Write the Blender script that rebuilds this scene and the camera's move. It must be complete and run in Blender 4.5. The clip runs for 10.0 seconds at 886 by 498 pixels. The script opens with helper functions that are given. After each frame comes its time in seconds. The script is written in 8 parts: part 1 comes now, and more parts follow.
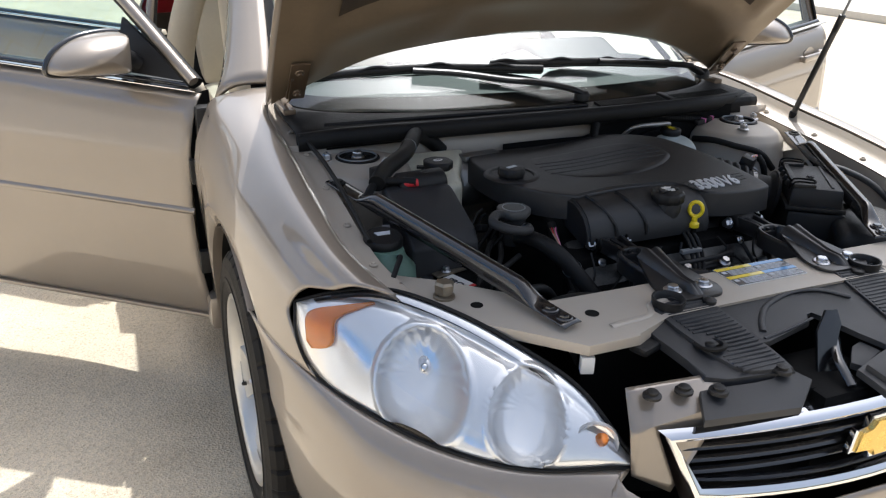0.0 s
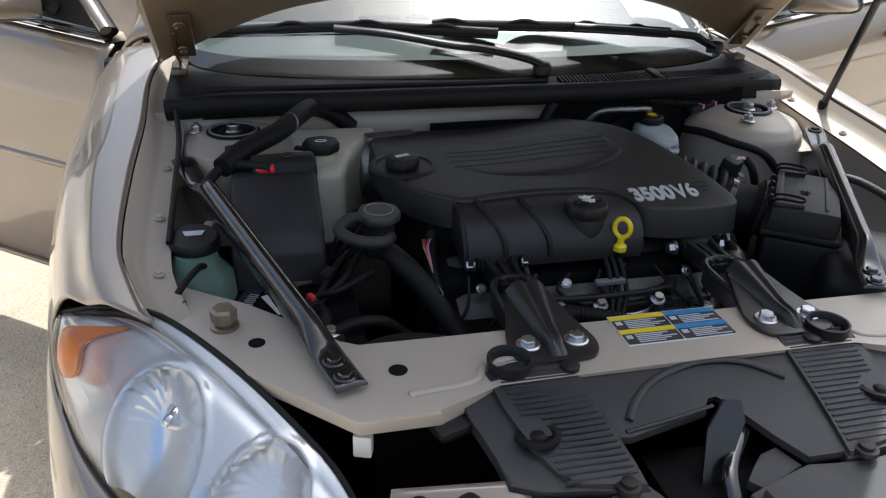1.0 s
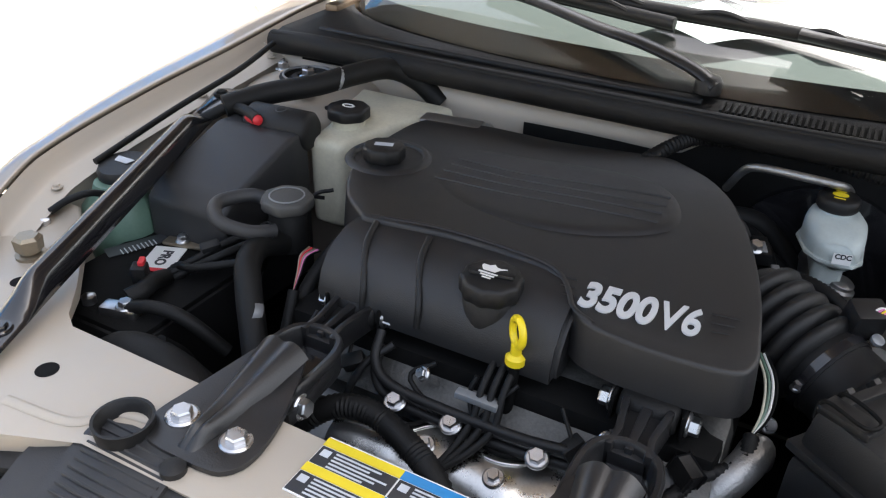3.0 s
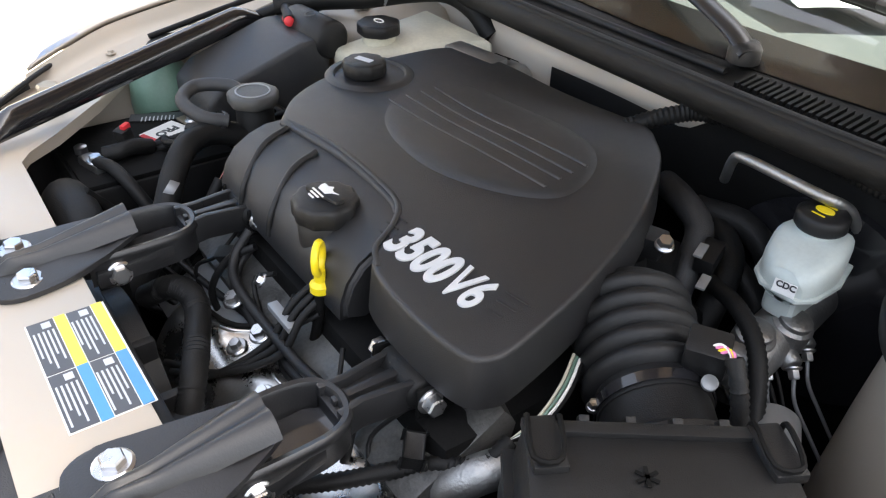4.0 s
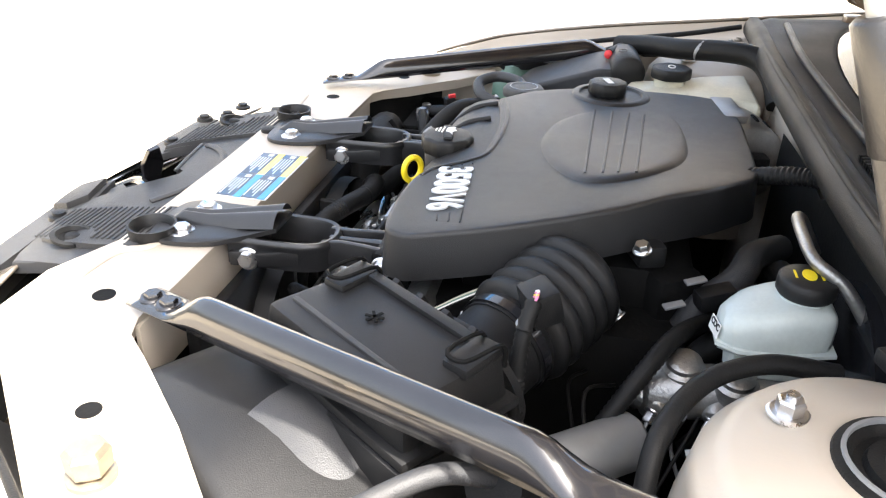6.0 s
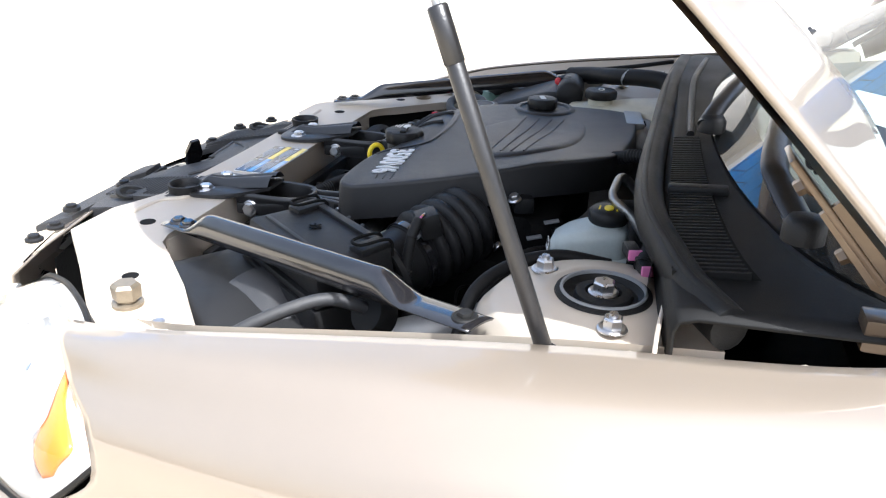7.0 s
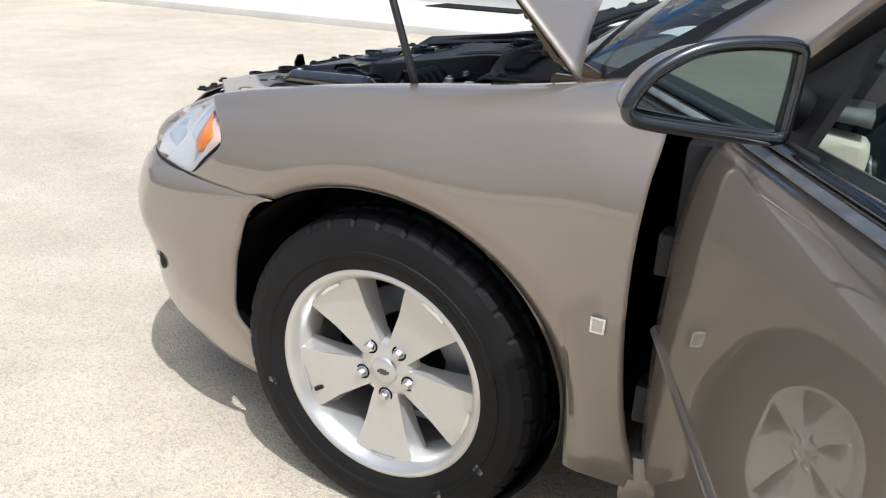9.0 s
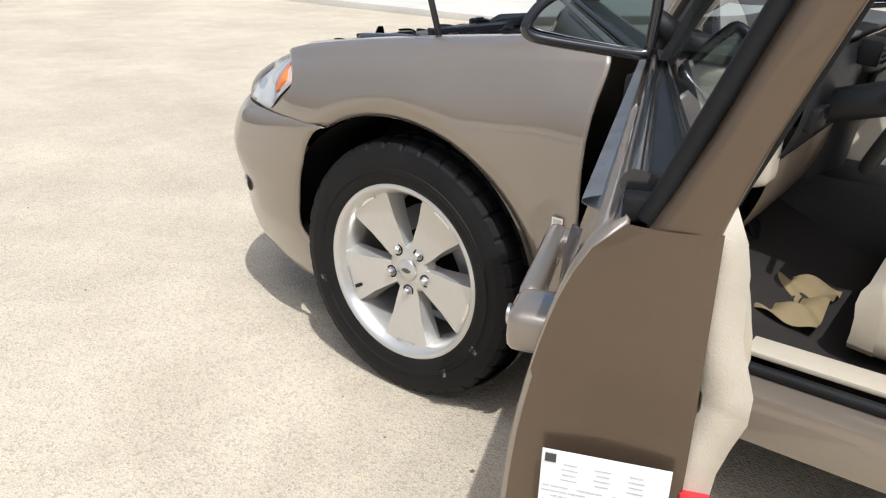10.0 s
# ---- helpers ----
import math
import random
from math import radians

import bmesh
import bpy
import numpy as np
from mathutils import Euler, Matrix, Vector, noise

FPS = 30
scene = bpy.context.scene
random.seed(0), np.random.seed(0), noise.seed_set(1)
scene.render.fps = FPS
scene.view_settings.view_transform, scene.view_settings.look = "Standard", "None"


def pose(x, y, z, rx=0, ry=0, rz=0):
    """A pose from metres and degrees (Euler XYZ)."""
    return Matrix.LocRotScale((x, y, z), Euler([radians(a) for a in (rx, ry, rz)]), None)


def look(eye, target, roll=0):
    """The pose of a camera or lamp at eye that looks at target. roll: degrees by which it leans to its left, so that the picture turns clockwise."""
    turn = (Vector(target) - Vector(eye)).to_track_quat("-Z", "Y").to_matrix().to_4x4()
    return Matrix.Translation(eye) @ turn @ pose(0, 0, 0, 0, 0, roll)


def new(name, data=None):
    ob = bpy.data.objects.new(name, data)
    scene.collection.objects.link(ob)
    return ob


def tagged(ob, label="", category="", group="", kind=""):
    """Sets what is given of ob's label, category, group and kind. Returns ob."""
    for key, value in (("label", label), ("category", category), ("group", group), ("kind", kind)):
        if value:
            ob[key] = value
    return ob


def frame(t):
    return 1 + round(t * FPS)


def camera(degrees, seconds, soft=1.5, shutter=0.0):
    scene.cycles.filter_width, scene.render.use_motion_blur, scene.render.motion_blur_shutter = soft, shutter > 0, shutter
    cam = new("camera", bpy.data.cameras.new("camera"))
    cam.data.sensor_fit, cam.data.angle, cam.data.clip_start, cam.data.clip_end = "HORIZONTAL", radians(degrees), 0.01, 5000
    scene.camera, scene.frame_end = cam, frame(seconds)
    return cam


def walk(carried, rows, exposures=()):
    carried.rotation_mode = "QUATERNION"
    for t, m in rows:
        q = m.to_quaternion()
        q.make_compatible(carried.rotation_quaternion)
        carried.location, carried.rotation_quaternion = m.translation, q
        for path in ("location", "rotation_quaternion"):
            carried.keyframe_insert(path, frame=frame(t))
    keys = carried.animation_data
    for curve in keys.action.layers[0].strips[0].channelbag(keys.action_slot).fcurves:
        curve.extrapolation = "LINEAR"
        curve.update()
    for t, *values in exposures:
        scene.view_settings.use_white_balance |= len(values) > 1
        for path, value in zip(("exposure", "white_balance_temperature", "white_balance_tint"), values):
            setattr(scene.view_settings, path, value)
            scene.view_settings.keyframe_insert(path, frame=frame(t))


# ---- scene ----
cam = camera(59.1, 10.0, soft=1.2)
PATH = [
    (0, (-1.045, -1.631, 1.39), (-0.321, 0.057, 0.597), 1.3),
    (0.5, (-0.776, -1.551, 1.383), (-0.2, 0.159, 0.521), 1.2),
    (1, (-0.512, -1.453, 1.351), (-0.068, 0.278, 0.453), 2.0),
    (1.5, (-0.314, -1.334, 1.346), (-0.048, 0.417, 0.418), 3.3),
    (2, (-0.099, -1.251, 1.339), (-0.244, 0.492, 0.369), 1.1),
    (2.2, (-0.014, -1.223, 1.337), (-0.329, 0.483, 0.342), 0.4),
    (3.3, (0.379, -0.95, 1.297), (-0.586, 0.48, 0.286), 2.6),
    (3.5, (0.451, -0.883, 1.292), (-0.638, 0.445, 0.267), 2.3),
    (4, (0.621, -0.699, 1.274), (-0.702, 0.285, 0.142), 2.0),
    (4.5, (0.706, -0.532, 1.245), (-0.844, 0.123, 0.165), 2.8),
    (5, (0.754, -0.404, 1.224), (-0.934, -0.169, 0.177), 2.9),
    (5.2, (0.78, -0.354, 1.21), (-0.926, -0.308, 0.166), 2.5),
    (6.3, (1.072, -0.152, 1.221), (-0.673, -0.528, 0.318), 1.9),
    (6.5, (1.139, -0.112, 1.232), (-0.618, -0.49, 0.353), 2.6),
    (7, (1.298, 0.064, 1.242), (-0.457, -0.442, 0.428), 1.3),
    (7.5, (1.487, 0.224, 1.25), (-0.27, -0.352, 0.487), 0.7),
    (8, (1.657, 0.395, 1.251), (-0.07, -0.27, 0.493), 0.1),
    (8.5, (1.834, 0.554, 1.214), (0.139, -0.186, 0.452), 0.2),
    (9, (2.037, 0.716, 1.166), (0.374, -0.109, 0.422), 2.5),
    (9.5, (2.161, 0.904, 1.161), (0.569, -0.033, 0.394), 3.0),
    (10, (2.248, 1.142, 1.132), (0.754, 0.047, 0.379), 2.0),
]
EXPOSURES = [(0.0, 0.68, 5970, 10), (1.0, 0.6, 5970, 10), (2.2, 1.1, 6170, 10), (3.5, 2.17, 6490, 10), (4.4, 2.58, 6690, 10), (5.2, 2.98, 6840, 10), (6.5, 2.2, 6230, 10), (7.0, 1.52, 5820, 10), (7.5, 0.84, 5640, 10), (8.0, 0.33, 5660, 10), (8.5, 0.12, 5580, 10), (9.0, 0.02, 5580, 10), (10.0, -0.05, 5760, 10)]
walk(cam, [(t, look(eye, target, roll)) for t, eye, target, roll in PATH], EXPOSURES)

# ---- daylight ----
SUN = Vector((0.345, 0.41, 1.0)).normalized()
world = bpy.data.worlds.new("sky")
scene.world = world
world.use_nodes = True
wn = world.node_tree.nodes
sky = wn.new("ShaderNodeTexSky")
sky.sky_type = "NISHITA"
sky.sun_disc = False
sky.sun_elevation = math.asin(SUN.z)
sky.sun_rotation = math.atan2(SUN.x, SUN.y)
sky.dust_density = 6.0
sky.air_density = 1.2
haze = wn.new("ShaderNodeHueSaturation")
haze.inputs["Saturation"].default_value = 0.55
world.node_tree.links.new(sky.outputs[0], haze.inputs["Color"])
world.node_tree.links.new(haze.outputs[0], wn["Background"].inputs[0])
wn["Background"].inputs[1].default_value = 0.135
sun = new("sun", bpy.data.lights.new("sun", "SUN"))
sun.data.energy = 3.3
sun.data.angle = radians(0.55)
sun.data.color = (1.0, 0.95, 0.87)
sun.matrix_world = look(SUN * 30, (0, 0, 0))


# ---- materials ----
def material(name, color, rough=0.5, metal=0.0, vary=0.12, scale=8.0, bump=0.0, bump_scale=200.0, coat=0.0,
             alpha=None, transmission=0.0, second=None, patch=(0.45, 0.65), spec=0.5, coat_rough=0.04, rough_vary=0.1):
    """Principled surface whose colour and roughness wander at a large and a small scale."""
    m = bpy.data.materials.new(name)
    m.use_nodes = True
    nt = m.node_tree
    n, l = nt.nodes, nt.links
    bs = n["Principled BSDF"]
    co = n.new("ShaderNodeTexCoord")
    big = n.new("ShaderNodeTexNoise")
    big.inputs["Scale"].default_value = scale
    big.inputs["Detail"].default_value = 5.0
    fine = n.new("ShaderNodeTexNoise")
    fine.inputs["Scale"].default_value = scale * 14
    fine.inputs["Detail"].default_value = 3.0
    for t in (big, fine):
        l.new(co.outputs["Object"], t.inputs["Vector"])
    mix = n.new("ShaderNodeMath")
    mix.operation = "MULTIPLY_ADD"
    mix.inputs[1].default_value = 0.35
    l.new(fine.outputs[0], mix.inputs[0])
    l.new(big.outputs[0], mix.inputs[2])
    ramp = n.new("ShaderNodeValToRGB")
    lo, hi = ramp.color_ramp.elements
    c = np.array(color)
    if second is None:
        lo.color, hi.color = (*np.clip(c * (1 - vary), 0, 1), 1), (*np.clip(c * (1 + vary), 0, 1), 1)
        lo.position, hi.position = 0.4, 0.95
    else:
        lo.color, hi.color = (*c, 1), (*second, 1)
        lo.position, hi.position = patch
    l.new(mix.outputs[0], ramp.inputs[0])
    l.new(ramp.outputs[0], bs.inputs["Base Color"])
    rr = n.new("ShaderNodeMapRange")
    rr.inputs["To Min"].default_value = max(rough - rough_vary, 0.01)
    rr.inputs["To Max"].default_value = min(rough + rough_vary, 1.0)
    rr.inputs["From Min"].default_value, rr.inputs["From Max"].default_value = 0.3, 1.0
    l.new(mix.outputs[0], rr.inputs[0])
    l.new(rr.outputs[0], bs.inputs["Roughness"])
    bs.inputs["Metallic"].default_value = metal
    bs.inputs["Coat Weight"].default_value = coat
    bs.inputs["Coat Roughness"].default_value = coat_rough
    bs.inputs["Specular IOR Level"].default_value = spec
    bs.inputs["Transmission Weight"].default_value = transmission
    if alpha is not None:
        bs.inputs["Alpha"].default_value = alpha
    if bump:
        grain = n.new("ShaderNodeTexNoise")
        grain.inputs["Scale"].default_value = bump_scale
        grain.inputs["Detail"].default_value = 3.0
        l.new(co.outputs["Object"], grain.inputs["Vector"])
        b = n.new("ShaderNodeBump")
        b.inputs["Strength"].default_value = bump
        b.inputs["Distance"].default_value = 0.002
        l.new(grain.outputs[0], b.inputs["Height"])
        l.new(b.outputs[0], bs.inputs["Normal"])
    return m


def ground_material():
    """Pale worn concrete: coloured aggregate, sandy patches, faint grime."""
    m = material("pale_concrete", (0.60, 0.525, 0.41), 0.92, vary=0.16, scale=0.7, bump=0.0)
    nt = m.node_tree
    n, l = nt.nodes, nt.links
    bs = n["Principled BSDF"]
    co = n.new("ShaderNodeTexCoord")
    v = n.new("ShaderNodeTexVoronoi")
    v.inputs["Scale"].default_value = 150.0
    l.new(co.outputs["Object"], v.inputs["Vector"])
    bw = n.new("ShaderNodeRGBToBW")
    l.new(v.outputs["Color"], bw.inputs[0])
    stones = n.new("ShaderNodeValToRGB")
    e = stones.color_ramp.elements
    e[0].position, e[0].color = 0.15, (0.74, 0.72, 0.69, 1)
    e[1].position, e[1].color = 0.9, (1.15, 1.12, 1.05, 1)
    mid = stones.color_ramp.elements.new(0.35)
    mid.color = (0.95, 0.95, 0.95, 1)
    l.new(bw.outputs[0], stones.inputs[0])
    mul = n.new("ShaderNodeMix")
    mul.data_type, mul.blend_type = "RGBA", "MULTIPLY"
    mul.inputs[0].default_value = 0.8
    old = bs.inputs["Base Color"].links[0].from_socket
    l.new(old, mul.inputs[6])
    l.new(stones.outputs[0], mul.inputs[7])
    grit = n.new("ShaderNodeTexNoise")
    grit.inputs["Scale"].default_value = 320.0
    grit.inputs["Detail"].default_value = 2.0
    l.new(co.outputs["Object"], grit.inputs["Vector"])
    gr = n.new("ShaderNodeValToRGB")
    gr.color_ramp.elements[0].position, gr.color_ramp.elements[0].color = 0.34, (0.62, 0.60, 0.57, 1)
    gr.color_ramp.elements[1].position, gr.color_ramp.elements[1].color = 0.60, (1.1, 1.1, 1.09, 1)
    l.new(grit.outputs[0], gr.inputs[0])
    gmul = n.new("ShaderNodeMix")
    gmul.data_type, gmul.blend_type = "RGBA", "MULTIPLY"
    gmul.inputs[0].default_value = 0.75
    l.new(mul.outputs[2], gmul.inputs[6])
    l.new(gr.outputs[0], gmul.inputs[7])
    mul = gmul
    stain = n.new("ShaderNodeTexNoise")
    stain.inputs["Scale"].default_value = 2.6
    stain.inputs["Detail"].default_value = 8.0
    stain.inputs["Roughness"].default_value = 0.7
    l.new(co.outputs["Object"], stain.inputs["Vector"])
    sr = n.new("ShaderNodeValToRGB")
    sr.color_ramp.elements[0].position, sr.color_ramp.elements[0].color = 0.3, (0.90, 0.885, 0.86, 1)
    sr.color_ramp.elements[1].position, sr.color_ramp.elements[1].color = 0.6, (1.05, 1.05, 1.05, 1)
    l.new(stain.outputs[0], sr.inputs[0])
    mul2 = n.new("ShaderNodeMix")
    mul2.data_type, mul2.blend_type = "RGBA", "MULTIPLY"
    mul2.inputs[0].default_value = 1.0
    l.new(mul.outputs[2], mul2.inputs[6])
    l.new(sr.outputs[0], mul2.inputs[7])
    l.new(mul2.outputs[2], bs.inputs["Base Color"])
    b = n.new("ShaderNodeBump")
    b.inputs["Strength"].default_value = 0.6
    b.inputs["Distance"].default_value = 0.004
    l.new(v.outputs["Distance"], b.inputs["Height"])
    l.new(b.outputs[0], bs.inputs["Normal"])
    return m


def glass_material(name, tint, rough=0.0, dust=0.0):
    m = bpy.data.materials.new(name)
    m.use_nodes = True
    nt = m.node_tree
    n, l = nt.nodes, nt.links
    out = n["Material Output"]
    tr = n.new("ShaderNodeBsdfTransparent")
    tr.inputs[0].default_value = (*tint, 1)
    gl = n.new("ShaderNodeBsdfGlossy")
    gl.inputs["Roughness"].default_value = rough
    fr = n.new("ShaderNodeFresnel")
    fr.inputs[0].default_value = 1.85 if dust else 1.5  # two faces of laminated glass
    mx = n.new("ShaderNodeMixShader")
    l.new(fr.outputs[0], mx.inputs[0])
    l.new(tr.outputs[0], mx.inputs[1])
    l.new(gl.outputs[0], mx.inputs[2])
    last = mx
    if dust:
        co = n.new("ShaderNodeTexCoord")
        film = n.new("ShaderNodeTexNoise")
        film.inputs["Scale"].default_value = 3.0
        film.inputs["Detail"].default_value = 8.0
        l.new(co.outputs["Object"], film.inputs["Vector"])
        amount = n.new("ShaderNodeMapRange")
        amount.inputs["To Min"].default_value, amount.inputs["To Max"].default_value = dust * 0.85, dust * 1.15
        l.new(film.outputs[0], amount.inputs[0])
        haze = n.new("ShaderNodeBsdfDiffuse")
        haze.inputs[0].default_value = (0.8, 0.79, 0.76, 1)
        sheen = n.new("ShaderNodeBsdfGlossy")
        sheen.inputs["Roughness"].default_value = 0.42
        two = n.new("ShaderNodeMixShader")
        two.inputs[0].default_value = 0.9
        l.new(haze.outputs[0], two.inputs[1])
        l.new(sheen.outputs[0], two.inputs[2])
        last = n.new("ShaderNodeMixShader")
        l.new(amount.outputs[0], last.inputs[0])
        l.new(mx.outputs[0], last.inputs[1])
        l.new(two.outputs[0], last.inputs[2])
    l.new(last.outputs[0], out.inputs[0])
    return m


def flake_paint(name, color, rough=0.28):
    m = material(name, color, rough, metal=0.40, vary=0.03, scale=2.0, coat=1.0, rough_vary=0.015, coat_rough=0.015)
    m.node_tree.nodes["Principled BSDF"].inputs["Coat IOR"].default_value = 1.7
    return m


PAINT = flake_paint("gold_beige_metallic_paint", (0.262, 0.220, 0.175), 0.42)
BAYPAINT = material("gold_beige_bay_paint", (0.45, 0.40, 0.335), 0.42, metal=0.1, vary=0.12, scale=6, bump=0.05, bump_scale=300, second=(0.48, 0.40, 0.31), patch=(0.66, 1.0))
# Body gold darkened: shade on door edges and hood hinges is in the colour.
SHADEDGOLD = material("gold_paint_darkened_for_shade", (0.125, 0.088, 0.056), 0.34, metal=0.5, vary=0.12, scale=4, bump=0.04, bump_scale=300, coat=0.5)
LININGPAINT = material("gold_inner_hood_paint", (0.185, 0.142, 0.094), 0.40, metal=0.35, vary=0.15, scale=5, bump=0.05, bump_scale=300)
STAMPED = material("stamped_bright_steel", (0.62, 0.615, 0.60), 0.28, metal=1.0, vary=0.25, scale=30, bump=0.08, bump_scale=120, rough_vary=0.10)
FOIL = material("crumpled_heat_shield_foil", (0.72, 0.71, 0.69), 0.22, metal=1.0, vary=0.15, scale=25, bump=0.6, bump_scale=60)
GREYPLASTIC = material("mid_grey_plastic", (0.055, 0.055, 0.053), 0.5, vary=0.15, scale=8, bump=0.2, bump_scale=600)
PEBBLE = material("dark_pebble", (0.16, 0.14, 0.12), 0.85, vary=0.4, scale=60)
PLASTIC = material("black_moulded_plastic", (0.010, 0.010, 0.0105), 0.48, vary=0.35, scale=9, bump=0.25, bump_scale=900, spec=0.38)
COVER = material("charcoal_engine_plastic", (0.0125, 0.0125, 0.0135), 0.46, vary=0.25, scale=5, bump=0.3, bump_scale=1100, spec=0.58)
DASHGREY = material("grey_dashboard_vinyl", (0.125, 0.128, 0.122), 0.62, vary=0.10, scale=6, bump=0.3, bump_scale=700)
COWLBLACK = material("weathered_black_cowl_plastic", (0.008, 0.008, 0.008), 0.58, vary=0.35, scale=9, bump=0.25, bump_scale=900, spec=0.2)
SOFT = material("grey_black_plastic", (0.024, 0.025, 0.028), 0.52, vary=0.25, scale=7, bump=0.3, bump_scale=800, second=(0.042, 0.041, 0.040), patch=(0.6, 1.05))
MATBROWN = material("dark_brown_felt_mat", (0.022, 0.015, 0.010), 0.9, vary=0.5, scale=6, bump=0.6, bump_scale=220, second=(0.055, 0.038, 0.022), patch=(0.55, 0.95))
GLOSS = material("gloss_black_enamel", (0.012, 0.012, 0.014), 0.18, vary=0.3, scale=12, coat=0.6, spec=0.6)
STRUTBLACK = material("satin_black_steel", (0.016, 0.016, 0.017), 0.36, vary=0.3, scale=14, bump=0.12, bump_scale=500, spec=0.6, rough_vary=0.12)
RUBBER = material("black_rubber", (0.010, 0.010, 0.010), 0.55, vary=0.35, scale=15, bump=0.2, bump_scale=600, spec=0.24)
TYRE = material("tyre_rubber", (0.010, 0.0095, 0.0095), 0.62, vary=0.4, scale=12, bump=0.3, bump_scale=500, spec=0.22)
SCUFF = material("pale_rubber_scuff", (0.34, 0.33, 0.32), 0.8, vary=0.4, scale=60, second=(0.02, 0.02, 0.02), patch=(0.55, 0.75))
# Near-black for real black parts and for shade painted into cavities and holes.
DARK = material("near_black_parts_and_cavity_shade", (0.006, 0.006, 0.006), 0.7, vary=0.5, scale=10, bump=0.2, spec=0.12)
STEEL = material("zinc_plated_steel", (0.62, 0.62, 0.63), 0.3, metal=1.0, vary=0.15, scale=60)
ALU = material("cast_aluminium", (0.37, 0.37, 0.365), 0.42, metal=0.9, vary=0.25, scale=30, bump=0.4, bump_scale=300)
BRONZE = material("bronze_plated_steel", (0.30, 0.255, 0.19), 0.38, metal=0.7, vary=0.2, scale=60)
CASTDARK = material("grimy_cast_metal", (0.10, 0.10, 0.097), 0.5, metal=0.6, vary=0.5, scale=22, bump=0.5, bump_scale=200)
ALLOY = material("painted_alloy_silver", (0.60, 0.585, 0.55), 0.34, metal=0.6, vary=0.05, scale=6, coat=0.5)
CHROME = material("bright_chrome", (0.80, 0.80, 0.81), 0.06, metal=1.0, vary=0.03, scale=8, rough_vary=0.03)
REFLECTOR = material("silvered_reflector", (0.95, 0.95, 0.945), 0.14, metal=0.55, vary=0.02, scale=20, rough_vary=0.05)
AMBER = material("amber_plastic", (0.85, 0.25, 0.03), 0.15, vary=0.12, scale=30, coat=0.6)
YELLOW = material("yellow_plastic", (0.85, 0.66, 0.02), 0.35, vary=0.06, scale=30)
WHITE = material("white_plastic", (0.80, 0.79, 0.76), 0.45, vary=0.06, scale=20)
MILKY = material("milky_tank_plastic", (0.50, 0.55, 0.53), 0.4, vary=0.12, scale=18, bump=0.1)
CREAM = material("yellowed_tank_plastic", (0.62, 0.59, 0.47), 0.42, vary=0.2, scale=14, bump=0.1)
GREEN = material("green_fluid_tank", (0.13, 0.22, 0.17), 0.4, vary=0.2, scale=14)
RED = material("red_plastic", (0.62, 0.03, 0.04), 0.4, vary=0.1, scale=20)
PINK = material("pink_connector", (0.70, 0.20, 0.42), 0.4, vary=0.1, scale=20)
PAPER = material("printed_label_white", (0.82, 0.82, 0.80), 0.5, vary=0.05, scale=20)
INK = material("printed_label_grey", (0.035, 0.037, 0.043), 0.4, vary=0.1, scale=20, coat=0.8)
PALEINK = material("printed_label_pale", (0.55, 0.57, 0.60), 0.5, vary=0.1, scale=40)
BLUEINK = material("printed_label_blue", (0.04, 0.25, 0.56), 0.4, vary=0.1, scale=20, coat=0.8)
YELLOWINK = material("printed_label_yellow", (0.80, 0.62, 0.03), 0.4, vary=0.06, scale=30, coat=0.8)
BEIGE = material("beige_trim", (0.52, 0.46, 0.36), 0.6, vary=0.08, scale=6, bump=0.3, bump_scale=700)
# Same trim as BEIGE, darkened to hold the shade under the dashboard.
SHADEDBEIGE = material("beige_trim_darkened_for_shade", (0.20, 0.155, 0.11), 0.6, vary=0.08, scale=6, bump=0.3, bump_scale=700)
CARPET = material("dark_carpet", (0.020, 0.016, 0.013), 0.95, vary=0.3, scale=20, bump=0.6, bump_scale=500)
KRAFT = material("kraft_paper_mat", (0.24, 0.18, 0.09), 0.85, vary=0.12, scale=8)
SILVERTEXT = material("silver_lettering", (0.66, 0.67, 0.68), 0.4, metal=0.2, vary=0.06, scale=60)
GOLD = material("gold_emblem", (0.80, 0.55, 0.16), 0.25, metal=0.8, vary=0.06, scale=40)
GLASS = glass_material("clear_window_glass", (0.72, 0.82, 0.79))
DUSTY = glass_material("dusty_windscreen_glass", (0.70, 0.83, 0.82), dust=0.05)
LENS = glass_material("clear_lamp_lens", (0.95, 0.96, 0.97))
MIRROR = material("mirror_glass", (0.80, 0.82, 0.83), 0.02, metal=1.0, vary=0.01, scale=5, rough_vary=0.01)
# Driver's mirror: same glass with a much lower reflectance.
DIMMIRROR = material("dark_mirror_glass", (0.24, 0.27, 0.275), 0.02, metal=1.0, vary=0.01, scale=5, rough_vary=0.01)
CONCRETE = ground_material()
PAVING = material("white_concrete_pavement", (0.58, 0.55, 0.49), 0.9, vary=0.12, scale=1.3, bump=0.4, bump_scale=60)
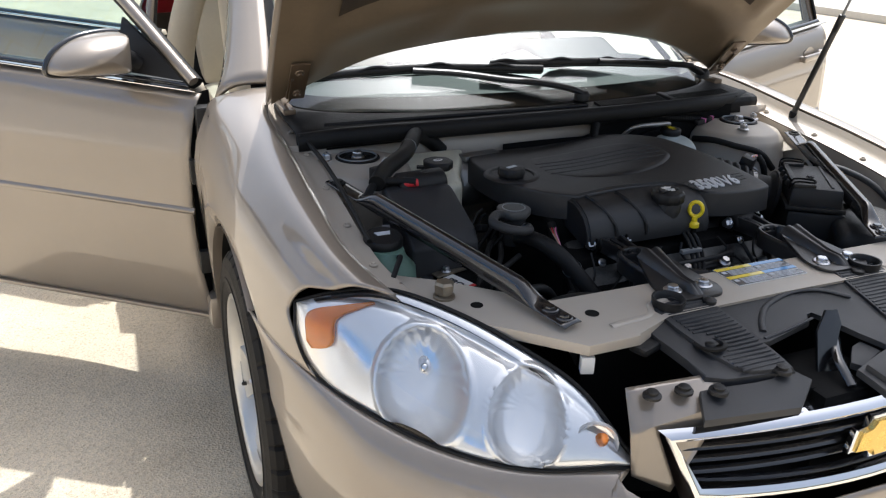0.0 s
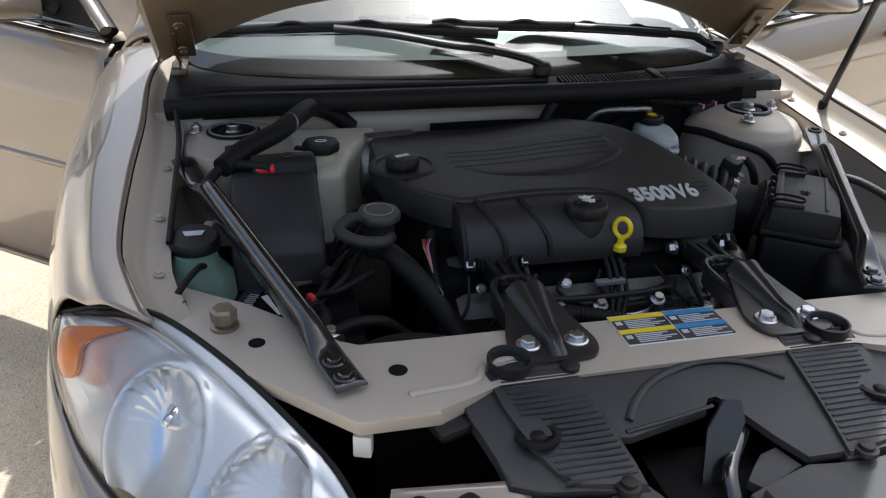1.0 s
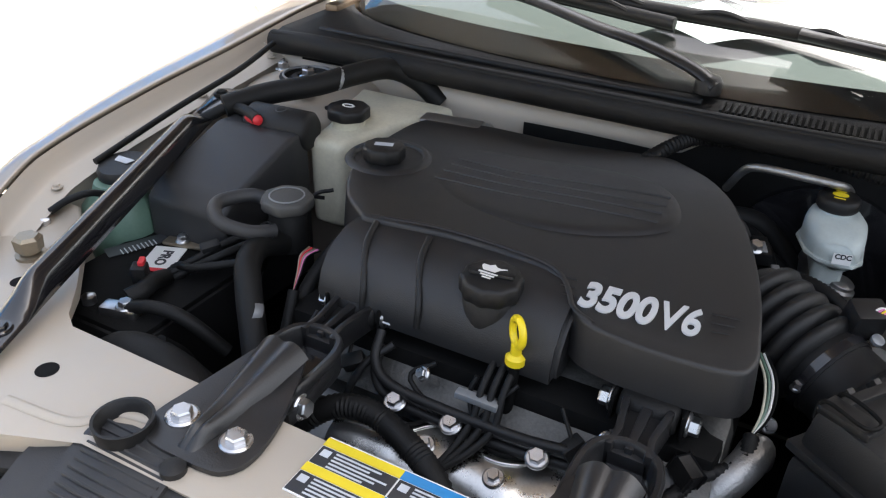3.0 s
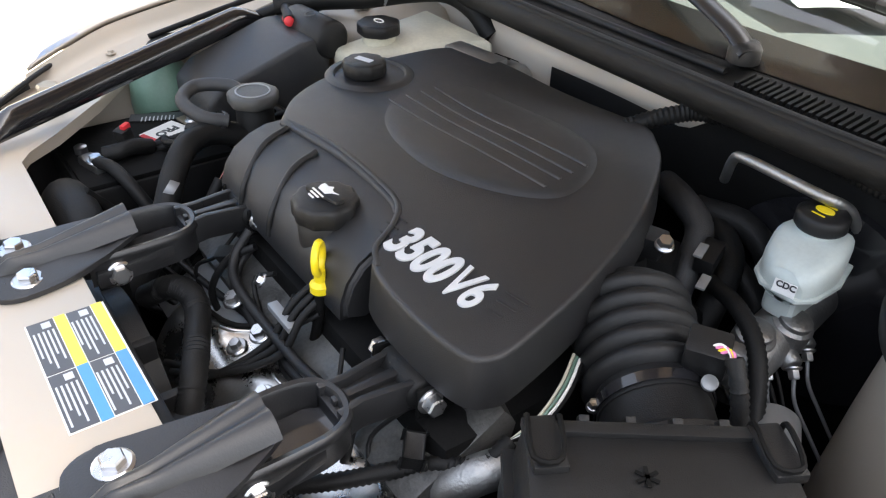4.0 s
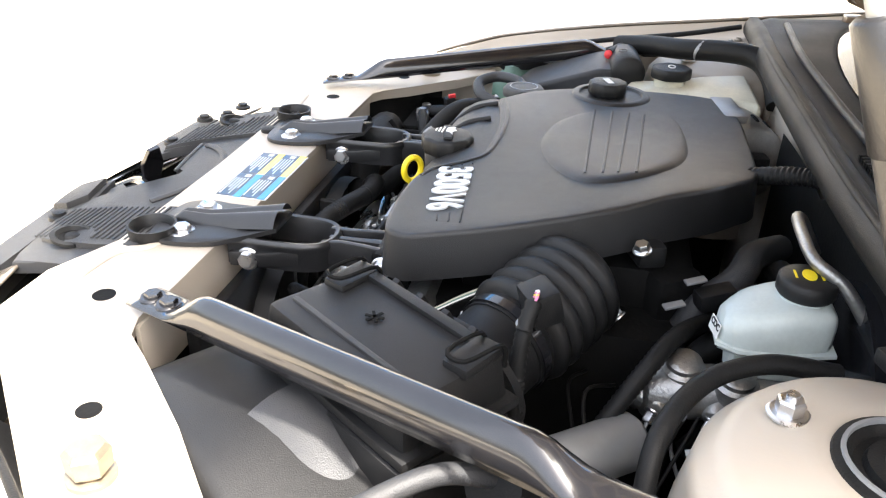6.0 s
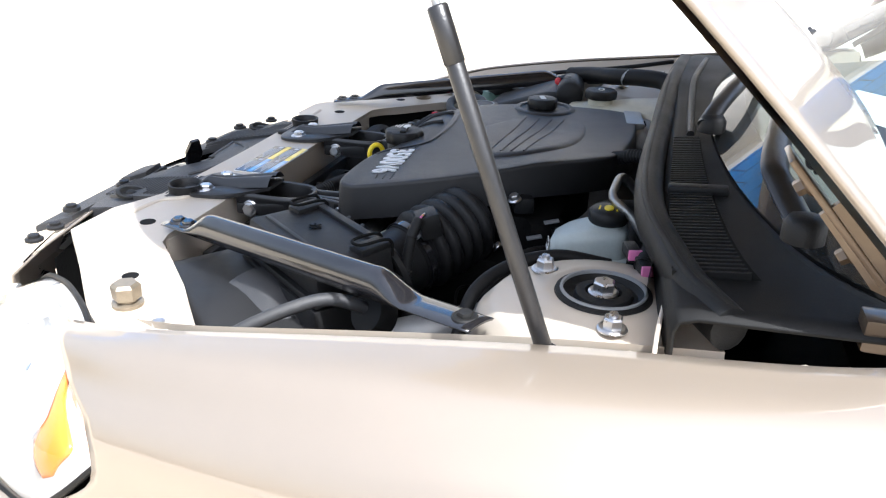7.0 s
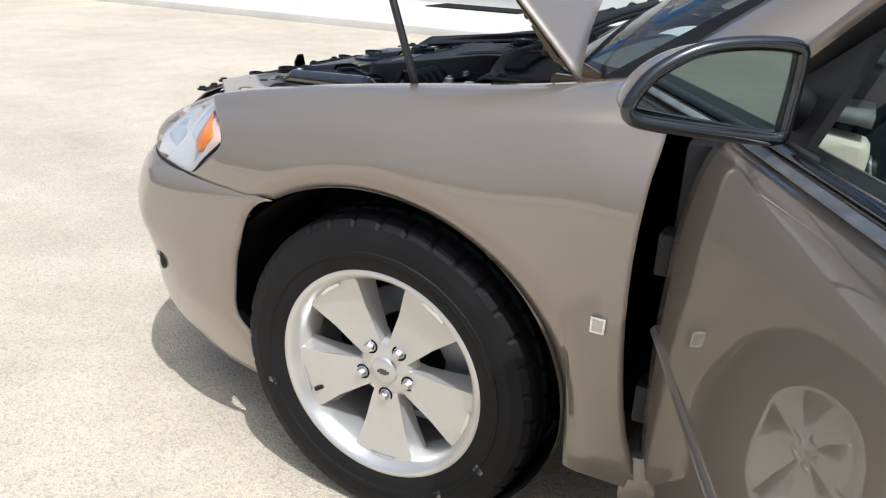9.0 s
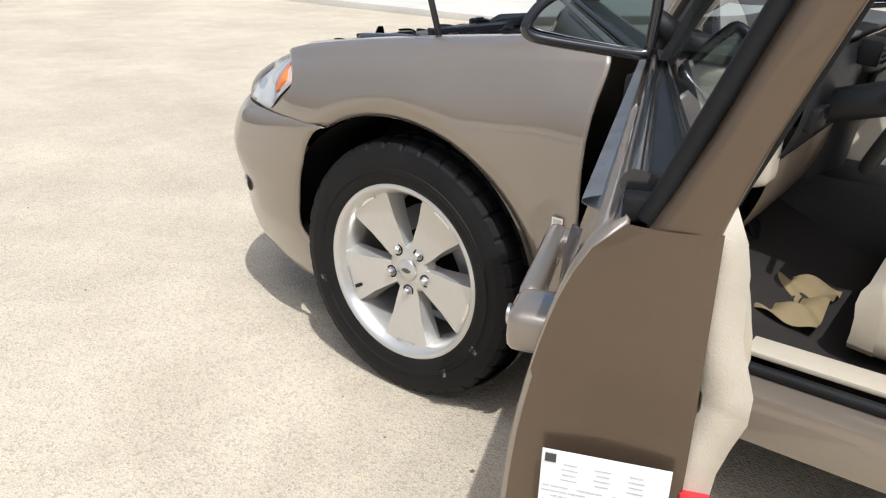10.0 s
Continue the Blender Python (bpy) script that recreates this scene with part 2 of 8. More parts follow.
def brick_material():
    """White painted brickwork: courses and joints in relief."""
    m = material("white_painted_brick", (0.80, 0.79, 0.77), 0.8, vary=0.06, scale=1.5)
    nt = m.node_tree
    n, l = nt.nodes, nt.links
    co = n.new("ShaderNodeTexCoord")
    turn = n.new("ShaderNodeMapping")
    turn.inputs["Rotation"].default_value = (radians(90), 0, radians(90))
    l.new(co.outputs["Object"], turn.inputs[0])
    br = n.new("ShaderNodeTexBrick")
    br.inputs["Scale"].default_value = 1.0
    br.inputs["Brick Width"].default_value, br.inputs["Row Height"].default_value = 0.4, 0.2
    br.inputs["Mortar Size"].default_value = 0.012
    br.inputs["Color1"].default_value = br.inputs["Color2"].default_value = (1, 1, 1, 1)
    br.inputs["Mortar"].default_value = (0.75, 0.74, 0.72, 1)
    l.new(turn.outputs[0], br.inputs[0])
    bs = n["Principled BSDF"]
    mul = n.new("ShaderNodeMix")
    mul.data_type, mul.blend_type = "RGBA", "MULTIPLY"
    mul.inputs[0].default_value = 1.0
    l.new(bs.inputs["Base Color"].links[0].from_socket, mul.inputs[6])
    l.new(br.outputs["Color"], mul.inputs[7])
    l.new(mul.outputs[2], bs.inputs["Base Color"])
    b = n.new("ShaderNodeBump")
    b.inputs["Distance"].default_value = 0.01
    l.new(br.outputs["Color"], b.inputs["Height"])
    l.new(b.outputs[0], bs.inputs["Normal"])
    return m


BRICKWHITE = brick_material()
WALLWHITE = material("white_painted_wall", (0.80, 0.79, 0.77), 0.8, vary=0.05, scale=1.5, bump=0.2, bump_scale=80)
TILEBLUE = material("blue_roof_shingle", (0.035, 0.26, 0.68), 0.35, vary=0.15, scale=3)
GREYMETAL = material("grey_metal", (0.30, 0.31, 0.32), 0.5, metal=0.5, vary=0.15, scale=6)


# ---- mesh helpers ----
def part(name, bm, mat, parent=None, label="", smooth=50, matrix=None):
    """Links a bmesh as one mesh object, under a thing or a part."""
    me = bpy.data.meshes.new(name)
    bmesh.ops.recalc_face_normals(bm, faces=bm.faces)
    bm.to_mesh(me)
    bm.free()
    me.materials.append(mat)
    if smooth:
        me.polygons.foreach_set("use_smooth", [True] * len(me.polygons))
        me.set_sharp_from_angle(angle=radians(smooth))
    ob = new(name, me)
    if matrix is not None:
        ob.matrix_basis = matrix
    if parent is not None:
        ob.parent = parent
    if label:
        ob["label"] = label
    return ob


def thing(name, label, category, group="", kind="", matrix=None):
    ob = new(name)
    ob.empty_display_size = 0.05
    if matrix is not None:
        ob.matrix_basis = matrix
    return tagged(ob, label, category, group, kind)


def empty_part(name, parent, matrix=None):
    ob = new(name)
    ob.empty_display_size = 0.03
    if matrix is not None:
        ob.matrix_basis = matrix
    ob.parent = parent
    return ob


def solid(ob, thickness, offset=-1.0):
    s = ob.modifiers.new("thickness", "SOLIDIFY")
    s.thickness, s.offset = thickness, offset
    return ob


def sheet(f, nu, nv, close_u=False):
    """A grid of quads over f(u, v), u and v from 0 to 1."""
    bm = bmesh.new()
    cols = nu if close_u else nu + 1
    vs = [[bm.verts.new(f(i / nu, j / nv)) for j in range(nv + 1)] for i in range(cols)]
    for i in range(nu):
        a, b = vs[i], vs[(i + 1) % cols]
        for j in range(nv):
            bm.faces.new((a[j], b[j], b[j + 1], a[j + 1]))
    bmesh.ops.remove_doubles(bm, verts=bm.verts, dist=1e-5)
    return bm


def add_box(bm, centre, size, turn=(0, 0, 0), bevel=0.0, segments=2, taper=1.0):
    """A box with rounded edges; taper narrows its top."""
    made = bmesh.ops.create_cube(bm, size=1.0)["verts"]
    m = pose(*centre, *turn) @ Matrix.Diagonal((*size, 1))
    for v in made:
        if v.co.z > 0:
            v.co.x *= taper
            v.co.y *= taper
        v.co = m @ v.co
    if bevel:
        edges = list({e for v in made for e in v.link_edges})
        bmesh.ops.bevel(bm, geom=edges, offset=bevel, segments=segments, affect="EDGES", profile=0.6)
    return bm


def box(centre, size, turn=(0, 0, 0), bevel=0.003, segments=2, taper=1.0):
    return add_box(bmesh.new(), centre, size, turn, bevel, segments, taper)


def frame_of(a, b):
    """A frame at a whose z points to b."""
    d = Vector(b) - Vector(a)
    return Matrix.Translation(a) @ d.to_track_quat("Z", "Y").to_matrix().to_4x4(), d.length


def add_lathe(bm, profile, matrix=None, n=32, cap=True):
    """Turns (radius, height) pairs round the z axis."""
    m = matrix or Matrix()
    rings = []
    for r, h in profile:
        rings.append([bm.verts.new(m @ Vector((r * math.cos(2 * math.pi * k / n), r * math.sin(2 * math.pi * k / n), h))) for k in range(n)])
    for a, b in zip(rings, rings[1:]):
        for k in range(n):
            bm.faces.new((a[k], a[(k + 1) % n], b[(k + 1) % n], b[k]))
    if cap:
        for ring in (rings[0], rings[-1]):
            bm.faces.new(ring)
    return bm


def lathe(profile, matrix=None, n=32, cap=True):
    return add_lathe(bmesh.new(), profile, matrix, n, cap)


def add_rod(bm, a, b, r, r2=None, n=16, bevel=0.0):
    m, length = frame_of(a, b)
    r2 = r if r2 is None else r2
    prof = [(r, 0), (r2, length)]
    if bevel:
        prof = [(r - bevel, 0), (r, bevel), (r2, length - bevel), (r2 - bevel, length)]
    return add_lathe(bm, prof, m, n)


def rod(a, b, r, r2=None, n=16, bevel=0.0):
    return add_rod(bmesh.new(), a, b, r, r2, n, bevel)


def smooth_line(points, steps=8):
    """Catmull-Rom points through the given ones."""
    p = [Vector(q) for q in points]
    p = [2 * p[0] - p[1]] + p + [2 * p[-1] - p[-2]]
    out = []
    for i in range(1, len(p) - 2):
        for k in range(steps):
            t = k / steps
            a, b, c, d = p[i - 1], p[i], p[i + 1], p[i + 2]
            out.append(0.5 * (2 * b + (c - a) * t + (2 * a - 5 * b + 4 * c - d) * t * t + (3 * b - a - 3 * c + d) * t ** 3))
    out.append(p[-2])
    return out


def add_hose(bm, points, r, n=12, steps=8, rib=0.0, pitch=0.006, flat=1.0):
    """A tube along a smooth line; rib makes it corrugated, pitch apart."""
    line = smooth_line(points, steps)
    if rib:
        dense = []
        for a, b in zip(line, line[1:]):
            k = max(1, round((b - a).length / (pitch / 2)))
            dense += [a.lerp(b, i / k) for i in range(k)]
        line = dense + [line[-1]]
    up = Vector((0, 0, 1))
    rings = []
    for i, c in enumerate(line):
        d = (line[min(i + 1, len(line) - 1)] - line[max(i - 1, 0)]).normalized()
        if i == 0 and abs(d.z) > 0.9:
            up = Vector((0, 1, 0))
        side = d.cross(up).normalized()
        up = side.cross(d).normalized()
        rr = r * (1 + (rib if i % 2 else -rib)) if rib else r
        rings.append([bm.verts.new(c + side * rr * math.cos(2 * math.pi * k / n) + up * rr * flat * math.sin(2 * math.pi * k / n)) for k in range(n)])
    for a, b in zip(rings, rings[1:]):
        for k in range(n):
            bm.faces.new((a[k], a[(k + 1) % n], b[(k + 1) % n], b[k]))
    bm.faces.new(rings[0])
    bm.faces.new(rings[-1])
    return bm


def hose(points, r, n=12, steps=8, rib=0.0, pitch=0.006, flat=1.0):
    return add_hose(bmesh.new(), points, r, n, steps, rib, pitch, flat)


def add_slab(bm, outline, z0, z1, bevel=0.0, segments=2, matrix=None):
    """A plate with the given plan, from z0 to z1, its edges rounded."""
    m = matrix or Matrix()
    lo = [bm.verts.new(m @ Vector((x, y, z0))) for x, y in outline]
    hi = [bm.verts.new(m @ Vector((x, y, z1))) for x, y in outline]
    k = len(outline)
    top = bm.faces.new(hi)
    bm.faces.new(lo[::-1])
    for i in range(k):
        bm.faces.new((lo[i], lo[(i + 1) % k], hi[(i + 1) % k], hi[i]))
    if bevel:
        bmesh.ops.bevel(bm, geom=list(top.edges), offset=bevel, segments=segments, affect="EDGES", profile=0.6)
    return bm


def slab(outline, z0, z1, bevel=0.0, segments=2, matrix=None):
    return add_slab(bmesh.new(), outline, z0, z1, bevel, segments, matrix)


def lettering(name, text, size, mat, parent, matrix, depth=0.001, label="", stretch=1.0, shear=0.0, bold=0.036):
    cu = bpy.data.curves.new(name, "FONT")
    cu.body, cu.size, cu.extrude, cu.shear = text, size, depth, shear
    cu.offset = size * bold
    tmp = bpy.data.objects.new(name, cu)
    scene.collection.objects.link(tmp)
    me = bpy.data.meshes.new_from_object(tmp.evaluated_get(bpy.context.evaluated_depsgraph_get()))
    bpy.data.objects.remove(tmp)
    me.materials.clear()
    me.materials.append(mat)
    me.transform(Matrix.Diagonal((stretch, 1, 1, 1)))
    ob = new(name, me)
    ob.matrix_basis = matrix
    ob.parent = parent
    if label:
        ob["label"] = label
    return ob


def table(keys, x):
    """Smooth lookup in rows of (key, values...)."""
    k = [r[0] for r in keys]
    i = min(max(np.searchsorted(k, x) - 1, 0), len(k) - 2)
    t = min(max((x - k[i]) / (k[i + 1] - k[i]), 0.0), 1.0)
    rows = [np.array(r[1:], float) for r in keys]
    a, b = rows[i], rows[i + 1]
    h = k[i + 1] - k[i]
    ta = (rows[i + 1] - rows[i - 1]) / (k[i + 1] - k[i - 1]) * h if i > 0 else b - a
    tb = (rows[i + 2] - rows[i]) / (k[i + 2] - k[i]) * h if i + 2 < len(k) else b - a
    return a * (2 * t ** 3 - 3 * t ** 2 + 1) + ta * (t ** 3 - 2 * t ** 2 + t) + b * (3 * t ** 2 - 2 * t ** 3) + tb * (t ** 3 - t ** 2)


def hex_bolt(name, parent, at, up, r=0.011, washer=0.017, mat=None, height=0.010):
    """A flanged hexagonal bolt head."""
    m, _ = frame_of(at, Vector(at) + Vector(up))
    bm = lathe([(washer, 0), (washer, 0.0015), (washer * 0.86, 0.003)], m, 20)
    add_lathe(bm, [(r, 0.003), (r, height - 0.002), (r * 0.86, height)], m, 6)
    return part(name, bm, mat or STEEL, parent, smooth=30)

# ---- ground and surroundings ----
ground = part("ground", sheet(lambda u, v: ((u - 0.5) * 400, (v - 0.5) * 400, 0), 8, 8), CONCRETE, smooth=0)
tagged(ground, "pale sandy concrete yard with fine aggregate", "ground", kind="structure")
for name, centre, size in (("pavement", (-8.75, -2, 0.03), (3.8, 90, 0.14)), ("pavement", (12.6, 14, 0.05), (6.0, 90, 0.14))):
    tagged(part(name, box(centre, size, bevel=0.02), PAVING, smooth=30), "white concrete pavement with a low kerb", "pavement", kind="structure")

stones = random.Random(11)
bm = bmesh.new()
for k in range(260):
    x, y, r = stones.uniform(0.7, 6.5), stones.uniform(-5.0, 2.0), stones.uniform(0.002, 0.006) * (1.6 if k % 23 == 0 else 1)
    ring = [bm.verts.new((x + r * stones.uniform(0.7, 1.3) * math.cos(a), y + r * stones.uniform(0.6, 1.1) * math.sin(a), 0.0)) for a in np.linspace(0, 2 * math.pi, 7)[:-1]]
    top = bm.verts.new((x, y, r * 0.9))
    for i in range(6):
        bm.faces.new((ring[i], ring[(i + 1) % 6], top))
tagged(part("pebbles", bm, PEBBLE, None), "loose dark pebbles scattered on the concrete", "pebbles", kind="stuff")

# ---- the car ----
car = thing("car", "gold-beige sedan with its hood propped up and doors open", "car")
ARCH_Y, ARCH_Z, ARCH_R, ARCH_Q = -0.012, 0.372, 0.402, 0.886
MID = 0.012  # the body's middle
SHIFT = 2 * MID
FENDER = [  # y, then crown, shoulder, middle and low points as x, z
    (-0.57, 0.675, 0.803, 0.735, 0.778, 0.785, 0.715, 0.808, 0.62),
    (-0.48, 0.710, 0.828, 0.770, 0.800, 0.815, 0.735, 0.838, 0.63),
    (-0.40, 0.732, 0.848, 0.795, 0.812, 0.838, 0.745, 0.862, 0.63),
    (-0.20, 0.735, 0.880, 0.826, 0.845, 0.873, 0.765, 0.893, 0.66),
    (0.00, 0.73, 0.905, 0.842, 0.868, 0.885, 0.805, 0.900, 0.70),
    (0.20, 0.735, 0.928, 0.850, 0.890, 0.886, 0.812, 0.900, 0.60),
    (0.30, 0.724, 0.941, 0.853, 0.899, 0.885, 0.817, 0.895, 0.58),
    (0.37, 0.696, 0.952, 0.852, 0.906, 0.884, 0.820, 0.890, 0.565),
    (0.44, 0.668, 0.963, 0.846, 0.911, 0.883, 0.824, 0.888, 0.56),
    (0.60, 0.662, 0.970, 0.838, 0.914, 0.881, 0.832, 0.882, 0.55),
]


def even_line(points, steps):
    """A curve through uneven points without overshoot (tangents limited by the shorter neighbour)."""
    p = [Vector(q) for q in points]
    tan = []
    for i in range(len(p)):
        if i in (0, len(p) - 1):
            j = min(i, len(p) - 2)
            tan.append((p[j + 1] - p[j]).normalized())
        else:
            a, b = p[i] - p[i - 1], p[i + 1] - p[i]
            tan.append((a.normalized() / a.length + b.normalized() / b.length).normalized())
    out = []
    for i in range(len(p) - 1):
        d = (p[i + 1] - p[i]).length
        for k in range(steps):
            t = k / steps
            out.append(p[i] * (2 * t ** 3 - 3 * t * t + 1) + tan[i] * d * (t ** 3 - 2 * t * t + t) + p[i + 1] * (3 * t * t - 2 * t ** 3) + tan[i + 1] * d * (t ** 3 - t * t))
    return out + [p[-1]]


def fender_profile(y):
    xc, zc, xs, zs, xm, zm, xl, zl = table(FENDER, y)
    k = min(1.0, max(0.0, (y + 0.05) / 0.45))
    even = Vector((xs, 0, zs)).lerp(Vector((xm, 0, zm)), 0.30) + Vector((0.006, 0, 0.004))
    kink = even.lerp(Vector((xs + 0.008, 0, zs - 0.018)), k)
    return even_line([(xc, 0, zc), ((xc + xs) / 2 + 0.008, 0, (zc + zs) / 2 + 0.012), (xs, 0, zs), tuple(kink), (xm, 0, zm), (xl, 0, zl), (0.868, 0, 0.26)], 6)


def fender_bottom(y):
    if y < -0.235:
        return 0.668 - 0.004 * min(1, (-0.235 - y) / 0.25)
    if abs(y - ARCH_Y) < ARCH_R:
        return max(0.27, ARCH_Z + ARCH_Q * math.sqrt(ARCH_R ** 2 - (y - ARCH_Y) ** 2))
    return 0.27


def fender_rear(z):
    return float(table([(0.2, 0.545), (0.30, 0.53), (0.40, 0.502), (0.57, 0.482), (0.70, 0.480), (0.83, 0.486), (0.915, 0.492), (0.94, 0.470), (0.963, 0.437), (0.98, 0.43)], z)[0])


def on_profile(y, v):
    """The point a share v of the way down the fender's side at y."""
    line = fender_profile(y)
    zb = fender_bottom(y)
    knee = 4 * 6
    if v < 0.66:
        k = v / 0.66 * knee
        i = min(int(k), knee - 1)
        return line[i].lerp(line[i + 1], k - i)
    z = line[knee].z + (zb - line[knee].z) * (v - 0.66) / 0.34
    i = knee
    while i < len(line) - 2 and line[i + 1].z > z:
        i += 1
    a, b = line[i], line[i + 1]
    return a.lerp(b, min(1.2, max(0.0, (a.z - z) / max(a.z - b.z, 1e-6))))


NV = 30
V_CORNER = min(np.linspace(0.1, 0.9, 161), key=lambda v: abs(on_profile(-0.402, v).z - 0.752))
FRONT_Y = [float(table([(0.0, -0.545), (0.5 * V_CORNER, -0.475), (V_CORNER, -0.404), (0.5 + 0.5 * V_CORNER, -0.452), (1.0, -0.515)], j / NV)[0]) for j in range(NV + 1)]
REAR_Y = [fender_rear(on_profile(0.5, j / NV).z) for j in range(NV + 1)]


def fender_point(u, v, side):
    j = round(v * NV)
    y = FRONT_Y[j] + (REAR_Y[j] - FRONT_Y[j]) * u
    p = on_profile(y, v)
    d = math.hypot(y - ARCH_Y, (p.z - ARCH_Z) / ARCH_Q) - ARCH_R
    x = p.x - 0.019 * max(0, 1 - d / 0.048) ** 1.4
    return (side * x, y, p.z)


def fender(side):
    f = part("fender", sheet(lambda u, v: fender_point(u, v, side), 84, NV), PAINT, car, smooth=50)
    solid(f, 0.005)

    def lip(u, v):
        a = radians(125 - 165 * u)
        r = ARCH_R - 0.001
        y, z = ARCH_Y + r * math.cos(a), ARCH_Z + ARCH_Q * r * math.sin(a)
        return (side * (0.885 - 0.03 * v - (0.03 * max(0, 0.5 - z) if z < 0.5 else 0)), y, z + 0.002)
    part("arch_lip", sheet(lip, 60, 1), PAINT, f)

    def liner(u, v):
        a = radians(232 - 284 * u)
        r = ARCH_R - 0.004 - 0.012 * math.sin(v * math.pi)
        tuck = 0.075 * min(1, max(0, (u < 0.5) * (0.62 - (ARCH_Z + r * math.sin(a))) / 0.25))
        wide = 0.055 * min(1, max(0, (u < 0.5) * (0.66 - (ARCH_Z + r * math.sin(a))) / 0.30))
        return (side * (0.862 - tuck - 0.33 * v), ARCH_Y + r * math.cos(a) - 0.4 * wide, ARCH_Z + ARCH_Q * r * math.sin(a))
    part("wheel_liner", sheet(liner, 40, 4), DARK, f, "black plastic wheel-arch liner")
    # arch backing sheet, near-black for the shade behind the wheel
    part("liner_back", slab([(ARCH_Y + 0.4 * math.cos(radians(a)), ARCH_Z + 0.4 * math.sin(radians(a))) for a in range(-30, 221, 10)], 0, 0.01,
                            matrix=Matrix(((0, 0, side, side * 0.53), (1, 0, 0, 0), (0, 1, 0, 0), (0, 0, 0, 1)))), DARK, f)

    def gutter(u, v):
        y = -0.55 + 1.0 * u
        xc, zc = table(FENDER, y)[:2]
        return (side * (xc - 0.002 - 0.062 * v), y, zc - 0.006 - 0.022 * min(1, v * 3) - 0.01 * v)
    g = part("fender_gutter", sheet(gutter, 36, 6), BAYPAINT, f, "dull beige bolted flange under the hood edge")
    for y in (-0.42, -0.28, -0.12, 0.06, 0.2):
        xc, zc = table(FENDER, y)[:2]
        hex_bolt("flange_bolt", f, (side * (xc - 0.045), y, zc - 0.034), (0, 0, 1), 0.005, 0.008, BAYPAINT, 0.006)
    if side < 0:
        f.location.x = SHIFT
    return f


FENDERS = [fender(s) for s in (1, -1)]
badge = part("badge", box((0, 0, 0), (0.006, 0.026, 0.030), bevel=0.002), CHROME, FENDERS[0], "small square chrome badge", matrix=pose(0.893, 0.438, 0.583))
part("badge_face", box((0.0035, 0, 0), (0.002, 0.018, 0.020), bevel=0.0005), ALLOY, FENDERS[0], matrix=pose(0.893, 0.438, 0.583))

# bumper cover
PLAN = [(0, 0.0, -1.005), (0.22, 0.30, -0.985), (0.42, 0.55, -0.915), (0.58, 0.715, -0.80), (0.72, 0.815, -0.665), (0.85, 0.868, -0.51), (0.94, 0.888, -0.38), (1.0, 0.897, -0.25)]
TOPZ = [(0, 0.575), (0.28, 0.585), (0.36, 0.633), (0.42, 0.645), (0.58, 0.648), (0.72, 0.655), (0.85, 0.660), (1.0, 0.669)]
INSET = [(0.18, 0.075), (0.24, 0.04), (0.32, 0.022), (0.40, 0.020), (0.48, 0.006), (0.55, 0.0), (0.60, 0.010), (0.63, 0.030), (0.66, 0.056), (0.70, 0.07)]


TOPL = smooth_line([(0.425, -0.885, 0.640), (0.585, -0.835, 0.643), (0.695, -0.735, 0.646), (0.775, -0.61, 0.655), (0.817, -0.513, 0.660), (0.857, -0.39, 0.665), (0.884, -0.236, 0.667)], 8)
END = [(0.15, 0.780, -0.30), (0.22, 0.795, -0.31), (0.30, 0.820, -0.345), (0.36, 0.838, -0.380), (0.45, 0.852, -0.368), (0.53, 0.862, -0.347), (0.605, 0.874, -0.303), (0.655, 0.880, -0.254), (0.67, 0.884, -0.236)]


def bumper_point(a, v):
    s = 1 if a >= 0 else -1
    a = abs(a)
    zt = float(table(TOPZ, a)[0])
    z = zt + (0.19 - zt) * v
    b = min(a, 0.70)
    x, y = table(PLAN, b)
    x2, y2 = table(PLAN, b + 0.01)
    x1, y1 = table(PLAN, max(b - 0.01, 0.0))
    n = Vector((y2 - y1, x1 - x2, 0)).normalized()
    d = float(table(INSET, z)[0]) + 0.035 * max(0, b - 0.3) / 0.4 * max(0, 0.5 - z) / 0.3
    if z > 0.55:
        d *= float(table([(0.0, 1.0), (0.78, 1.0), (0.86, 0.85), (0.94, 0.25), (1.0, 0.0)], a)[0]) if a > 0.78 else 1.0
    if a > 0.42 and z > 0.55:
        d = 0.0
    p = Vector((x - n.x * d - 0.012, y - n.y * d, z))
    if a > 0.70:
        w = (a - 0.70) / 0.30
        ex, ey = table(END, z)
        top = max(0, (z - 0.60) / 0.07)
        c = Vector((ex - 0.006 - 0.022 * top, ey - 0.16, z))
        e = Vector((ex, ey, z))
        p = p * (1 - w) ** 2 + c * 2 * w * (1 - w) + e * w * w
        p.x -= 0.010 * max(0, 1 - (1 - w) / 0.12) ** 2 * max(0, 1 - top * 1.5)
    if a > 0.36 and v < SHELF:
        k = min((a - 0.42) / 0.58, 1.0) * (len(TOPL) - 1) if a > 0.42 else 0.0
        i = min(int(k), len(TOPL) - 2)
        top = TOPL[i].lerp(TOPL[i + 1], k - i)
        mix = min(1, (a - 0.36) / 0.06)
        w = v / SHELF
        full = Vector(bumper_point(a, SHELF))
        full.x -= MID
        rim = Vector((full.x, full.y, 0))
        rim = rim.lerp(Vector((top.x - MID, top.y, 0)), 0.22)
        bend = Vector((rim.x, rim.y, top.z - 0.012))
        q = Vector((top.x - MID, top.y, top.z + 0.001)) * (1 - w) ** 2 + bend * 2 * w * (1 - w) + full * w * w
        p = p.lerp(q, mix)
    return (s * p.x + MID, p.y, p.z)


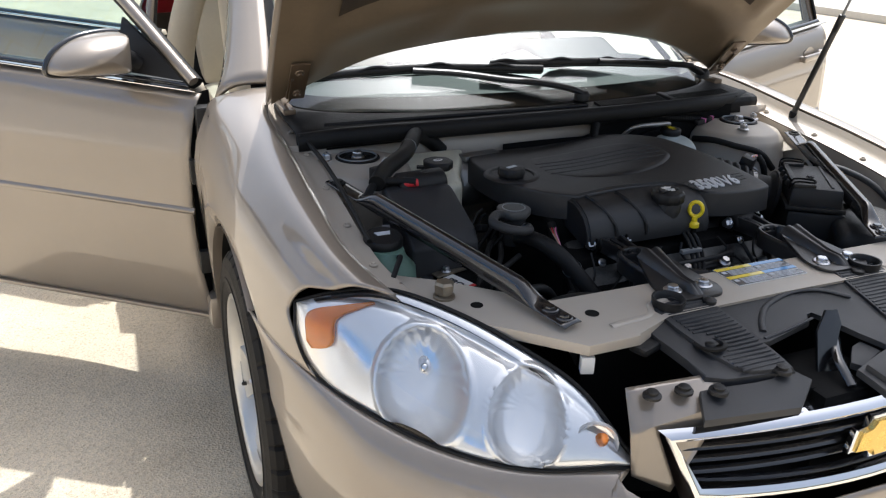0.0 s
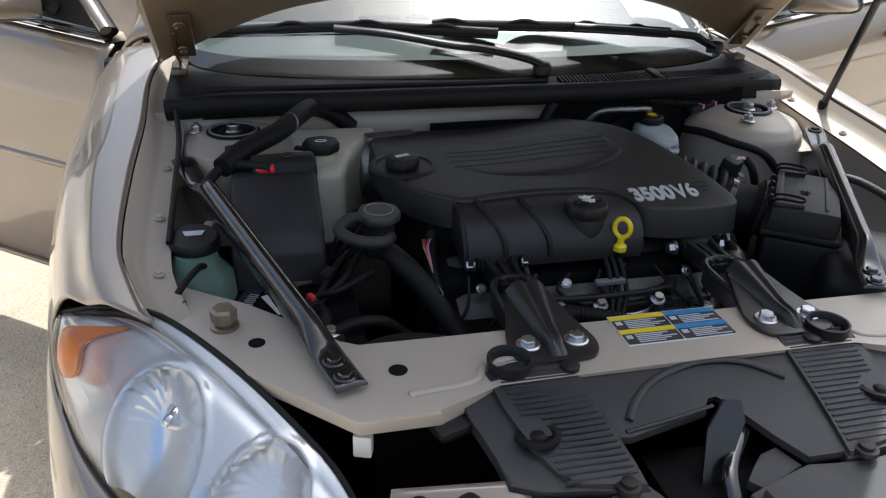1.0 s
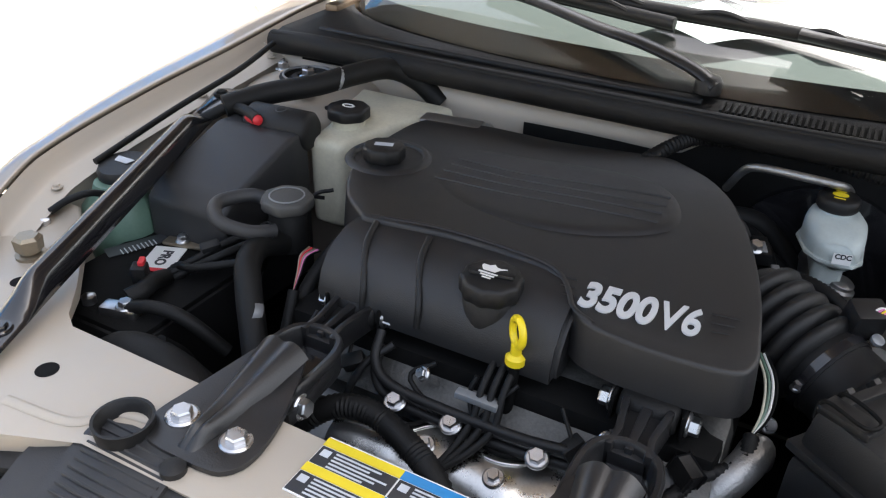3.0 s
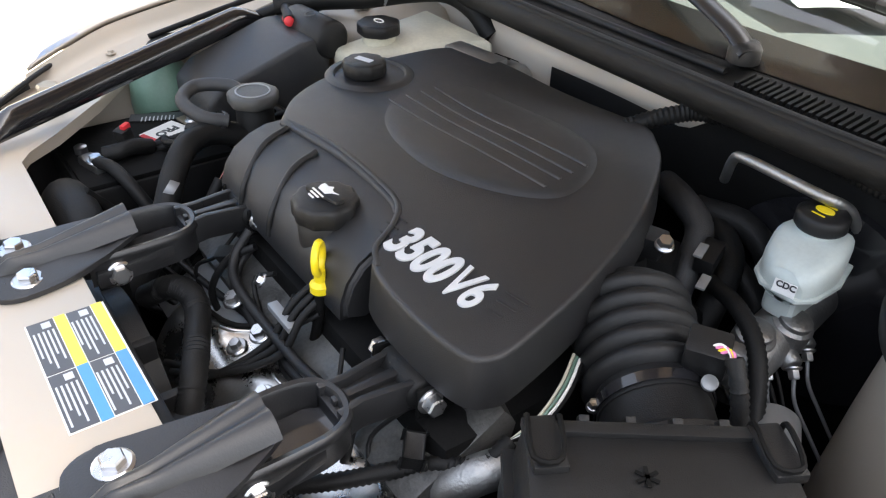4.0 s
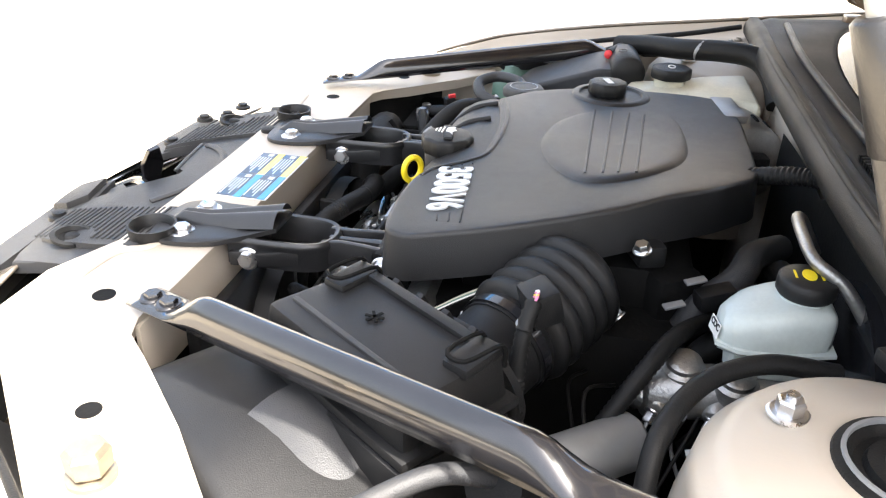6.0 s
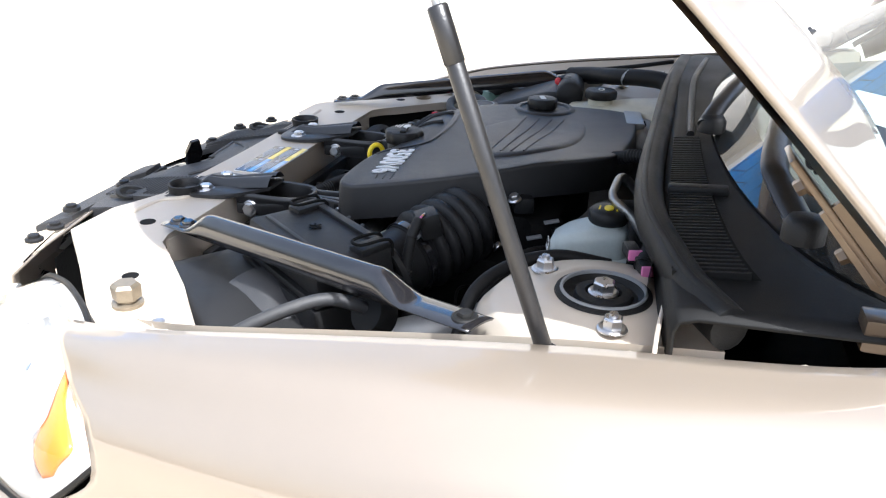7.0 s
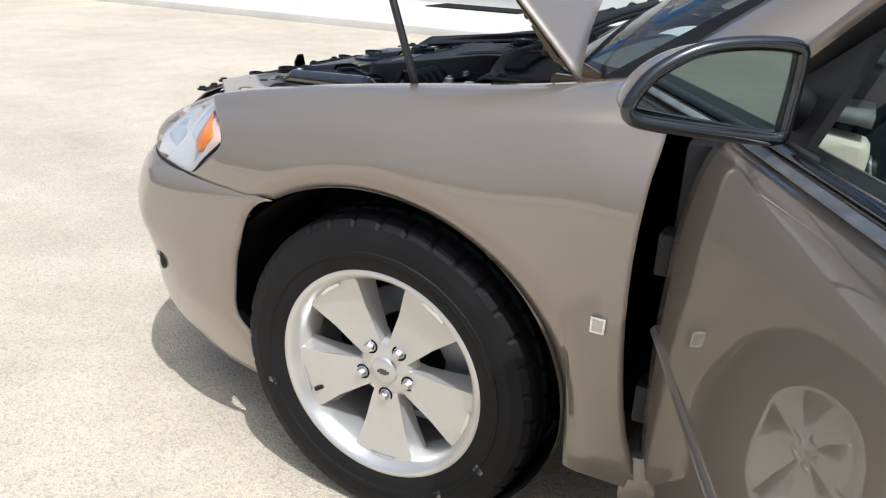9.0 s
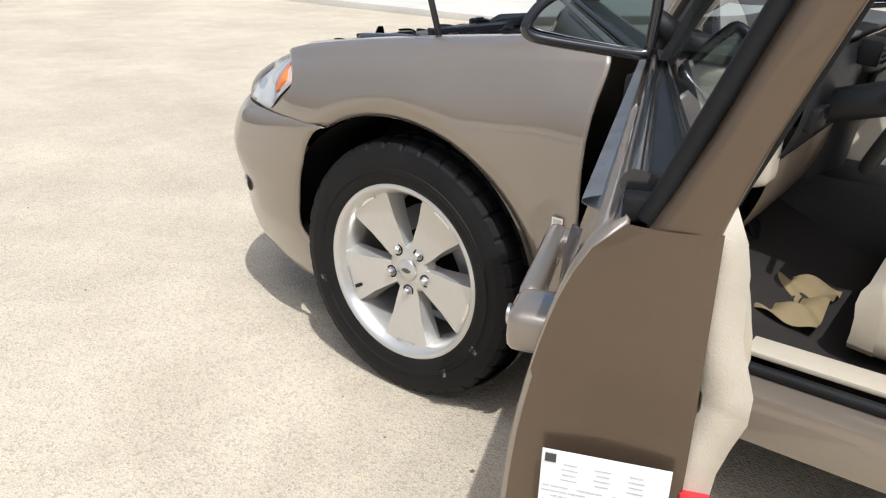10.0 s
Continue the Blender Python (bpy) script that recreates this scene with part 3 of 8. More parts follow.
SHELF = 0.25
bumper = part("bumper_cover", sheet(lambda u, v: bumper_point(2 * u - 1, v), 112, 28), PAINT, car, "gold-beige painted plastic bumper cover", smooth=50)
solid(bumper, 0.004, -1.0)
for s in (1, -1):
    at = Vector(bumper_point(s * 0.68, 0.50))
    m = look(at - Vector((s * 0.012, -0.014, 0)), at + Vector((s * 0.1, -0.12, 0))) @ pose(0, 0, 0, 180, 0, 0)
    part("fog_bezel", lathe([(0.030, -0.03), (0.036, 0.0), (0.042, 0.006), (0.047, 0.002), (0.047, -0.03)], m @ Matrix.Diagonal((1.3, 0.85, 1, 1)), 28, cap=False), PLASTIC, bumper)
    part("fog_lamp", lathe([(0.040, -0.02), (0.040, 0.0), (0.034, 0.012), (0.02, 0.020), (0.003, 0.022)], m @ Matrix.Diagonal((1.25, 0.8, 1, 1)), 28), CHROME, bumper, "small oval fog lamp")

# grille, with its corner pieces
grille = empty_part("grille", car, pose(MID, 0, 0))


def grille_y(x):
    return -0.955 + 0.055 * (x / 0.36) ** 2


def ring_line(w, z0, z1, back):
    """Rounded outline of the grille opening."""
    pts = []
    for x in np.linspace(-w, w, 17):
        pts.append((x, grille_y(x) + back, z1 - 0.012 * (x / w) ** 2))
    wl = w - 0.035
    for x in np.linspace(wl, -wl, 17):
        pts.append((x, grille_y(x) - 0.02 + back, z0 + 0.012 * (x / w) ** 2))
    return pts


def band(outer, inner, z_push):
    bm = bmesh.new()
    k = len(outer)
    rows = [[bm.verts.new(Vector(p).lerp(Vector(q), f) + Vector((0, -0.011 * math.sin(math.pi * f), 0))) for p, q in zip(outer, inner)] for f in (0, 0.12, 0.28, 0.5, 0.72, 0.88, 1)]
    rows.append([bm.verts.new(Vector(p) + Vector((0, z_push, 0))) for p in inner])
    for a, b in zip(rows, rows[1:]):
        for i in range(k):
            j = (i + 1) % k
            bm.faces.new((a[i], a[j], b[j], b[i]))
    return bm


part("grille_frame", band(ring_line(0.392, 0.578, 0.715, 0), ring_line(0.367, 0.602, 0.696, -0.006), 0.05), CHROME, grille, "bright chrome grille surround", smooth=40)
for z in (0.618, 0.640, 0.662, 0.684):
    part("grille_bar", sheet(lambda u, v, z=z: ((u - 0.5) * 0.73, grille_y((u - 0.5) * 0.73) + 0.012 - 0.01 * math.sin(v * math.pi), z + 0.012 * (v - 0.5)), 24, 6), GLOSS, grille)
# sheet behind the bars with the opening's shade in its colour
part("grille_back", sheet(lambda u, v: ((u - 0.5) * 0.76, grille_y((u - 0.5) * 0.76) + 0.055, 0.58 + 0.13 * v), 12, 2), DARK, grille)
BOW = [(-0.075, -0.016), (-0.036, -0.016), (-0.036, -0.030), (0.042, -0.030), (0.050, -0.016), (0.075, -0.016), (0.086, 0.016), (0.042, 0.016), (0.042, 0.030), (-0.036, 0.030), (-0.044, 0.016), (-0.064, 0.016)]
part("emblem_frame", slab([(x * 1.12, y * 1.22) for x, y in BOW], 0, 0.012, 0.003, matrix=pose(0, -0.958, 0.650, 84, 0, 0)), CHROME, grille)
part("emblem", slab(BOW, 0.012, 0.018, 0.002, matrix=pose(0, -0.958, 0.650, 84, 0, 0)), GOLD, grille, "gold cross-shaped emblem")

for s in (1, -1):
    def corner(u, v, s=s):
        top = Vector((0.262 + 0.150 * u, -0.852 + 0.022 * u, 0.750 - 0.006 * u))
        mid = Vector((0.275 + 0.155 * u, -0.900 + 0.022 * u, 0.728 - 0.030 * u))
        low = Vector((0.370 + 0.058 * u, -0.912 + 0.022 * u, 0.600 + 0.030 * u))
        p = top.lerp(mid, min(1, v * 2.5)) if v < 0.4 else mid.lerp(low, (v - 0.4) / 0.6)
        return (s * p.x + MID, p.y, p.z)
    c = part("bumper_corner", sheet(corner, 8, 20), PAINT, bumper, smooth=40)
    solid(c, 0.004)
    for x, y in ((0.335, -0.868), (0.388, -0.862)):
        part("push_clip", lathe([(0.014, 0), (0.014, 0.004), (0.009, 0.006), (0.009, 0.010), (0.004, 0.011)], pose(s * x + MID, y, 0.742), 20), PLASTIC, bumper)

# ---- headlamps ----
UP = [(0.823, -0.402, 0.754), (0.760, -0.462, 0.790), (0.682, -0.520, 0.806), (0.60, -0.612, 0.792), (0.53, -0.70, 0.762), (0.47, -0.785, 0.722), (0.425, -0.885, 0.640)]
LOW = [(0.823, -0.402, 0.754), (0.833, -0.455, 0.705), (0.815, -0.515, 0.661), (0.775, -0.61, 0.655), (0.695, -0.735, 0.646), (0.585, -0.835, 0.643), (0.425, -0.885, 0.640)]
UPL, LOWL = smooth_line(UP, 8), smooth_line(LOW, 8)


def lamp_skin(u, v, s, bulge, back, shrink=0.0):
    k = u * (len(UPL) - 1)
    i = min(int(k), len(UPL) - 2)
    a, b = UPL[i].lerp(UPL[i + 1], k - i), LOWL[i].lerp(LOWL[i + 1], k - i)
    mid = a.lerp(b, 0.5)
    a, b = mid + (a - mid) * (1 - shrink), mid + (b - mid) * (1 - shrink)
    p = a.lerp(b, v)
    out = Vector((0.5, -0.8, 0.3)).normalized()
    p = p + out * (bulge * max(0, math.sin(math.pi * v)) ** 0.8 * max(0, math.sin(math.pi * u)) ** 0.5) - Vector((0.5, -0.75, 0.1)) * back
    return (s * p.x, p.y, p.z)


BOWLS = (("main_reflector", (0.672, -0.640, 0.704), 0.074, 0.044), ("inner_reflector", (0.545, -0.750, 0.690), 0.056, 0.038))


def headlamp(s):
    lamp = empty_part("headlamp", car, pose(SHIFT if s < 0 else 0, 0, 0))
    face = Vector((0.45, -0.85, 0.12)).normalized()

    def housing(u, v):
        p = Vector(lamp_skin(u, v, 1, 0.026, 0.004, 0.03))
        for _, at, r, depth in BOWLS:
            q = p - Vector(at)
            w = q.dot(face)
            side = q - face * w
            d = side.length / r
            if d < 1:
                flute = 0.0012 * math.cos(22 * math.atan2(side.z, side.x)) * d * (side.z > 0)
                p -= face * (depth * (1 - d * d) ** 0.8 + flute)
            elif d < 1.14:
                p += face * 0.004 * math.sin(math.pi * (d - 1) / 0.14)
        groove = 0.007 * math.exp(-((v - 0.13) / 0.035) ** 2) * math.sin(math.pi * u) * (u > 0.12)
        p -= face * groove
        return (s * p.x, p.y, p.z)
    part("housing", sheet(housing, 150, 76), REFLECTOR, lamp, "bright silvered inner housing with two bowls", smooth=60)
    part("lens", sheet(lambda u, v: lamp_skin(u, v, s, 0.050, 0.0), 64, 28), LENS, lamp, "clear polycarbonate lens", smooth=80).visible_shadow = False
    edge = [Vector((s * p.x, p.y, p.z)) for p in UPL] + [Vector((s * p.x, p.y, p.z)) for p in reversed(LOWL[1:-1])]
    part("lens_seal", hose([e for e in edge[::2]] + [edge[0]], 0.0038, 8, 3), RUBBER, lamp)
    out = Vector((s * face.x, face.y, face.z))
    for name, at, r, depth in BOWLS:
        c = Vector((s * at[0], at[1], at[2]))
        m, _ = frame_of(c - out * 0.030, c)
        part("bowl_bulb", lathe([(0.016, -0.012), (0.016, 0.004), (0.012, 0.010), (0.010, 0.020), (0.007, 0.027), (0.002, 0.029)], m @ pose(0, 0.012, 0), 20), CHROME, lamp, "chrome-tipped bulb")

    def marker(u, v):
        lo = float(table([(0.0, 0.275), (0.35, 0.205), (0.75, 0.255), (1.0, 0.20)], v)[0])
        hi = float(table([(0.0, 0.265), (0.25, 0.11), (0.65, 0.085), (1.0, 0.16)], v)[0])
        return lamp_skin(lo + (hi - lo) * u + (0.04 if s < 0 else 0), 0.14 + 0.70 * v, s, 0.036, 0.004)
    solid(part("side_marker", sheet(marker, 10, 16), AMBER, lamp, "orange side marker"), 0.006)
    m, _ = frame_of((s * 0.475, -0.842, 0.668), Vector((s * 0.475, -0.842, 0.668)) + out)
    part("turn_signal", lathe([(0.006, -0.012), (0.024, -0.006), (0.030, 0.006), (0.033, 0.008), (0.034, 0.0)], m, 28), REFLECTOR, lamp, smooth=60)
    for dx in (-0.008, 0.008):
        part("turn_bulb", lathe([(0.008, 0), (0.011, 0.010), (0.007, 0.018), (0.002, 0.022)], m @ pose(dx, dx * 0.8, -0.006), 14), AMBER, lamp)
    return lamp


for s in (1, -1):
    headlamp(s)

# ---- wheels ----
TYRE_R, TYRE_W = 0.338, 0.222


def tyre_mesh():
    prof = [(-0.098, 0.222), (-0.106, 0.24), (-0.111, 0.27), (-0.110, 0.295), (-0.103, 0.318), (-0.093, 0.330), (-0.078, 0.3355), (-0.052, 0.3375), (-0.047, 0.331), (-0.040, 0.331), (-0.035, 0.3380),
            (-0.012, 0.3385), (-0.007, 0.331), (0.007, 0.331), (0.012, 0.3385), (0.035, 0.3380), (0.040, 0.331), (0.047, 0.331), (0.052, 0.3375), (0.078, 0.3355), (0.093, 0.330), (0.103, 0.318), (0.110, 0.295), (0.1105, 0.272), (0.113, 0.270), (0.112, 0.262), (0.109, 0.258), (0.106, 0.24), (0.098, 0.222)]
    n = 288
    bm = bmesh.new()
    rings = []
    for k in range(n):
        a = 2 * math.pi * k / n
        ring = []
        for x, r in prof:
            cut = 0.0
            if r > 0.325 and abs(x) > 0.05 and k % 8 == 0:
                cut = 0.006
            elif 0.31 < r < 0.325 and k % 8 == 0:
                cut = 0.003
            elif r > 0.335 and abs(x) < 0.05 and (k + 4) % 8 == 0:
                cut = 0.006
            rr = r - cut
            ring.append(bm.verts.new((x, rr * math.cos(a), rr * math.sin(a))))
        rings.append(ring)
    for k in range(n):
        a, b = rings[k], rings[(k + 1) % n]
        for i in range(len(prof) - 1):
            bm.faces.new((a[i], a[i + 1], b[i + 1], b[i]))
    return bm


def wheel(at, s):
    """A wheel whose outer face looks along +x."""
    hub = part("wheel", lathe([(0.045, -0.06), (0.09, -0.06), (0.09, -0.02), (0.045, -0.012)], pose(0, 0, 0, 0, 90, 0), 32), DARK, car,
               "silver five-spoke alloy wheel", matrix=pose(*at) if s > 0 else pose(*at, 0, 0, 180))
    part("tyre", tyre_mesh(), TYRE, hub, "black road tyre with a grooved tread", smooth=14)
    turn = pose(0, 0, 0, 0, 90, 0)
    part("rim", lathe([(0.190, -0.10), (0.205, -0.09), (0.200, -0.02), (0.203, 0.05), (0.212, 0.078), (0.222, 0.094), (0.230, 0.098), (0.231, 0.101), (0.226, 0.104), (0.218, 0.102), (0.213, 0.094), (0.207, 0.086), (0.20, 0.070), (0.194, 0.02)], turn, 72, cap=False), ALLOY, hub, "bright machined rim lip")
    part("brake_disc", lathe([(0.07, -0.045), (0.148, -0.045), (0.148, -0.03), (0.07, -0.03)], turn, 40), GREYMETAL, hub)
    part("brake_caliper", box((-0.03, 0.115, 0.06), (0.06, 0.07, 0.13), (30, 0, 0), 0.012), GREYMETAL, hub)
    spoke = [(0.030, -0.026), (0.075, -0.031), (0.130, -0.048), (0.180, -0.066), (0.198, -0.072), (0.212, -0.045), (0.2165, 0.0), (0.212, 0.045), (0.198, 0.072), (0.180, 0.066), (0.130, 0.048), (0.075, 0.031), (0.030, 0.026)]
    for k in range(5):
        a = 56 + 72 * k
        m = pose(0, 0, 0, a, 0, 0) @ Matrix(((0, 0, 1, 0), (1, 0, 0, 0), (0, 1, 0, 0), (0, 0, 0, 1)))
        bm = bmesh.new()
        lo = [bm.verts.new(m @ Vector((r, w * 1.22, 0.030 + 0.04 * r))) for r, w in spoke]
        hi = [bm.verts.new(m @ Vector((r, w, 0.066 + 0.10 * max(0, r - 0.05)))) for r, w in spoke]
        top = bm.faces.new(hi)
        for i in range(len(spoke)):
            j = (i + 1) % len(spoke)
            bm.faces.new((lo[i], lo[j], hi[j], hi[i]))
        bmesh.ops.bevel(bm, geom=list(top.edges), offset=0.0035, segments=2, affect="EDGES")
        part("spoke", bm, ALLOY, hub, smooth=30)
        part("rim_recess", slab([(0.196, -0.030), (0.203, -0.026), (0.206, 0.0), (0.203, 0.026), (0.196, 0.030), (0.199, 0.0)], 0.0815, 0.084, 0.0008, matrix=m), CHROME, hub)
        y, z = 0.0575 * math.cos(radians(a)), 0.0575 * math.sin(radians(a))
        part("lug_seat", lathe([(0.0165, 0.066), (0.0165, 0.0690), (0.0125, 0.0688), (0.012, 0.060)], turn @ pose(-z, y, 0), 24, cap=False), DARK, hub)
        part("lug_nut", lathe([(0.011, 0.055), (0.011, 0.076), (0.008, 0.082), (0.003, 0.083)], turn @ pose(-z, y, 0), 6), STEEL, hub, smooth=25)
    part("hub_face", lathe([(0.002, 0.070), (0.052, 0.068), (0.062, 0.064), (0.07, 0.04)], turn, 40), ALLOY, hub)
    part("centre_cap", lathe([(0.030, 0.066), (0.0295, 0.074), (0.027, 0.0765), (0.003, 0.0772)], turn, 36), ALLOY, hub)
    part("cap_emblem", slab([(x * 0.18, y * 0.2) for x, y in BOW], 0.0772, 0.0785, matrix=Matrix(((0, 0, 1, 0), (1, 0, 0, 0), (0, 1, 0, 0), (0, 0, 0, 1)))), INK, hub)
    for a in (196, 303, 330):
        part("sidewall_scuff", sheet(lambda u, v, a=a: (0.1135 - 0.003 * v, (0.262 + 0.020 * v) * math.cos(radians(a + 4 * u * (1 - 0.5 * v))), (0.262 + 0.020 * v) * math.sin(radians(a + 4 * u * (1 - 0.5 * v)))), 4, 3), SCUFF, hub, "pale scuff on the sidewall")
    part("valve_stem", rod((0.085, -0.165, -0.09), (0.075, -0.15, -0.082), 0.005), RUBBER, hub)
    part("wheel_back", lathe([(0.0, -0.10), (0.20, -0.10)], turn, 40, cap=False), DARK, hub)
    return hub


wheel((0.768, 0, 0.335), 1)
wheel((-0.750, 0, 0.335), -1)
wheel((0.768, 2.81, 0.335), 1)
wheel((-0.768, 2.81, 0.335), -1)

# ---- hood ----
HINGE_Y, HINGE_Z, OPEN = 0.31, 0.945, -52.0
HOODW = [(-0.88, 0.36), (-0.82, 0.45), (-0.70, 0.545), (-0.56, 0.672), (-0.40, 0.715), (0.0, 0.715), (0.36, 0.70)]
hood_pose = Matrix.Translation((0, HINGE_Y, HINGE_Z)) @ pose(0, 0, 0, OPEN, 0, 0) @ Matrix.Translation((0, -HINGE_Y, -HINGE_Z))


HOOD_EDGE = np.polyfit((-0.89, -0.57, -0.40, 0.0, 0.36), (0.745, 0.800, 0.843, 0.905, 0.945), 3)
HOOD_MID = np.polyfit((-0.89, -0.6, -0.3, 0.0, 0.36), (0.775, 0.855, 0.915, 0.955, 1.0), 3)


def hood_point(u, v, drop=0.0, shrink=0.0):
    """u across (0..1), v from the front edge to the rear."""
    s = 2 * u - 1
    rear = 0.12 + 0.19 * abs(s) ** 2.2
    y = -0.89 + shrink + (rear - shrink + 0.89 - shrink) * v
    w = float(table(HOODW, y)[0]) - shrink
    edge = float(np.polyval(HOOD_EDGE, y))
    mid = float(np.polyval(HOOD_MID, y))
    crown = (1 - abs(s) ** 2.6)
    ridge = 0.007 * math.exp(-((abs(s) - 0.62) / 0.15) ** 2)
    z = edge + (mid - edge) * crown + ridge - drop
    return (s * w, y, z)


hood = part("hood", sheet(lambda u, v: hood_point(u, v), 56, 44), PAINT, car, "raised gold-beige hood", smooth=60, matrix=hood_pose)
solid(hood, 0.006)


def hood_lining(u, v):
    s, t = 2 * u - 1, v
    x, y, z = hood_point(u, v, 0.012, 0.012)
    rim = max(abs(s) ** 6, abs(2 * t - 1) ** 6)
    ribs = max(math.exp(-((abs(s) - 0.45 * (0.5 + 0.5 * t)) / 0.10) ** 2), math.exp(-((t - 0.83) / 0.07) ** 2), math.exp(-((t - 0.12) / 0.06) ** 2), math.exp(-((abs(s) - 0.88) / 0.07) ** 2))
    return (x, y, z - 0.030 * ribs * (1 - rim) + 0.0)


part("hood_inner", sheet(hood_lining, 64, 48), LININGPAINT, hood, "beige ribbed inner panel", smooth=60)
part("hood_insulation", sheet(lambda u, v: Vector(hood_point(0.5 + (u - 0.5) * 0.80, 0.17 + 0.66 * v, 0.026 + 0.008 * math.sin(math.pi * u) * math.sin(math.pi * v))), 24, 20), MATBROWN, hood, "dark brown sound insulation mat")
for s in (1, -1):
    hinge = empty_part("hood_hinge", car)
    m = Matrix(((0, 0, 1, s * 0.655), (1, 0, 0, 0), (0, 1, 0, 0), (0, 0, 0, 1)))
    # hinge parts take the darkened gold, so their shade is coloured in
    part("hinge_arm", slab([(0.19, 1.020), (0.205, 1.035), (0.25, 0.985), (0.33, 0.950), (0.325, 0.930), (0.24, 0.962)], -0.003, 0.003, matrix=m), SHADEDGOLD, hinge)
    part("hinge_base", box((s * 0.655, 0.30, 0.925), (0.03, 0.12, 0.03), bevel=0.004), SHADEDGOLD, hinge)
    part("hinge_plate", box((0, 0, 0), (0.045, 0.13, 0.006), bevel=0.002), SHADEDGOLD, hinge, matrix=hood_pose @ pose(s * 0.640, 0.19, 0.905, 4, 0, 0))
    for dy in (-0.035, 0.035):
        b = hex_bolt("hinge_bolt", hinge, (0, 0, 0), (0, 0, -1), 0.007, 0.011, SHADEDGOLD)
        b.matrix_basis = hood_pose @ pose(s * 0.640, 0.19 + dy, 0.900)

# gas prop that holds the hood
prop = empty_part("hood_prop", car)
P0, P1, P2 = Vector((0.716, -0.009, 0.885)), Vector((0.7006, -0.117, 1.167)), Vector((0.684, -0.2275, 1.455))
part("prop_cylinder", rod(P0, P1, 0.0077, n=24, bevel=0.002), STRUTBLACK, prop, "black gas strut cylinder")
part("prop_collar", rod(P1 - (P1 - P0).normalized() * 0.045, P1 + (P1 - P0).normalized() * 0.002, 0.0086, n=24, bevel=0.0015), STRUTBLACK, prop)
part("prop_rod", rod(P1, P2, 0.0036, n=16), GREYMETAL, prop)
part("prop_ball", lathe([(0.004, -0.012), (0.010, -0.008), (0.011, 0), (0.010, 0.008), (0.004, 0.012)], Matrix.Translation(P0), 18), RUBBER, prop)

# ---- engine bay sheet metal ----
bay = empty_part("engine_bay", car)
for s in (1, -1):
    def apron(u, v, s=s):
        y = -0.52 + 0.66 * u
        xc, zc = table(FENDER, y)[:2]
        return (s * (xc - 0.075 - 0.10 * v ** 2), y, zc - 0.036 - 0.20 * v)
    part("inner_apron", sheet(apron, 16, 10), BAYPAINT, bay, "beige inner fender panel")

    def tower(u, v, s=s):
        a = 2 * math.pi * u
        prof = [(0.048, 0.003), (0.060, 0.004), (0.082, -0.002), (0.112, -0.012), (0.126, -0.03), (0.132, -0.07), (0.140, -0.16), (0.15, -0.30)]
        k = v * (len(prof) - 1)
        i = min(int(k), len(prof) - 2)
        r = prof[i][0] + (prof[i + 1][0] - prof[i][0]) * (k - i)
        h = prof[i][1] + (prof[i + 1][1] - prof[i][1]) * (k - i)
        bulge = 1.0 + 0.10 * max(0, math.cos(a - math.radians(-70))) * v
        return (s * (0.552 + r * math.cos(a) * (0.9 if math.cos(a) > 0 else 1.05)), 0.024 + r * bulge * math.sin(a), 0.868 + h)
    t = part("strut_tower", sheet(tower, 48, 28, close_u=True), BAYPAINT, car, "beige pressed-steel strut tower", smooth=50)
    m = Matrix.Translation((s * 0.552, 0.024, 0.868))
    part("strut_mount", lathe([(0.052, 0.0), (0.050, 0.006), (0.044, 0.008), (0.041, 0.002), (0.032, -0.002), (0.029, 0.005), (0.019, 0.006), (0.017, 0.0), (0.010, 0.0)], m, 40), RUBBER, t, "black rubber strut mount")
    part("mount_ring", lathe([(0.0455, 0.0075), (0.0450, 0.0095), (0.0425, 0.0095), (0.0420, 0.006)], m, 40, cap=False), GREYMETAL, t)
    hex_bolt("strut_nut", t, (s * 0.552, 0.024, 0.872), (0, 0, 1), 0.012, 0.016, STEEL, 0.014)
    for x, y in ((0.620, 0.040), (0.530, 0.100), (0.508, -0.045)):
        hex_bolt("tower_stud", t, (s * x, y, 0.868), (0, 0, 1), 0.010, 0.015, STEEL, 0.014)
        part("stud_thread", rod((s * x, y, 0.878), (s * x, y, 0.886), 0.0045, n=10), STEEL, t)
    part("tower_shelf", sheet(lambda u, v, s=s: (s * (0.475 + 0.195 * u), -0.10 + 0.22 * v, 0.845 - 0.02 * (1 - u) ** 2 - 0.03 * (1 - v) ** 3), 8, 8), BAYPAINT, bay)
firewall = part("firewall", sheet(lambda u, v: (-0.70 + 1.4 * u, 0.082 + 0.012 * math.sin(3 * math.pi * u) ** 2, 0.40 + 0.495 * v), 40, 10), BAYPAINT, car, "beige painted firewall with a seam")
solid(firewall, 0.004)
part("firewall_seam", rod((-0.345, 0.078, 0.80), (-0.345, 0.078, 0.885), 0.004, n=8), BAYPAINT, firewall)
part("firewall_insulation", sheet(lambda u, v: (-0.16 + 0.72 * u, 0.066 + 0.008 * math.sin(9 * u) * math.sin(7 * v), 0.42 + (0.437 + 0.053 * min(1, max(0, (u - 0.34) / 0.10))) * v), 40, 14), DARK, firewall, "black insulation mat")
# floor, front and cross sheets carry the bay's shade in their colour
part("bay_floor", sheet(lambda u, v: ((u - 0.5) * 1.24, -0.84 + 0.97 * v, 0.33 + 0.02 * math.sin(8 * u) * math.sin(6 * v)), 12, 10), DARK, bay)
part("bay_front", sheet(lambda u, v: ((u - 0.5) * 0.80, -0.715, 0.33 + 0.44 * v), 8, 6), DARK, bay, "radiator core sheet with shade in its near-black colour")
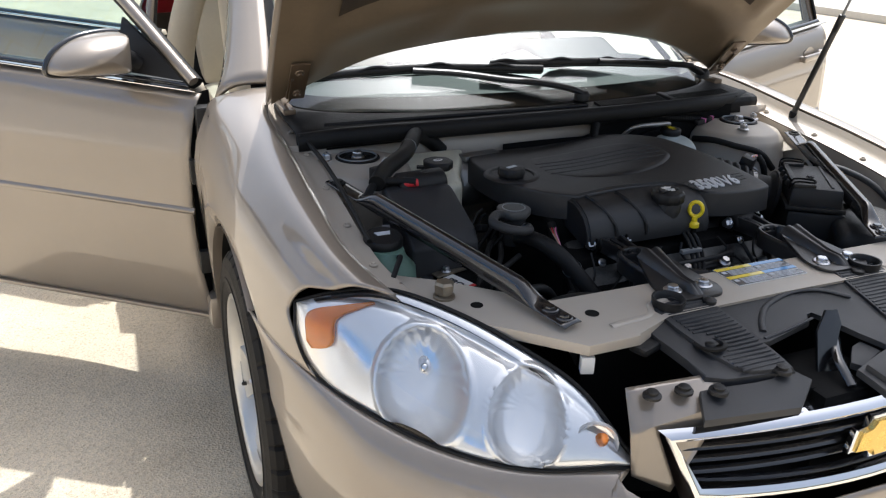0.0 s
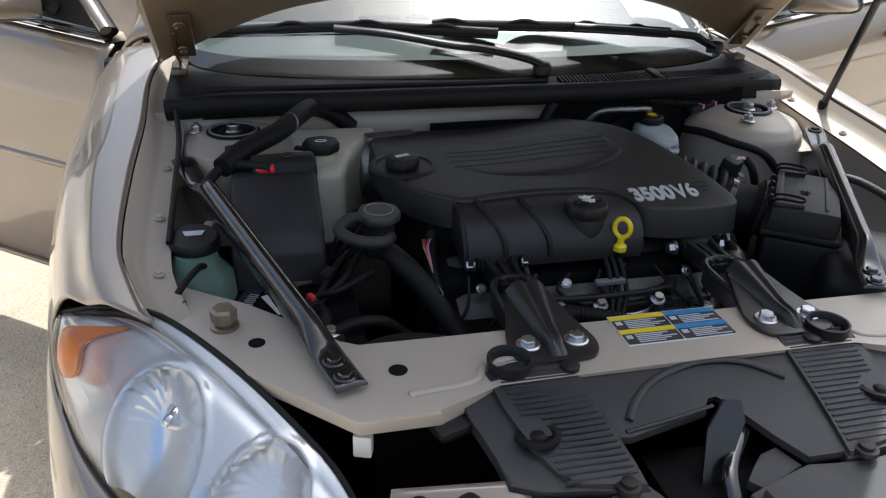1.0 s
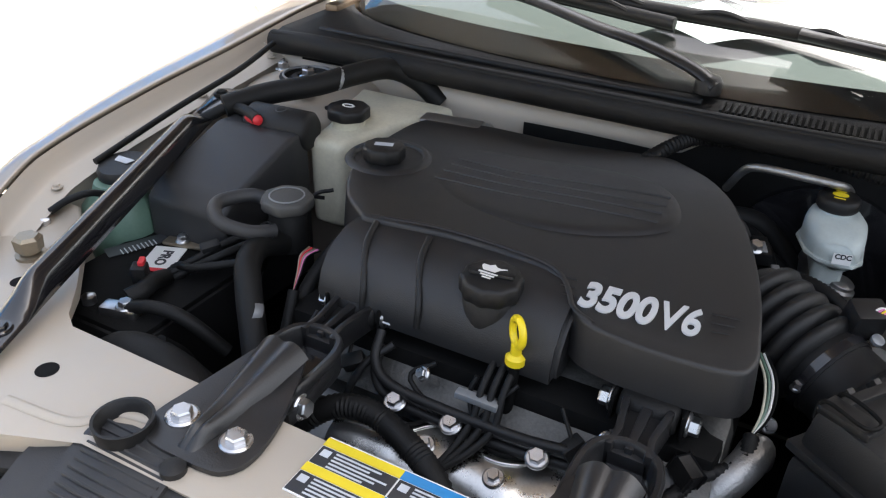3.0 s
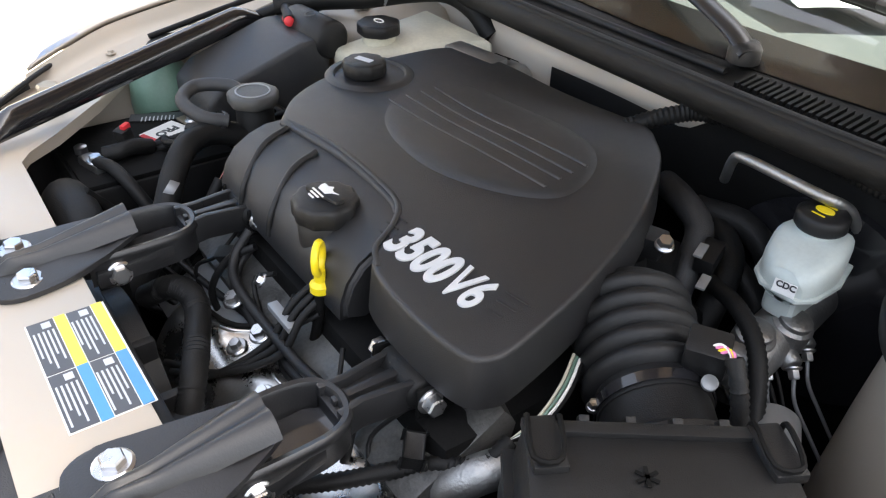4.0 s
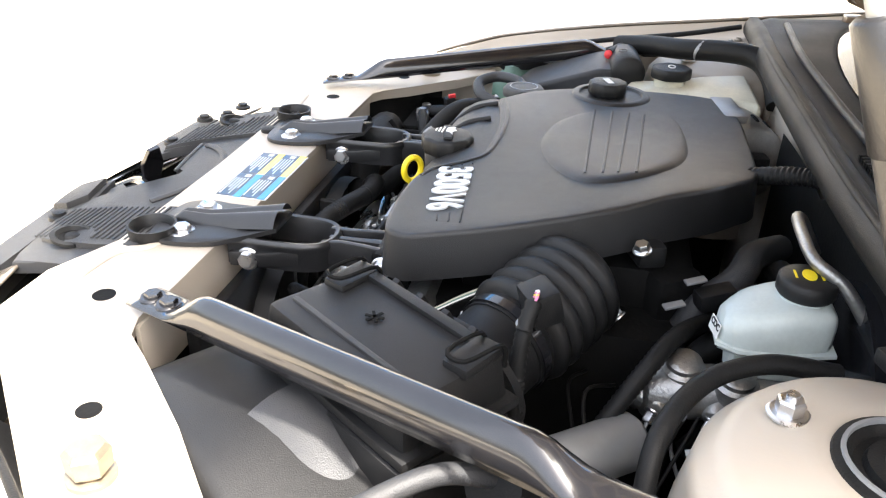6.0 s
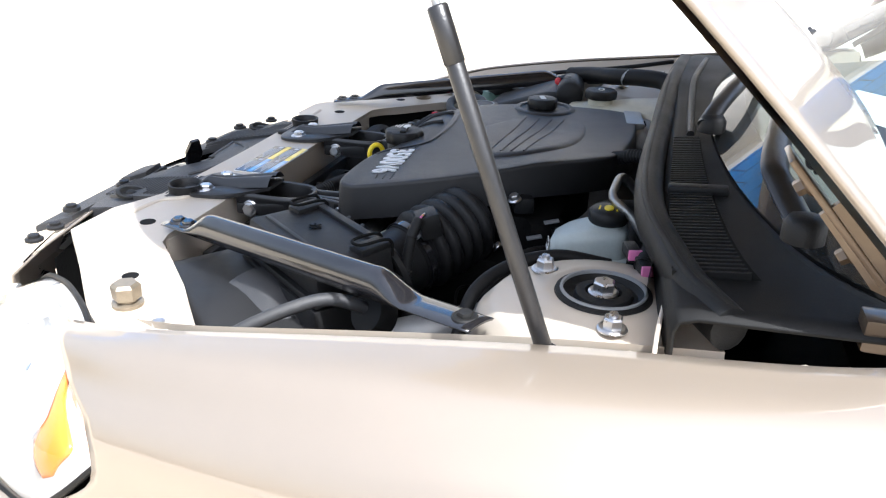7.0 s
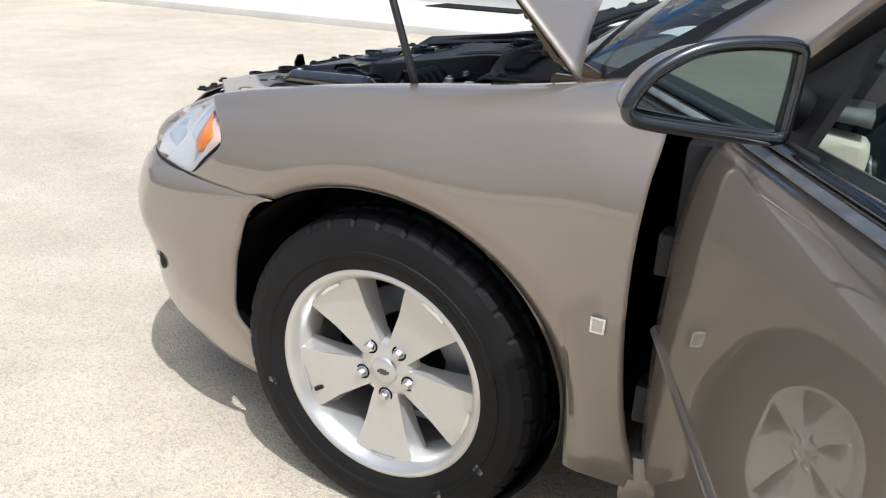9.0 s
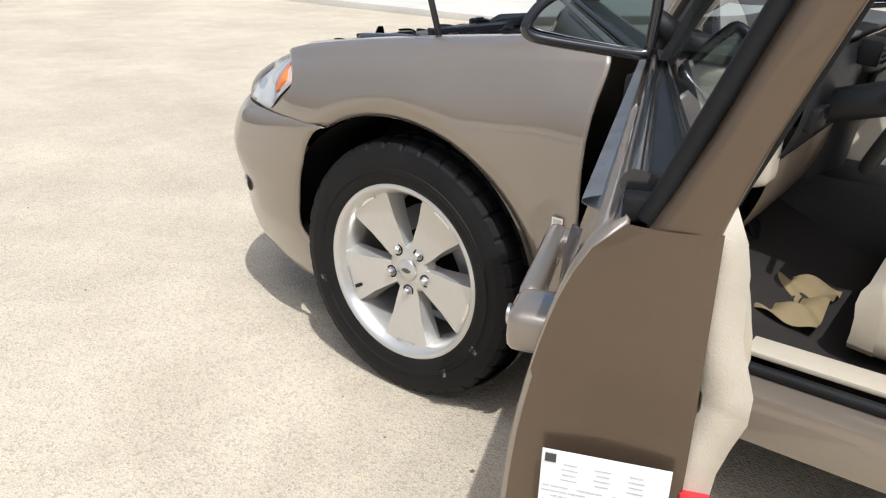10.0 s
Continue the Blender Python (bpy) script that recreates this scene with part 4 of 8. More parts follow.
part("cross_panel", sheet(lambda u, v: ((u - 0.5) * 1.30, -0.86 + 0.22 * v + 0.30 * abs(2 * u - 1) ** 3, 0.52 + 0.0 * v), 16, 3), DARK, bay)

# upper tie bar
TIE = [(0.0, -0.725), (0.25, -0.725), (0.33, -0.765), (0.425, -0.765), (0.50, -0.69), (0.650, -0.55), (0.655, -0.41), (0.63, -0.412), (0.545, -0.478), (0.465, -0.555), (0.43, -0.60), (0.405, -0.615), (0.0, -0.615)]
TIE_DRIVER = [(0.0, -0.725), (0.25, -0.725), (0.33, -0.765), (0.425, -0.765), (0.50, -0.69), (0.650, -0.55), (0.655, -0.41), (0.634, -0.415), (0.533, -0.500), (0.452, -0.578), (0.425, -0.612), (0.395, -0.622), (0.37, -0.615), (0.0, -0.615)]
tie = part("tie_bar", slab(TIE_DRIVER + [(-x, y) for x, y in reversed(TIE) if x > 1e-6], 0.767, 0.785, 0.004), BAYPAINT, car, "beige painted radiator tie bar", smooth=30)
part("tie_flange", box((0, -0.618, 0.740), (0.80, 0.006, 0.075), bevel=0.002), BAYPAINT, tie)
for s in (1, -1):
    part("tie_bead", hose([(s * 0.36, -0.725, 0.7855), (s * 0.28, -0.715, 0.7855), (s * 0.255, -0.685, 0.7855), (s * 0.215, -0.675, 0.7855)], 0.006, 10, 5, flat=0.5), BAYPAINT, tie)
    part("bump_stop", lathe([(0.019, 0.0), (0.019, 0.004), (0.012, 0.006), (0.012, 0.012)], pose(0.598 if s > 0 else -0.571, -0.535, 0.785), 20), BRONZE, tie)
    part("stop_head", lathe([(0.017, 0.010), (0.018, 0.026), (0.014, 0.030)], pose(0.598 if s > 0 else -0.571, -0.535, 0.785), 6), BRONZE, tie, "bronze-coloured hexagonal hood stop", smooth=25)
    # the bar is not pierced: near-black caps paint the dark of its holes
    for x, y, r in ((0.531, -0.582, 0.011), (0.364, -0.675, 0.012)):
        part("painted_tie_hole", lathe([(r, 0.0004), (r * 0.9, -0.004), (r * 0.2, -0.012)], pose(s * x, y, 0.7852), 24), DARK, tie)
    part("small_stud", lathe([(0.008, 0), (0.008, 0.006), (0.004, 0.008)], pose(s * 0.63, -0.47, 0.785), 12), STEEL, tie)
    brace = empty_part("diagonal_brace", car)
    A, B = Vector((s * (0.370 if s > 0 else 0.425), -0.625 if s > 0 else -0.715, 0.797)), Vector((s * 0.640, -0.085, 0.862))

    def channel(u, v, s=s, A=A, B=B):
        c = A.lerp(B, u)
        side = (B - A).cross(Vector((0, 0, 1))).normalized()
        flatness = min(1, max(0, min(u - 0.10, 0.84 - u) / 0.07))
        w = 0.0175 + 0.003 * (1 - flatness)
        a = math.pi * (v - 0.5) * 1.06
        h = 0.004 + 0.026 * flatness
        return c + side * (w * math.sin(a)) + Vector((0, 0, h * math.cos(a) - 0.002))
    solid(part("brace_bar", sheet(channel, 50, 12), GLOSS, brace, "gloss black pressed-steel brace", smooth=50), 0.003)
    for u in (0.03, 0.075, 0.965):
        c = A.lerp(B, u)
        hex_bolt("brace_bolt", brace, (c.x, c.y, c.z + 0.001), (0, 0, 1), 0.009, 0.014, GLOSS if u < 0.5 else RUBBER, 0.007)
    part("lamp_clip", box((s * 0.419, -0.753, 0.745), (0.022, 0.016, 0.030), (0, 0, s * 20), 0.003), WHITE, car, "white lamp fixing clip")
    def filler(u, v, s=s):
        k = 6 + u * (len(UPL) - 8)
        i = min(int(k), len(UPL) - 2)
        a = UPL[i].lerp(UPL[i + 1], k - i)
        b = Vector((a.x - 0.05, a.y + 0.055, a.z - 0.11))
        p = a.lerp(b, v)
        return (s * p.x, p.y, p.z - 0.006)
    part("lamp_backing", sheet(filler, 24, 4), PLASTIC, car, "black plastic panel behind the lamp")

# radiator sight shield: black moulded plastic
shield = empty_part("radiator_cover", car)
shield["label"] = "dark grey plastic radiator cover with ribbed panels"


def shield_z(y):
    return float(table([(-0.97, 0.722), (-0.90, 0.742), (-0.80, 0.765), (-0.69, 0.784)], y)[0])


def shield_bm(outline, lift, depth, bevel):
    bm = slab(outline, 0, depth, bevel)
    for v in bm.verts:
        v.co.z += shield_z(v.co.y) + lift - depth
    return bm


def dense(outline, step=0.03):
    out = []
    for (x0, y0), (x1, y1) in zip(outline, outline[1:] + outline[:1]):
        k = max(1, round(math.hypot(x1 - x0, y1 - y0) / step))
        out += [(x0 + (x1 - x0) * i / k, y0 + (y1 - y0) * i / k) for i in range(k)]
    return out


SIDE = [(0.152, -0.687), (0.235, -0.674), (0.262, -0.692), (0.303, -0.707), (0.297, -0.762), (0.281, -0.824), (0.277, -0.859), (0.246, -0.872), (0.124, -0.888), (0.132, -0.836), (0.143, -0.749)]
RIBBED = [(0.152, -0.690), (0.225, -0.690), (0.262, -0.700), (0.255, -0.760), (0.240, -0.820), (0.222, -0.858), (0.200, -0.874), (0.127, -0.886), (0.134, -0.836), (0.144, -0.749)]
for s in (1, -1):
    part("cover_side", shield_bm(dense([(s * x, y) for x, y in SIDE]), 0.0, 0.016, 0.004), SOFT, shield, smooth=30)
    part("ribbed_panel", shield_bm(dense([(s * x, y) for x, y in RIBBED]), 0.006, 0.010, 0.005), SOFT, shield, smooth=40)
    for k in range(21):
        y = -0.698 - 0.0086 * k
        x0, x1 = 0.157 - 0.128 * (-0.69 - y), 0.254 - 0.20 * (-0.69 - y) - 0.05 * max(0, -0.84 - y)
        spans = [(x0, x1)]
        if abs(y + 0.808) < 0.026:
            w = math.sqrt(0.027 ** 2 - (y + 0.808) ** 2)
            spans = [(x0, 0.228 - w), (0.228 + w, x1)] if x1 > 0.232 + w else [(x0, 0.228 - w)]
        for p, q in spans:
            if q - p > 0.01:
                part("rib", hose([(s * p, y, shield_z(y) + 0.0058), (s * q, y, shield_z(y) + 0.0058)], 0.0019, 6, 4), SOFT, shield)
    part("grommet", lathe([(0.026, 0.004), (0.026, 0.008), (0.020, 0.009), (0.017, 0.004), (0.010, 0.004), (0.008, 0.008), (0.004, 0.009)], pose(s * 0.228, -0.808, 0.764, -8, 0, 0), 30), RUBBER, shield)
    part("cone_socket", lathe([(0.020, -0.02), (0.022, 0.012), (0.026, 0.018), (0.029, 0.018), (0.027, 0.0), (0.024, -0.02)], pose(s * 0.228, -0.697, 0.783), 28, cap=False), PLASTIC, shield)
    hex_bolt("socket_bolt", shield, (s * 0.228, -0.697, 0.775), (0, 0, 1), 0.009, 0.014)
    for x, y in ((0.150, -0.884), (0.28, -0.892)):
        part("push_clip", lathe([(0.015, 0), (0.014, 0.005), (0.009, 0.006), (0.009, 0.010), (0.003, 0.011)], pose(s * x, y, shield_z(y) + 0.002), 20), PLASTIC, shield)
    part("side_tab", box((s * 0.318, -0.762, 0.760), (0.045, 0.034, 0.014), (0, 0, s * -20), 0.006), PLASTIC, shield)
MIDDLE = [(-0.152, -0.688), (0.152, -0.688), (0.146, -0.749), (0.128, -0.880), (0.078, -0.880), (0.054, -0.848), (0.026, -0.800), (0.014, -0.778), (-0.002, -0.780), (-0.010, -0.800), (-0.118, -0.822), (-0.134, -0.820), (-0.146, -0.749)]
part("cover_middle", shield_bm(dense(MIDDLE, 0.025), 0.001, 0.010, 0.003), SOFT, shield, smooth=30)
part("cover_arc", hose([(-0.112, -0.800, 0.7675), (-0.090, -0.772, 0.772), (-0.050, -0.742, 0.777), (0.017, -0.724, 0.781), (0.075, -0.732, 0.780), (0.120, -0.765, 0.774)], 0.0055, 12, 6, flat=0.5), SOFT, shield)
part("cover_fold", hose([(-0.122, -0.815, 0.764), (-0.06, -0.806, 0.766), (0.0, -0.795, 0.768)], 0.003, 8, 5, flat=0.6), SOFT, shield)
part("front_strip", shield_bm(dense([(-0.128, -0.872), (-0.105, -0.905), (-0.165, -0.945), (-0.330, -0.926), (-0.300, -0.876), (-0.170, -0.890)]), -0.004, 0.012, 0.003), SOFT, shield, smooth=30)
part("front_strip", shield_bm(dense([(-0.013, -0.908), (0.076, -0.884), (0.135, -0.893), (0.300, -0.876), (0.330, -0.926), (0.165, -0.945), (0.0, -0.962)]), -0.004, 0.012, 0.003), SOFT, shield, smooth=30)
part("latch_block", shield_bm(dense([(0.0, -0.912), (0.074, -0.893), (0.098, -0.912), (0.090, -0.940), (0.012, -0.948)]), 0.006, 0.014, 0.004), SOFT, shield, smooth=30)
part("latch_block", shield_bm(dense([(0.030, -0.858), (0.054, -0.852), (0.072, -0.880), (0.010, -0.900), (-0.004, -0.888)]), -0.010, 0.012, 0.003), SOFT, shield, smooth=30)
latch = empty_part("hood_latch", car)
# near-black block colours in the shade below the latch opening
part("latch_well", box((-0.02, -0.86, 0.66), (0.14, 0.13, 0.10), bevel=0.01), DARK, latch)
part("latch_plate", slab([(-0.035, 0), (-0.03, 0.09), (-0.012, 0.125), (0.008, 0.125), (0.014, 0.10), (0.0, 0.06), (0.012, 0.0)], 0, 0.006, 0.001, matrix=pose(-0.01, -0.875, 0.685, 65, 0, -14)), GLOSS, latch, "black steel latch plate")
part("latch_hook", hose([(-0.03, -0.92, 0.715), (-0.015, -0.87, 0.738), (0.03, -0.82, 0.745), (0.045, -0.80, 0.735)], 0.009, 10, 6, flat=0.6), GLOSS, latch)

# caution label on the tie bar
part("caution_label", box((0.022, -0.645, 0.7858), (0.160, 0.072, 0.0012), bevel=0), PAPER, tie, "printed caution label with yellow and blue bars", smooth=0)
for y in (-0.616, -0.650):
    part("label_bar", box((-0.017, y, 0.7868), (0.082, 0.010, 0.001), bevel=0), YELLOWINK, tie, smooth=0)
    part("label_bar", box((0.063, y, 0.7868), (0.078, 0.010, 0.001), bevel=0), BLUEINK, tie, smooth=0)
for x0, x1, y0, y1 in ((-0.058, 0.024, -0.6445, -0.6215), (0.024, 0.102, -0.6445, -0.6215), (-0.058, 0.024, -0.680, -0.6555), (0.024, 0.102, -0.680, -0.6555)):
    part("label_field", box(((x0 + x1) / 2, (y0 + y1) / 2, 0.7867), (x1 - x0 - 0.002, y1 - y0 - 0.001, 0.001), bevel=0), INK, tie, smooth=0)
    bm = bmesh.new()
    for k in range(5):
        y = y1 - 0.004 - 0.0042 * k
        a, b = x0 + 0.018, x1 - 0.006 - 0.01 * ((k * 7 + int(x0 * 100)) % 3)
        add_box(bm, ((a + b) / 2, y, 0.7874), (b - a, 0.0018, 0.0006))
    add_box(bm, (x0 + 0.009, y1 - 0.008, 0.7874), (0.009, 0.008, 0.0006))
    part("label_text", bm, PALEINK, tie, smooth=0)

# ---- engine cover ----
def cover_rise(x, y):
    """The lid climbs towards the back on the driver's side."""
    k = min(1, max(0, (x + 0.12) / 0.32))
    return (0.150 * min(0.27, max(0.0, y + 0.38)) - 0.012) * k * k * (3 - 2 * k)


def lift(bm):
    for v in bm.verts:
        v.co.z += cover_rise(v.co.x, v.co.y)
    return bm


OUT = [(-0.195, -0.346), (-0.250, -0.300), (-0.287, -0.235), (-0.302, -0.16), (-0.305, -0.09), (-0.298, -0.032), (-0.272, -0.004), (-0.19, 0.010), (-0.08, 0.009), (0.030, 0.000), (0.085, -0.008), (0.118, -0.030), (0.165, -0.075), (0.218, -0.160), (0.254, -0.260), (0.272, -0.350), (0.272, -0.384), (0.254, -0.404), (0.19, -0.410), (0.124, -0.405), (0.096, -0.390), (0.076, -0.358), (0.050, -0.340), (0.015, -0.332), (-0.08, -0.330)]
OUTL = [(p.x, p.y) for p in smooth_line([(x, y, 0) for x, y in OUT + OUT[:1]], 6)[:-1]]


def cover_top(outline, z0, z1, rings=10, lip=((-0.004, None), (0.0, -0.0055), (0.0007, -0.0022), (0.0024, -0.0006), (0.005, 0.0))):
    """A lid with a crisp rim; lip holds (inset, drop) steps from its foot to its top."""
    bm = bmesh.new()
    n = len(outline)
    pts = [Vector((x, y, 0)) for x, y in outline]
    inward = []
    turn = sum(pts[i].cross(pts[(i + 1) % n]).z for i in range(n))
    for i in range(n):
        d = (pts[(i + 1) % n] - pts[i - 1]).normalized()
        inward.append(Vector((-d.y, d.x, 0)) * (1 if turn > 0 else -1))
    mid = sum(pts, Vector()) / n
    loops = [[bm.verts.new((*(p + m * o).xy, z0 if dz is None else z1 + dz)) for p, m in zip(pts, inward)] for o, dz in lip]
    last = [p + m * lip[-1][0] for p, m in zip(pts, inward)]
    for k in range(1, rings):
        loops.append([bm.verts.new((*p.lerp(mid, k / rings).xy, z1)) for p in last])
    for a, b in zip(loops, loops[1:]):
        for i in range(n):
            bm.faces.new((a[i], a[(i + 1) % n], b[(i + 1) % n], b[i]))
    bm.faces.new(loops[-1])
    return bm


cover = part("engine_cover", lift(cover_top(OUTL, 0.808, 0.861, 14)), COVER, car, "charcoal moulded plastic engine cover with silver lettering", smooth=45)
LEAF = [(-0.245, -0.105), (-0.20, -0.185), (-0.13, -0.245), (-0.04, -0.265), (0.04, -0.258), (0.115, -0.228), (0.148, -0.19), (0.125, -0.13), (0.06, -0.09), (-0.06, -0.072), (-0.17, -0.075)]
LEAFL = [(p.x, p.y) for p in smooth_line([(x, y, 0) for x, y in LEAF + LEAF[:1]], 6)[:-1]]
def sink(bm):
    """The leaf's bulge dies away towards the filler cap."""
    for v in bm.verts:
        v.co.z -= 0.0065 * min(1, max(0, (0.0 - v.co.x) / 0.22))
    return lift(bm)


part("cover_leaf", sink(cover_top(LEAFL, 0.855, 0.8665, 6, ((0.0, None), (0.0, -0.006), (0.004, -0.003), (0.010, -0.0008), (0.018, 0.0)))), COVER, cover, smooth=45)
for y0, y1 in ((-0.200, -0.203), (-0.174, -0.183), (-0.150, -0.166), (-0.128, -0.146)):
    part("cover_groove", sink(hose([(-0.175, y0, 0.8664), (0.125, y1, 0.8664)], 0.0019, 6, 16, flat=0.8)), SOFT, cover)
part("cover_step_edge", lift(hose([(-0.19, -0.336, 0.8605), (-0.10, -0.321, 0.8615), (0.0, -0.322, 0.8615), (0.045, -0.330, 0.8615), (0.070, -0.352, 0.8615), (0.090, -0.384, 0.8612), (0.116, -0.397, 0.8605)], 0.003, 8, 6, flat=0.5)), COVER, cover)
PRISM = Matrix(((0, 0, 1, 0), (1, 0, 0, 0), (0, 1, 0, 0), (0, 0, 0, 1)))
step = [(-0.312, 0.790), (-0.312, 0.856), (-0.36, 0.855), (-0.382, 0.848), (-0.402, 0.836), (-0.416, 0.818), (-0.424, 0.795), (-0.424, 0.776), (-0.400, 0.776)]
bm = slab(step, -0.212, 0.092, 0, matrix=PRISM)
bmesh.ops.bevel(bm, geom=[e for e in bm.edges if abs(e.verts[0].co.x - e.verts[1].co.x) < 1e-6], offset=0.006, segments=3, affect="EDGES")
part("cover_front", bm, COVER, cover, smooth=40)
for x in (-0.148, -0.075):
    part("front_groove", hose([(x - 0.028, -0.345, 0.858), (x - 0.018, -0.382, 0.8485), (x, -0.4165, 0.818), (x + 0.002, -0.4245, 0.79)], 0.0042, 8, 6), PLASTIC, cover)
for k in range(3):
    y = -0.352 - 0.013 * k
    part("cover_line", lift(hose([(0.056 + 0.008 * k, y + 0.010, 0.8613), (0.078 + 0.003 * k, y + 0.012, 0.8613)], 0.0009, 6, 3)), PLASTIC, cover)
    part("cover_line", lift(hose([(0.218 + 0.003 * k, y + 0.024, 0.8613), (0.246 - 0.003 * k, y + 0.027, 0.8613)], 0.0009, 6, 3)), PLASTIC, cover)
for text, x, y in (("3500", 0.090, -0.377), ("V6", 0.171, -0.371)):
    at = pose(x, y, 0, 0, 0, 4)
    o = lettering("lettering", text, 0.056, SILVERTEXT, cover, Matrix(), 0.0010, "raised silver lettering " + text, stretch=0.70, shear=0.10, bold=0.036 if text == "3500" else 0.020)
    for v in o.data.vertices:
        p = at @ v.co
        v.co = (p.x, p.y, 0.8622 + cover_rise(p.x, p.y) + p.z)

# caps on the engine
dish = lathe([(0.062, 0.0), (0.058, 0.004), (0.050, 0.004), (0.046, -0.002), (0.020, -0.003)], pose(-0.262, -0.178, 0.8605, 0, 0, 0), 40)
part("filler_dish", dish, COVER, cover)


def knurled(at, r, h, n=18, tilt=(0, 0, 0)):
    bm = bmesh.new()
    m = pose(*at, *tilt)
    rings = []
    for z, f in ((0, 0.95), (h * 0.15, 1.0), (h * 0.8, 1.0), (h * 0.95, 0.95), (h, 0.86)):
        rings.append([bm.verts.new(m @ Vector((r * f * (1 + (0.035 if (k // 2) % 2 else -0.02)) * math.cos(math.pi * k / n), r * f * (1 + (0.035 if (k // 2) % 2 else -0.02)) * math.sin(math.pi * k / n), z))) for k in range(2 * n)])
    for a, b in zip(rings, rings[1:]):
        for k in range(2 * n):
            bm.faces.new((a[k], a[(k + 1) % (2 * n)], b[(k + 1) % (2 * n)], b[k]))
    bm.faces.new(rings[0])
    bm.faces.new(rings[-1])
    return bm


part("pressure_cap", knurled((-0.266, -0.184, 0.862), 0.029, 0.020), PLASTIC, cover, "black filler cap")
part("cap_mark", box((-0.266, -0.184, 0.8825), (0.026, 0.010, 0.0008), (0, 0, 20), 0.0), PALEINK, cover, smooth=0)
oil = part("oil_cap", knurled((-0.002, -0.388, 0.842), 0.034, 0.022, 20), PLASTIC, cover, "black oil filler cap with white symbol")
part("oil_neck", lathe([(0.030, -0.02), (0.031, 0.018), (0.029, 0.02)], pose(-0.002, -0.388, 0.825), 30), PLASTIC, cover)
part("oil_grip", box((-0.002, -0.388, 0.866), (0.050, 0.012, 0.006), (0, 0, 12), 0.003), PLASTIC, cover)
part("oil_symbol", slab([(-0.012, 0), (-0.008, -0.006), (0.006, -0.006), (0.009, 0.0), (0.016, 0.005), (0.009, 0.003), (0.004, 0.004), (0.0, 0.008), (-0.004, 0.004), (-0.012, 0.004)], 0, 0.0008, matrix=pose(-0.004, -0.384, 0.8690)), WHITE, cover, smooth=0)
bm = bmesh.new()
for k in range(3):
    add_box(bm, (-0.004 + 0.001 * k, -0.3945 - 0.0045 * k, 0.8693), (0.022 - 0.006 * k, 0.002, 0.0008), (0, 0, 0))
part("oil_text", bm, WHITE, cover, smooth=0)

# dipstick
dip = empty_part("dipstick", car)
loop = [(0.047 + 0.0095 * math.sin(2 * math.pi * k / 20), -0.424 - 0.009 * math.sin(2 * math.pi * k / 20), 0.829 + 0.016 * math.cos(2 * math.pi * k / 20)) for k in range(21)]
part("dipstick_ring", hose(loop, 0.0042, 10, 2), YELLOW, dip, "yellow dipstick handle")
part("dipstick_grip", lathe([(0.006, 0.0), (0.011, 0.002), (0.011, 0.010), (0.006, 0.014), (0.006, 0.026)], pose(0.047, -0.424, 0.788), 16), YELLOW, dip)
part("dipstick_tube", hose([(0.047, -0.424, 0.79), (0.047, -0.432, 0.74), (0.035, -0.45, 0.66), (0.02, -0.46, 0.58)], 0.006, 10, 5), DARK, dip)


# ---- torque struts ----
def tapered_bar(rows, z0, z1, bevel=0.003):
    """A bar along y from rows of (y, x0, x1, rise)."""
    bm = bmesh.new()
    loops = [[bm.verts.new(p) for p in ((x0, y, z0 + h), (x1, y, z0 + h), (x1, y, z1 + h), (x0, y, z1 + h))] for y, x0, x1, h in rows]
    for a, b in zip(loops, loops[1:]):
        for k in range(4):
            bm.faces.new((a[k], a[(k + 1) % 4], b[(k + 1) % 4], b[k]))
    bm.faces.new(loops[0])
    bm.faces.new(loops[-1])
    bmesh.ops.recalc_face_normals(bm, faces=bm.faces)
    if bevel:
        bmesh.ops.bevel(bm, geom=[e for e in bm.edges if len(e.link_faces) == 2 and e.calc_face_angle() > 0.7], offset=bevel, segments=2, affect="EDGES", profile=0.6)
    return bm


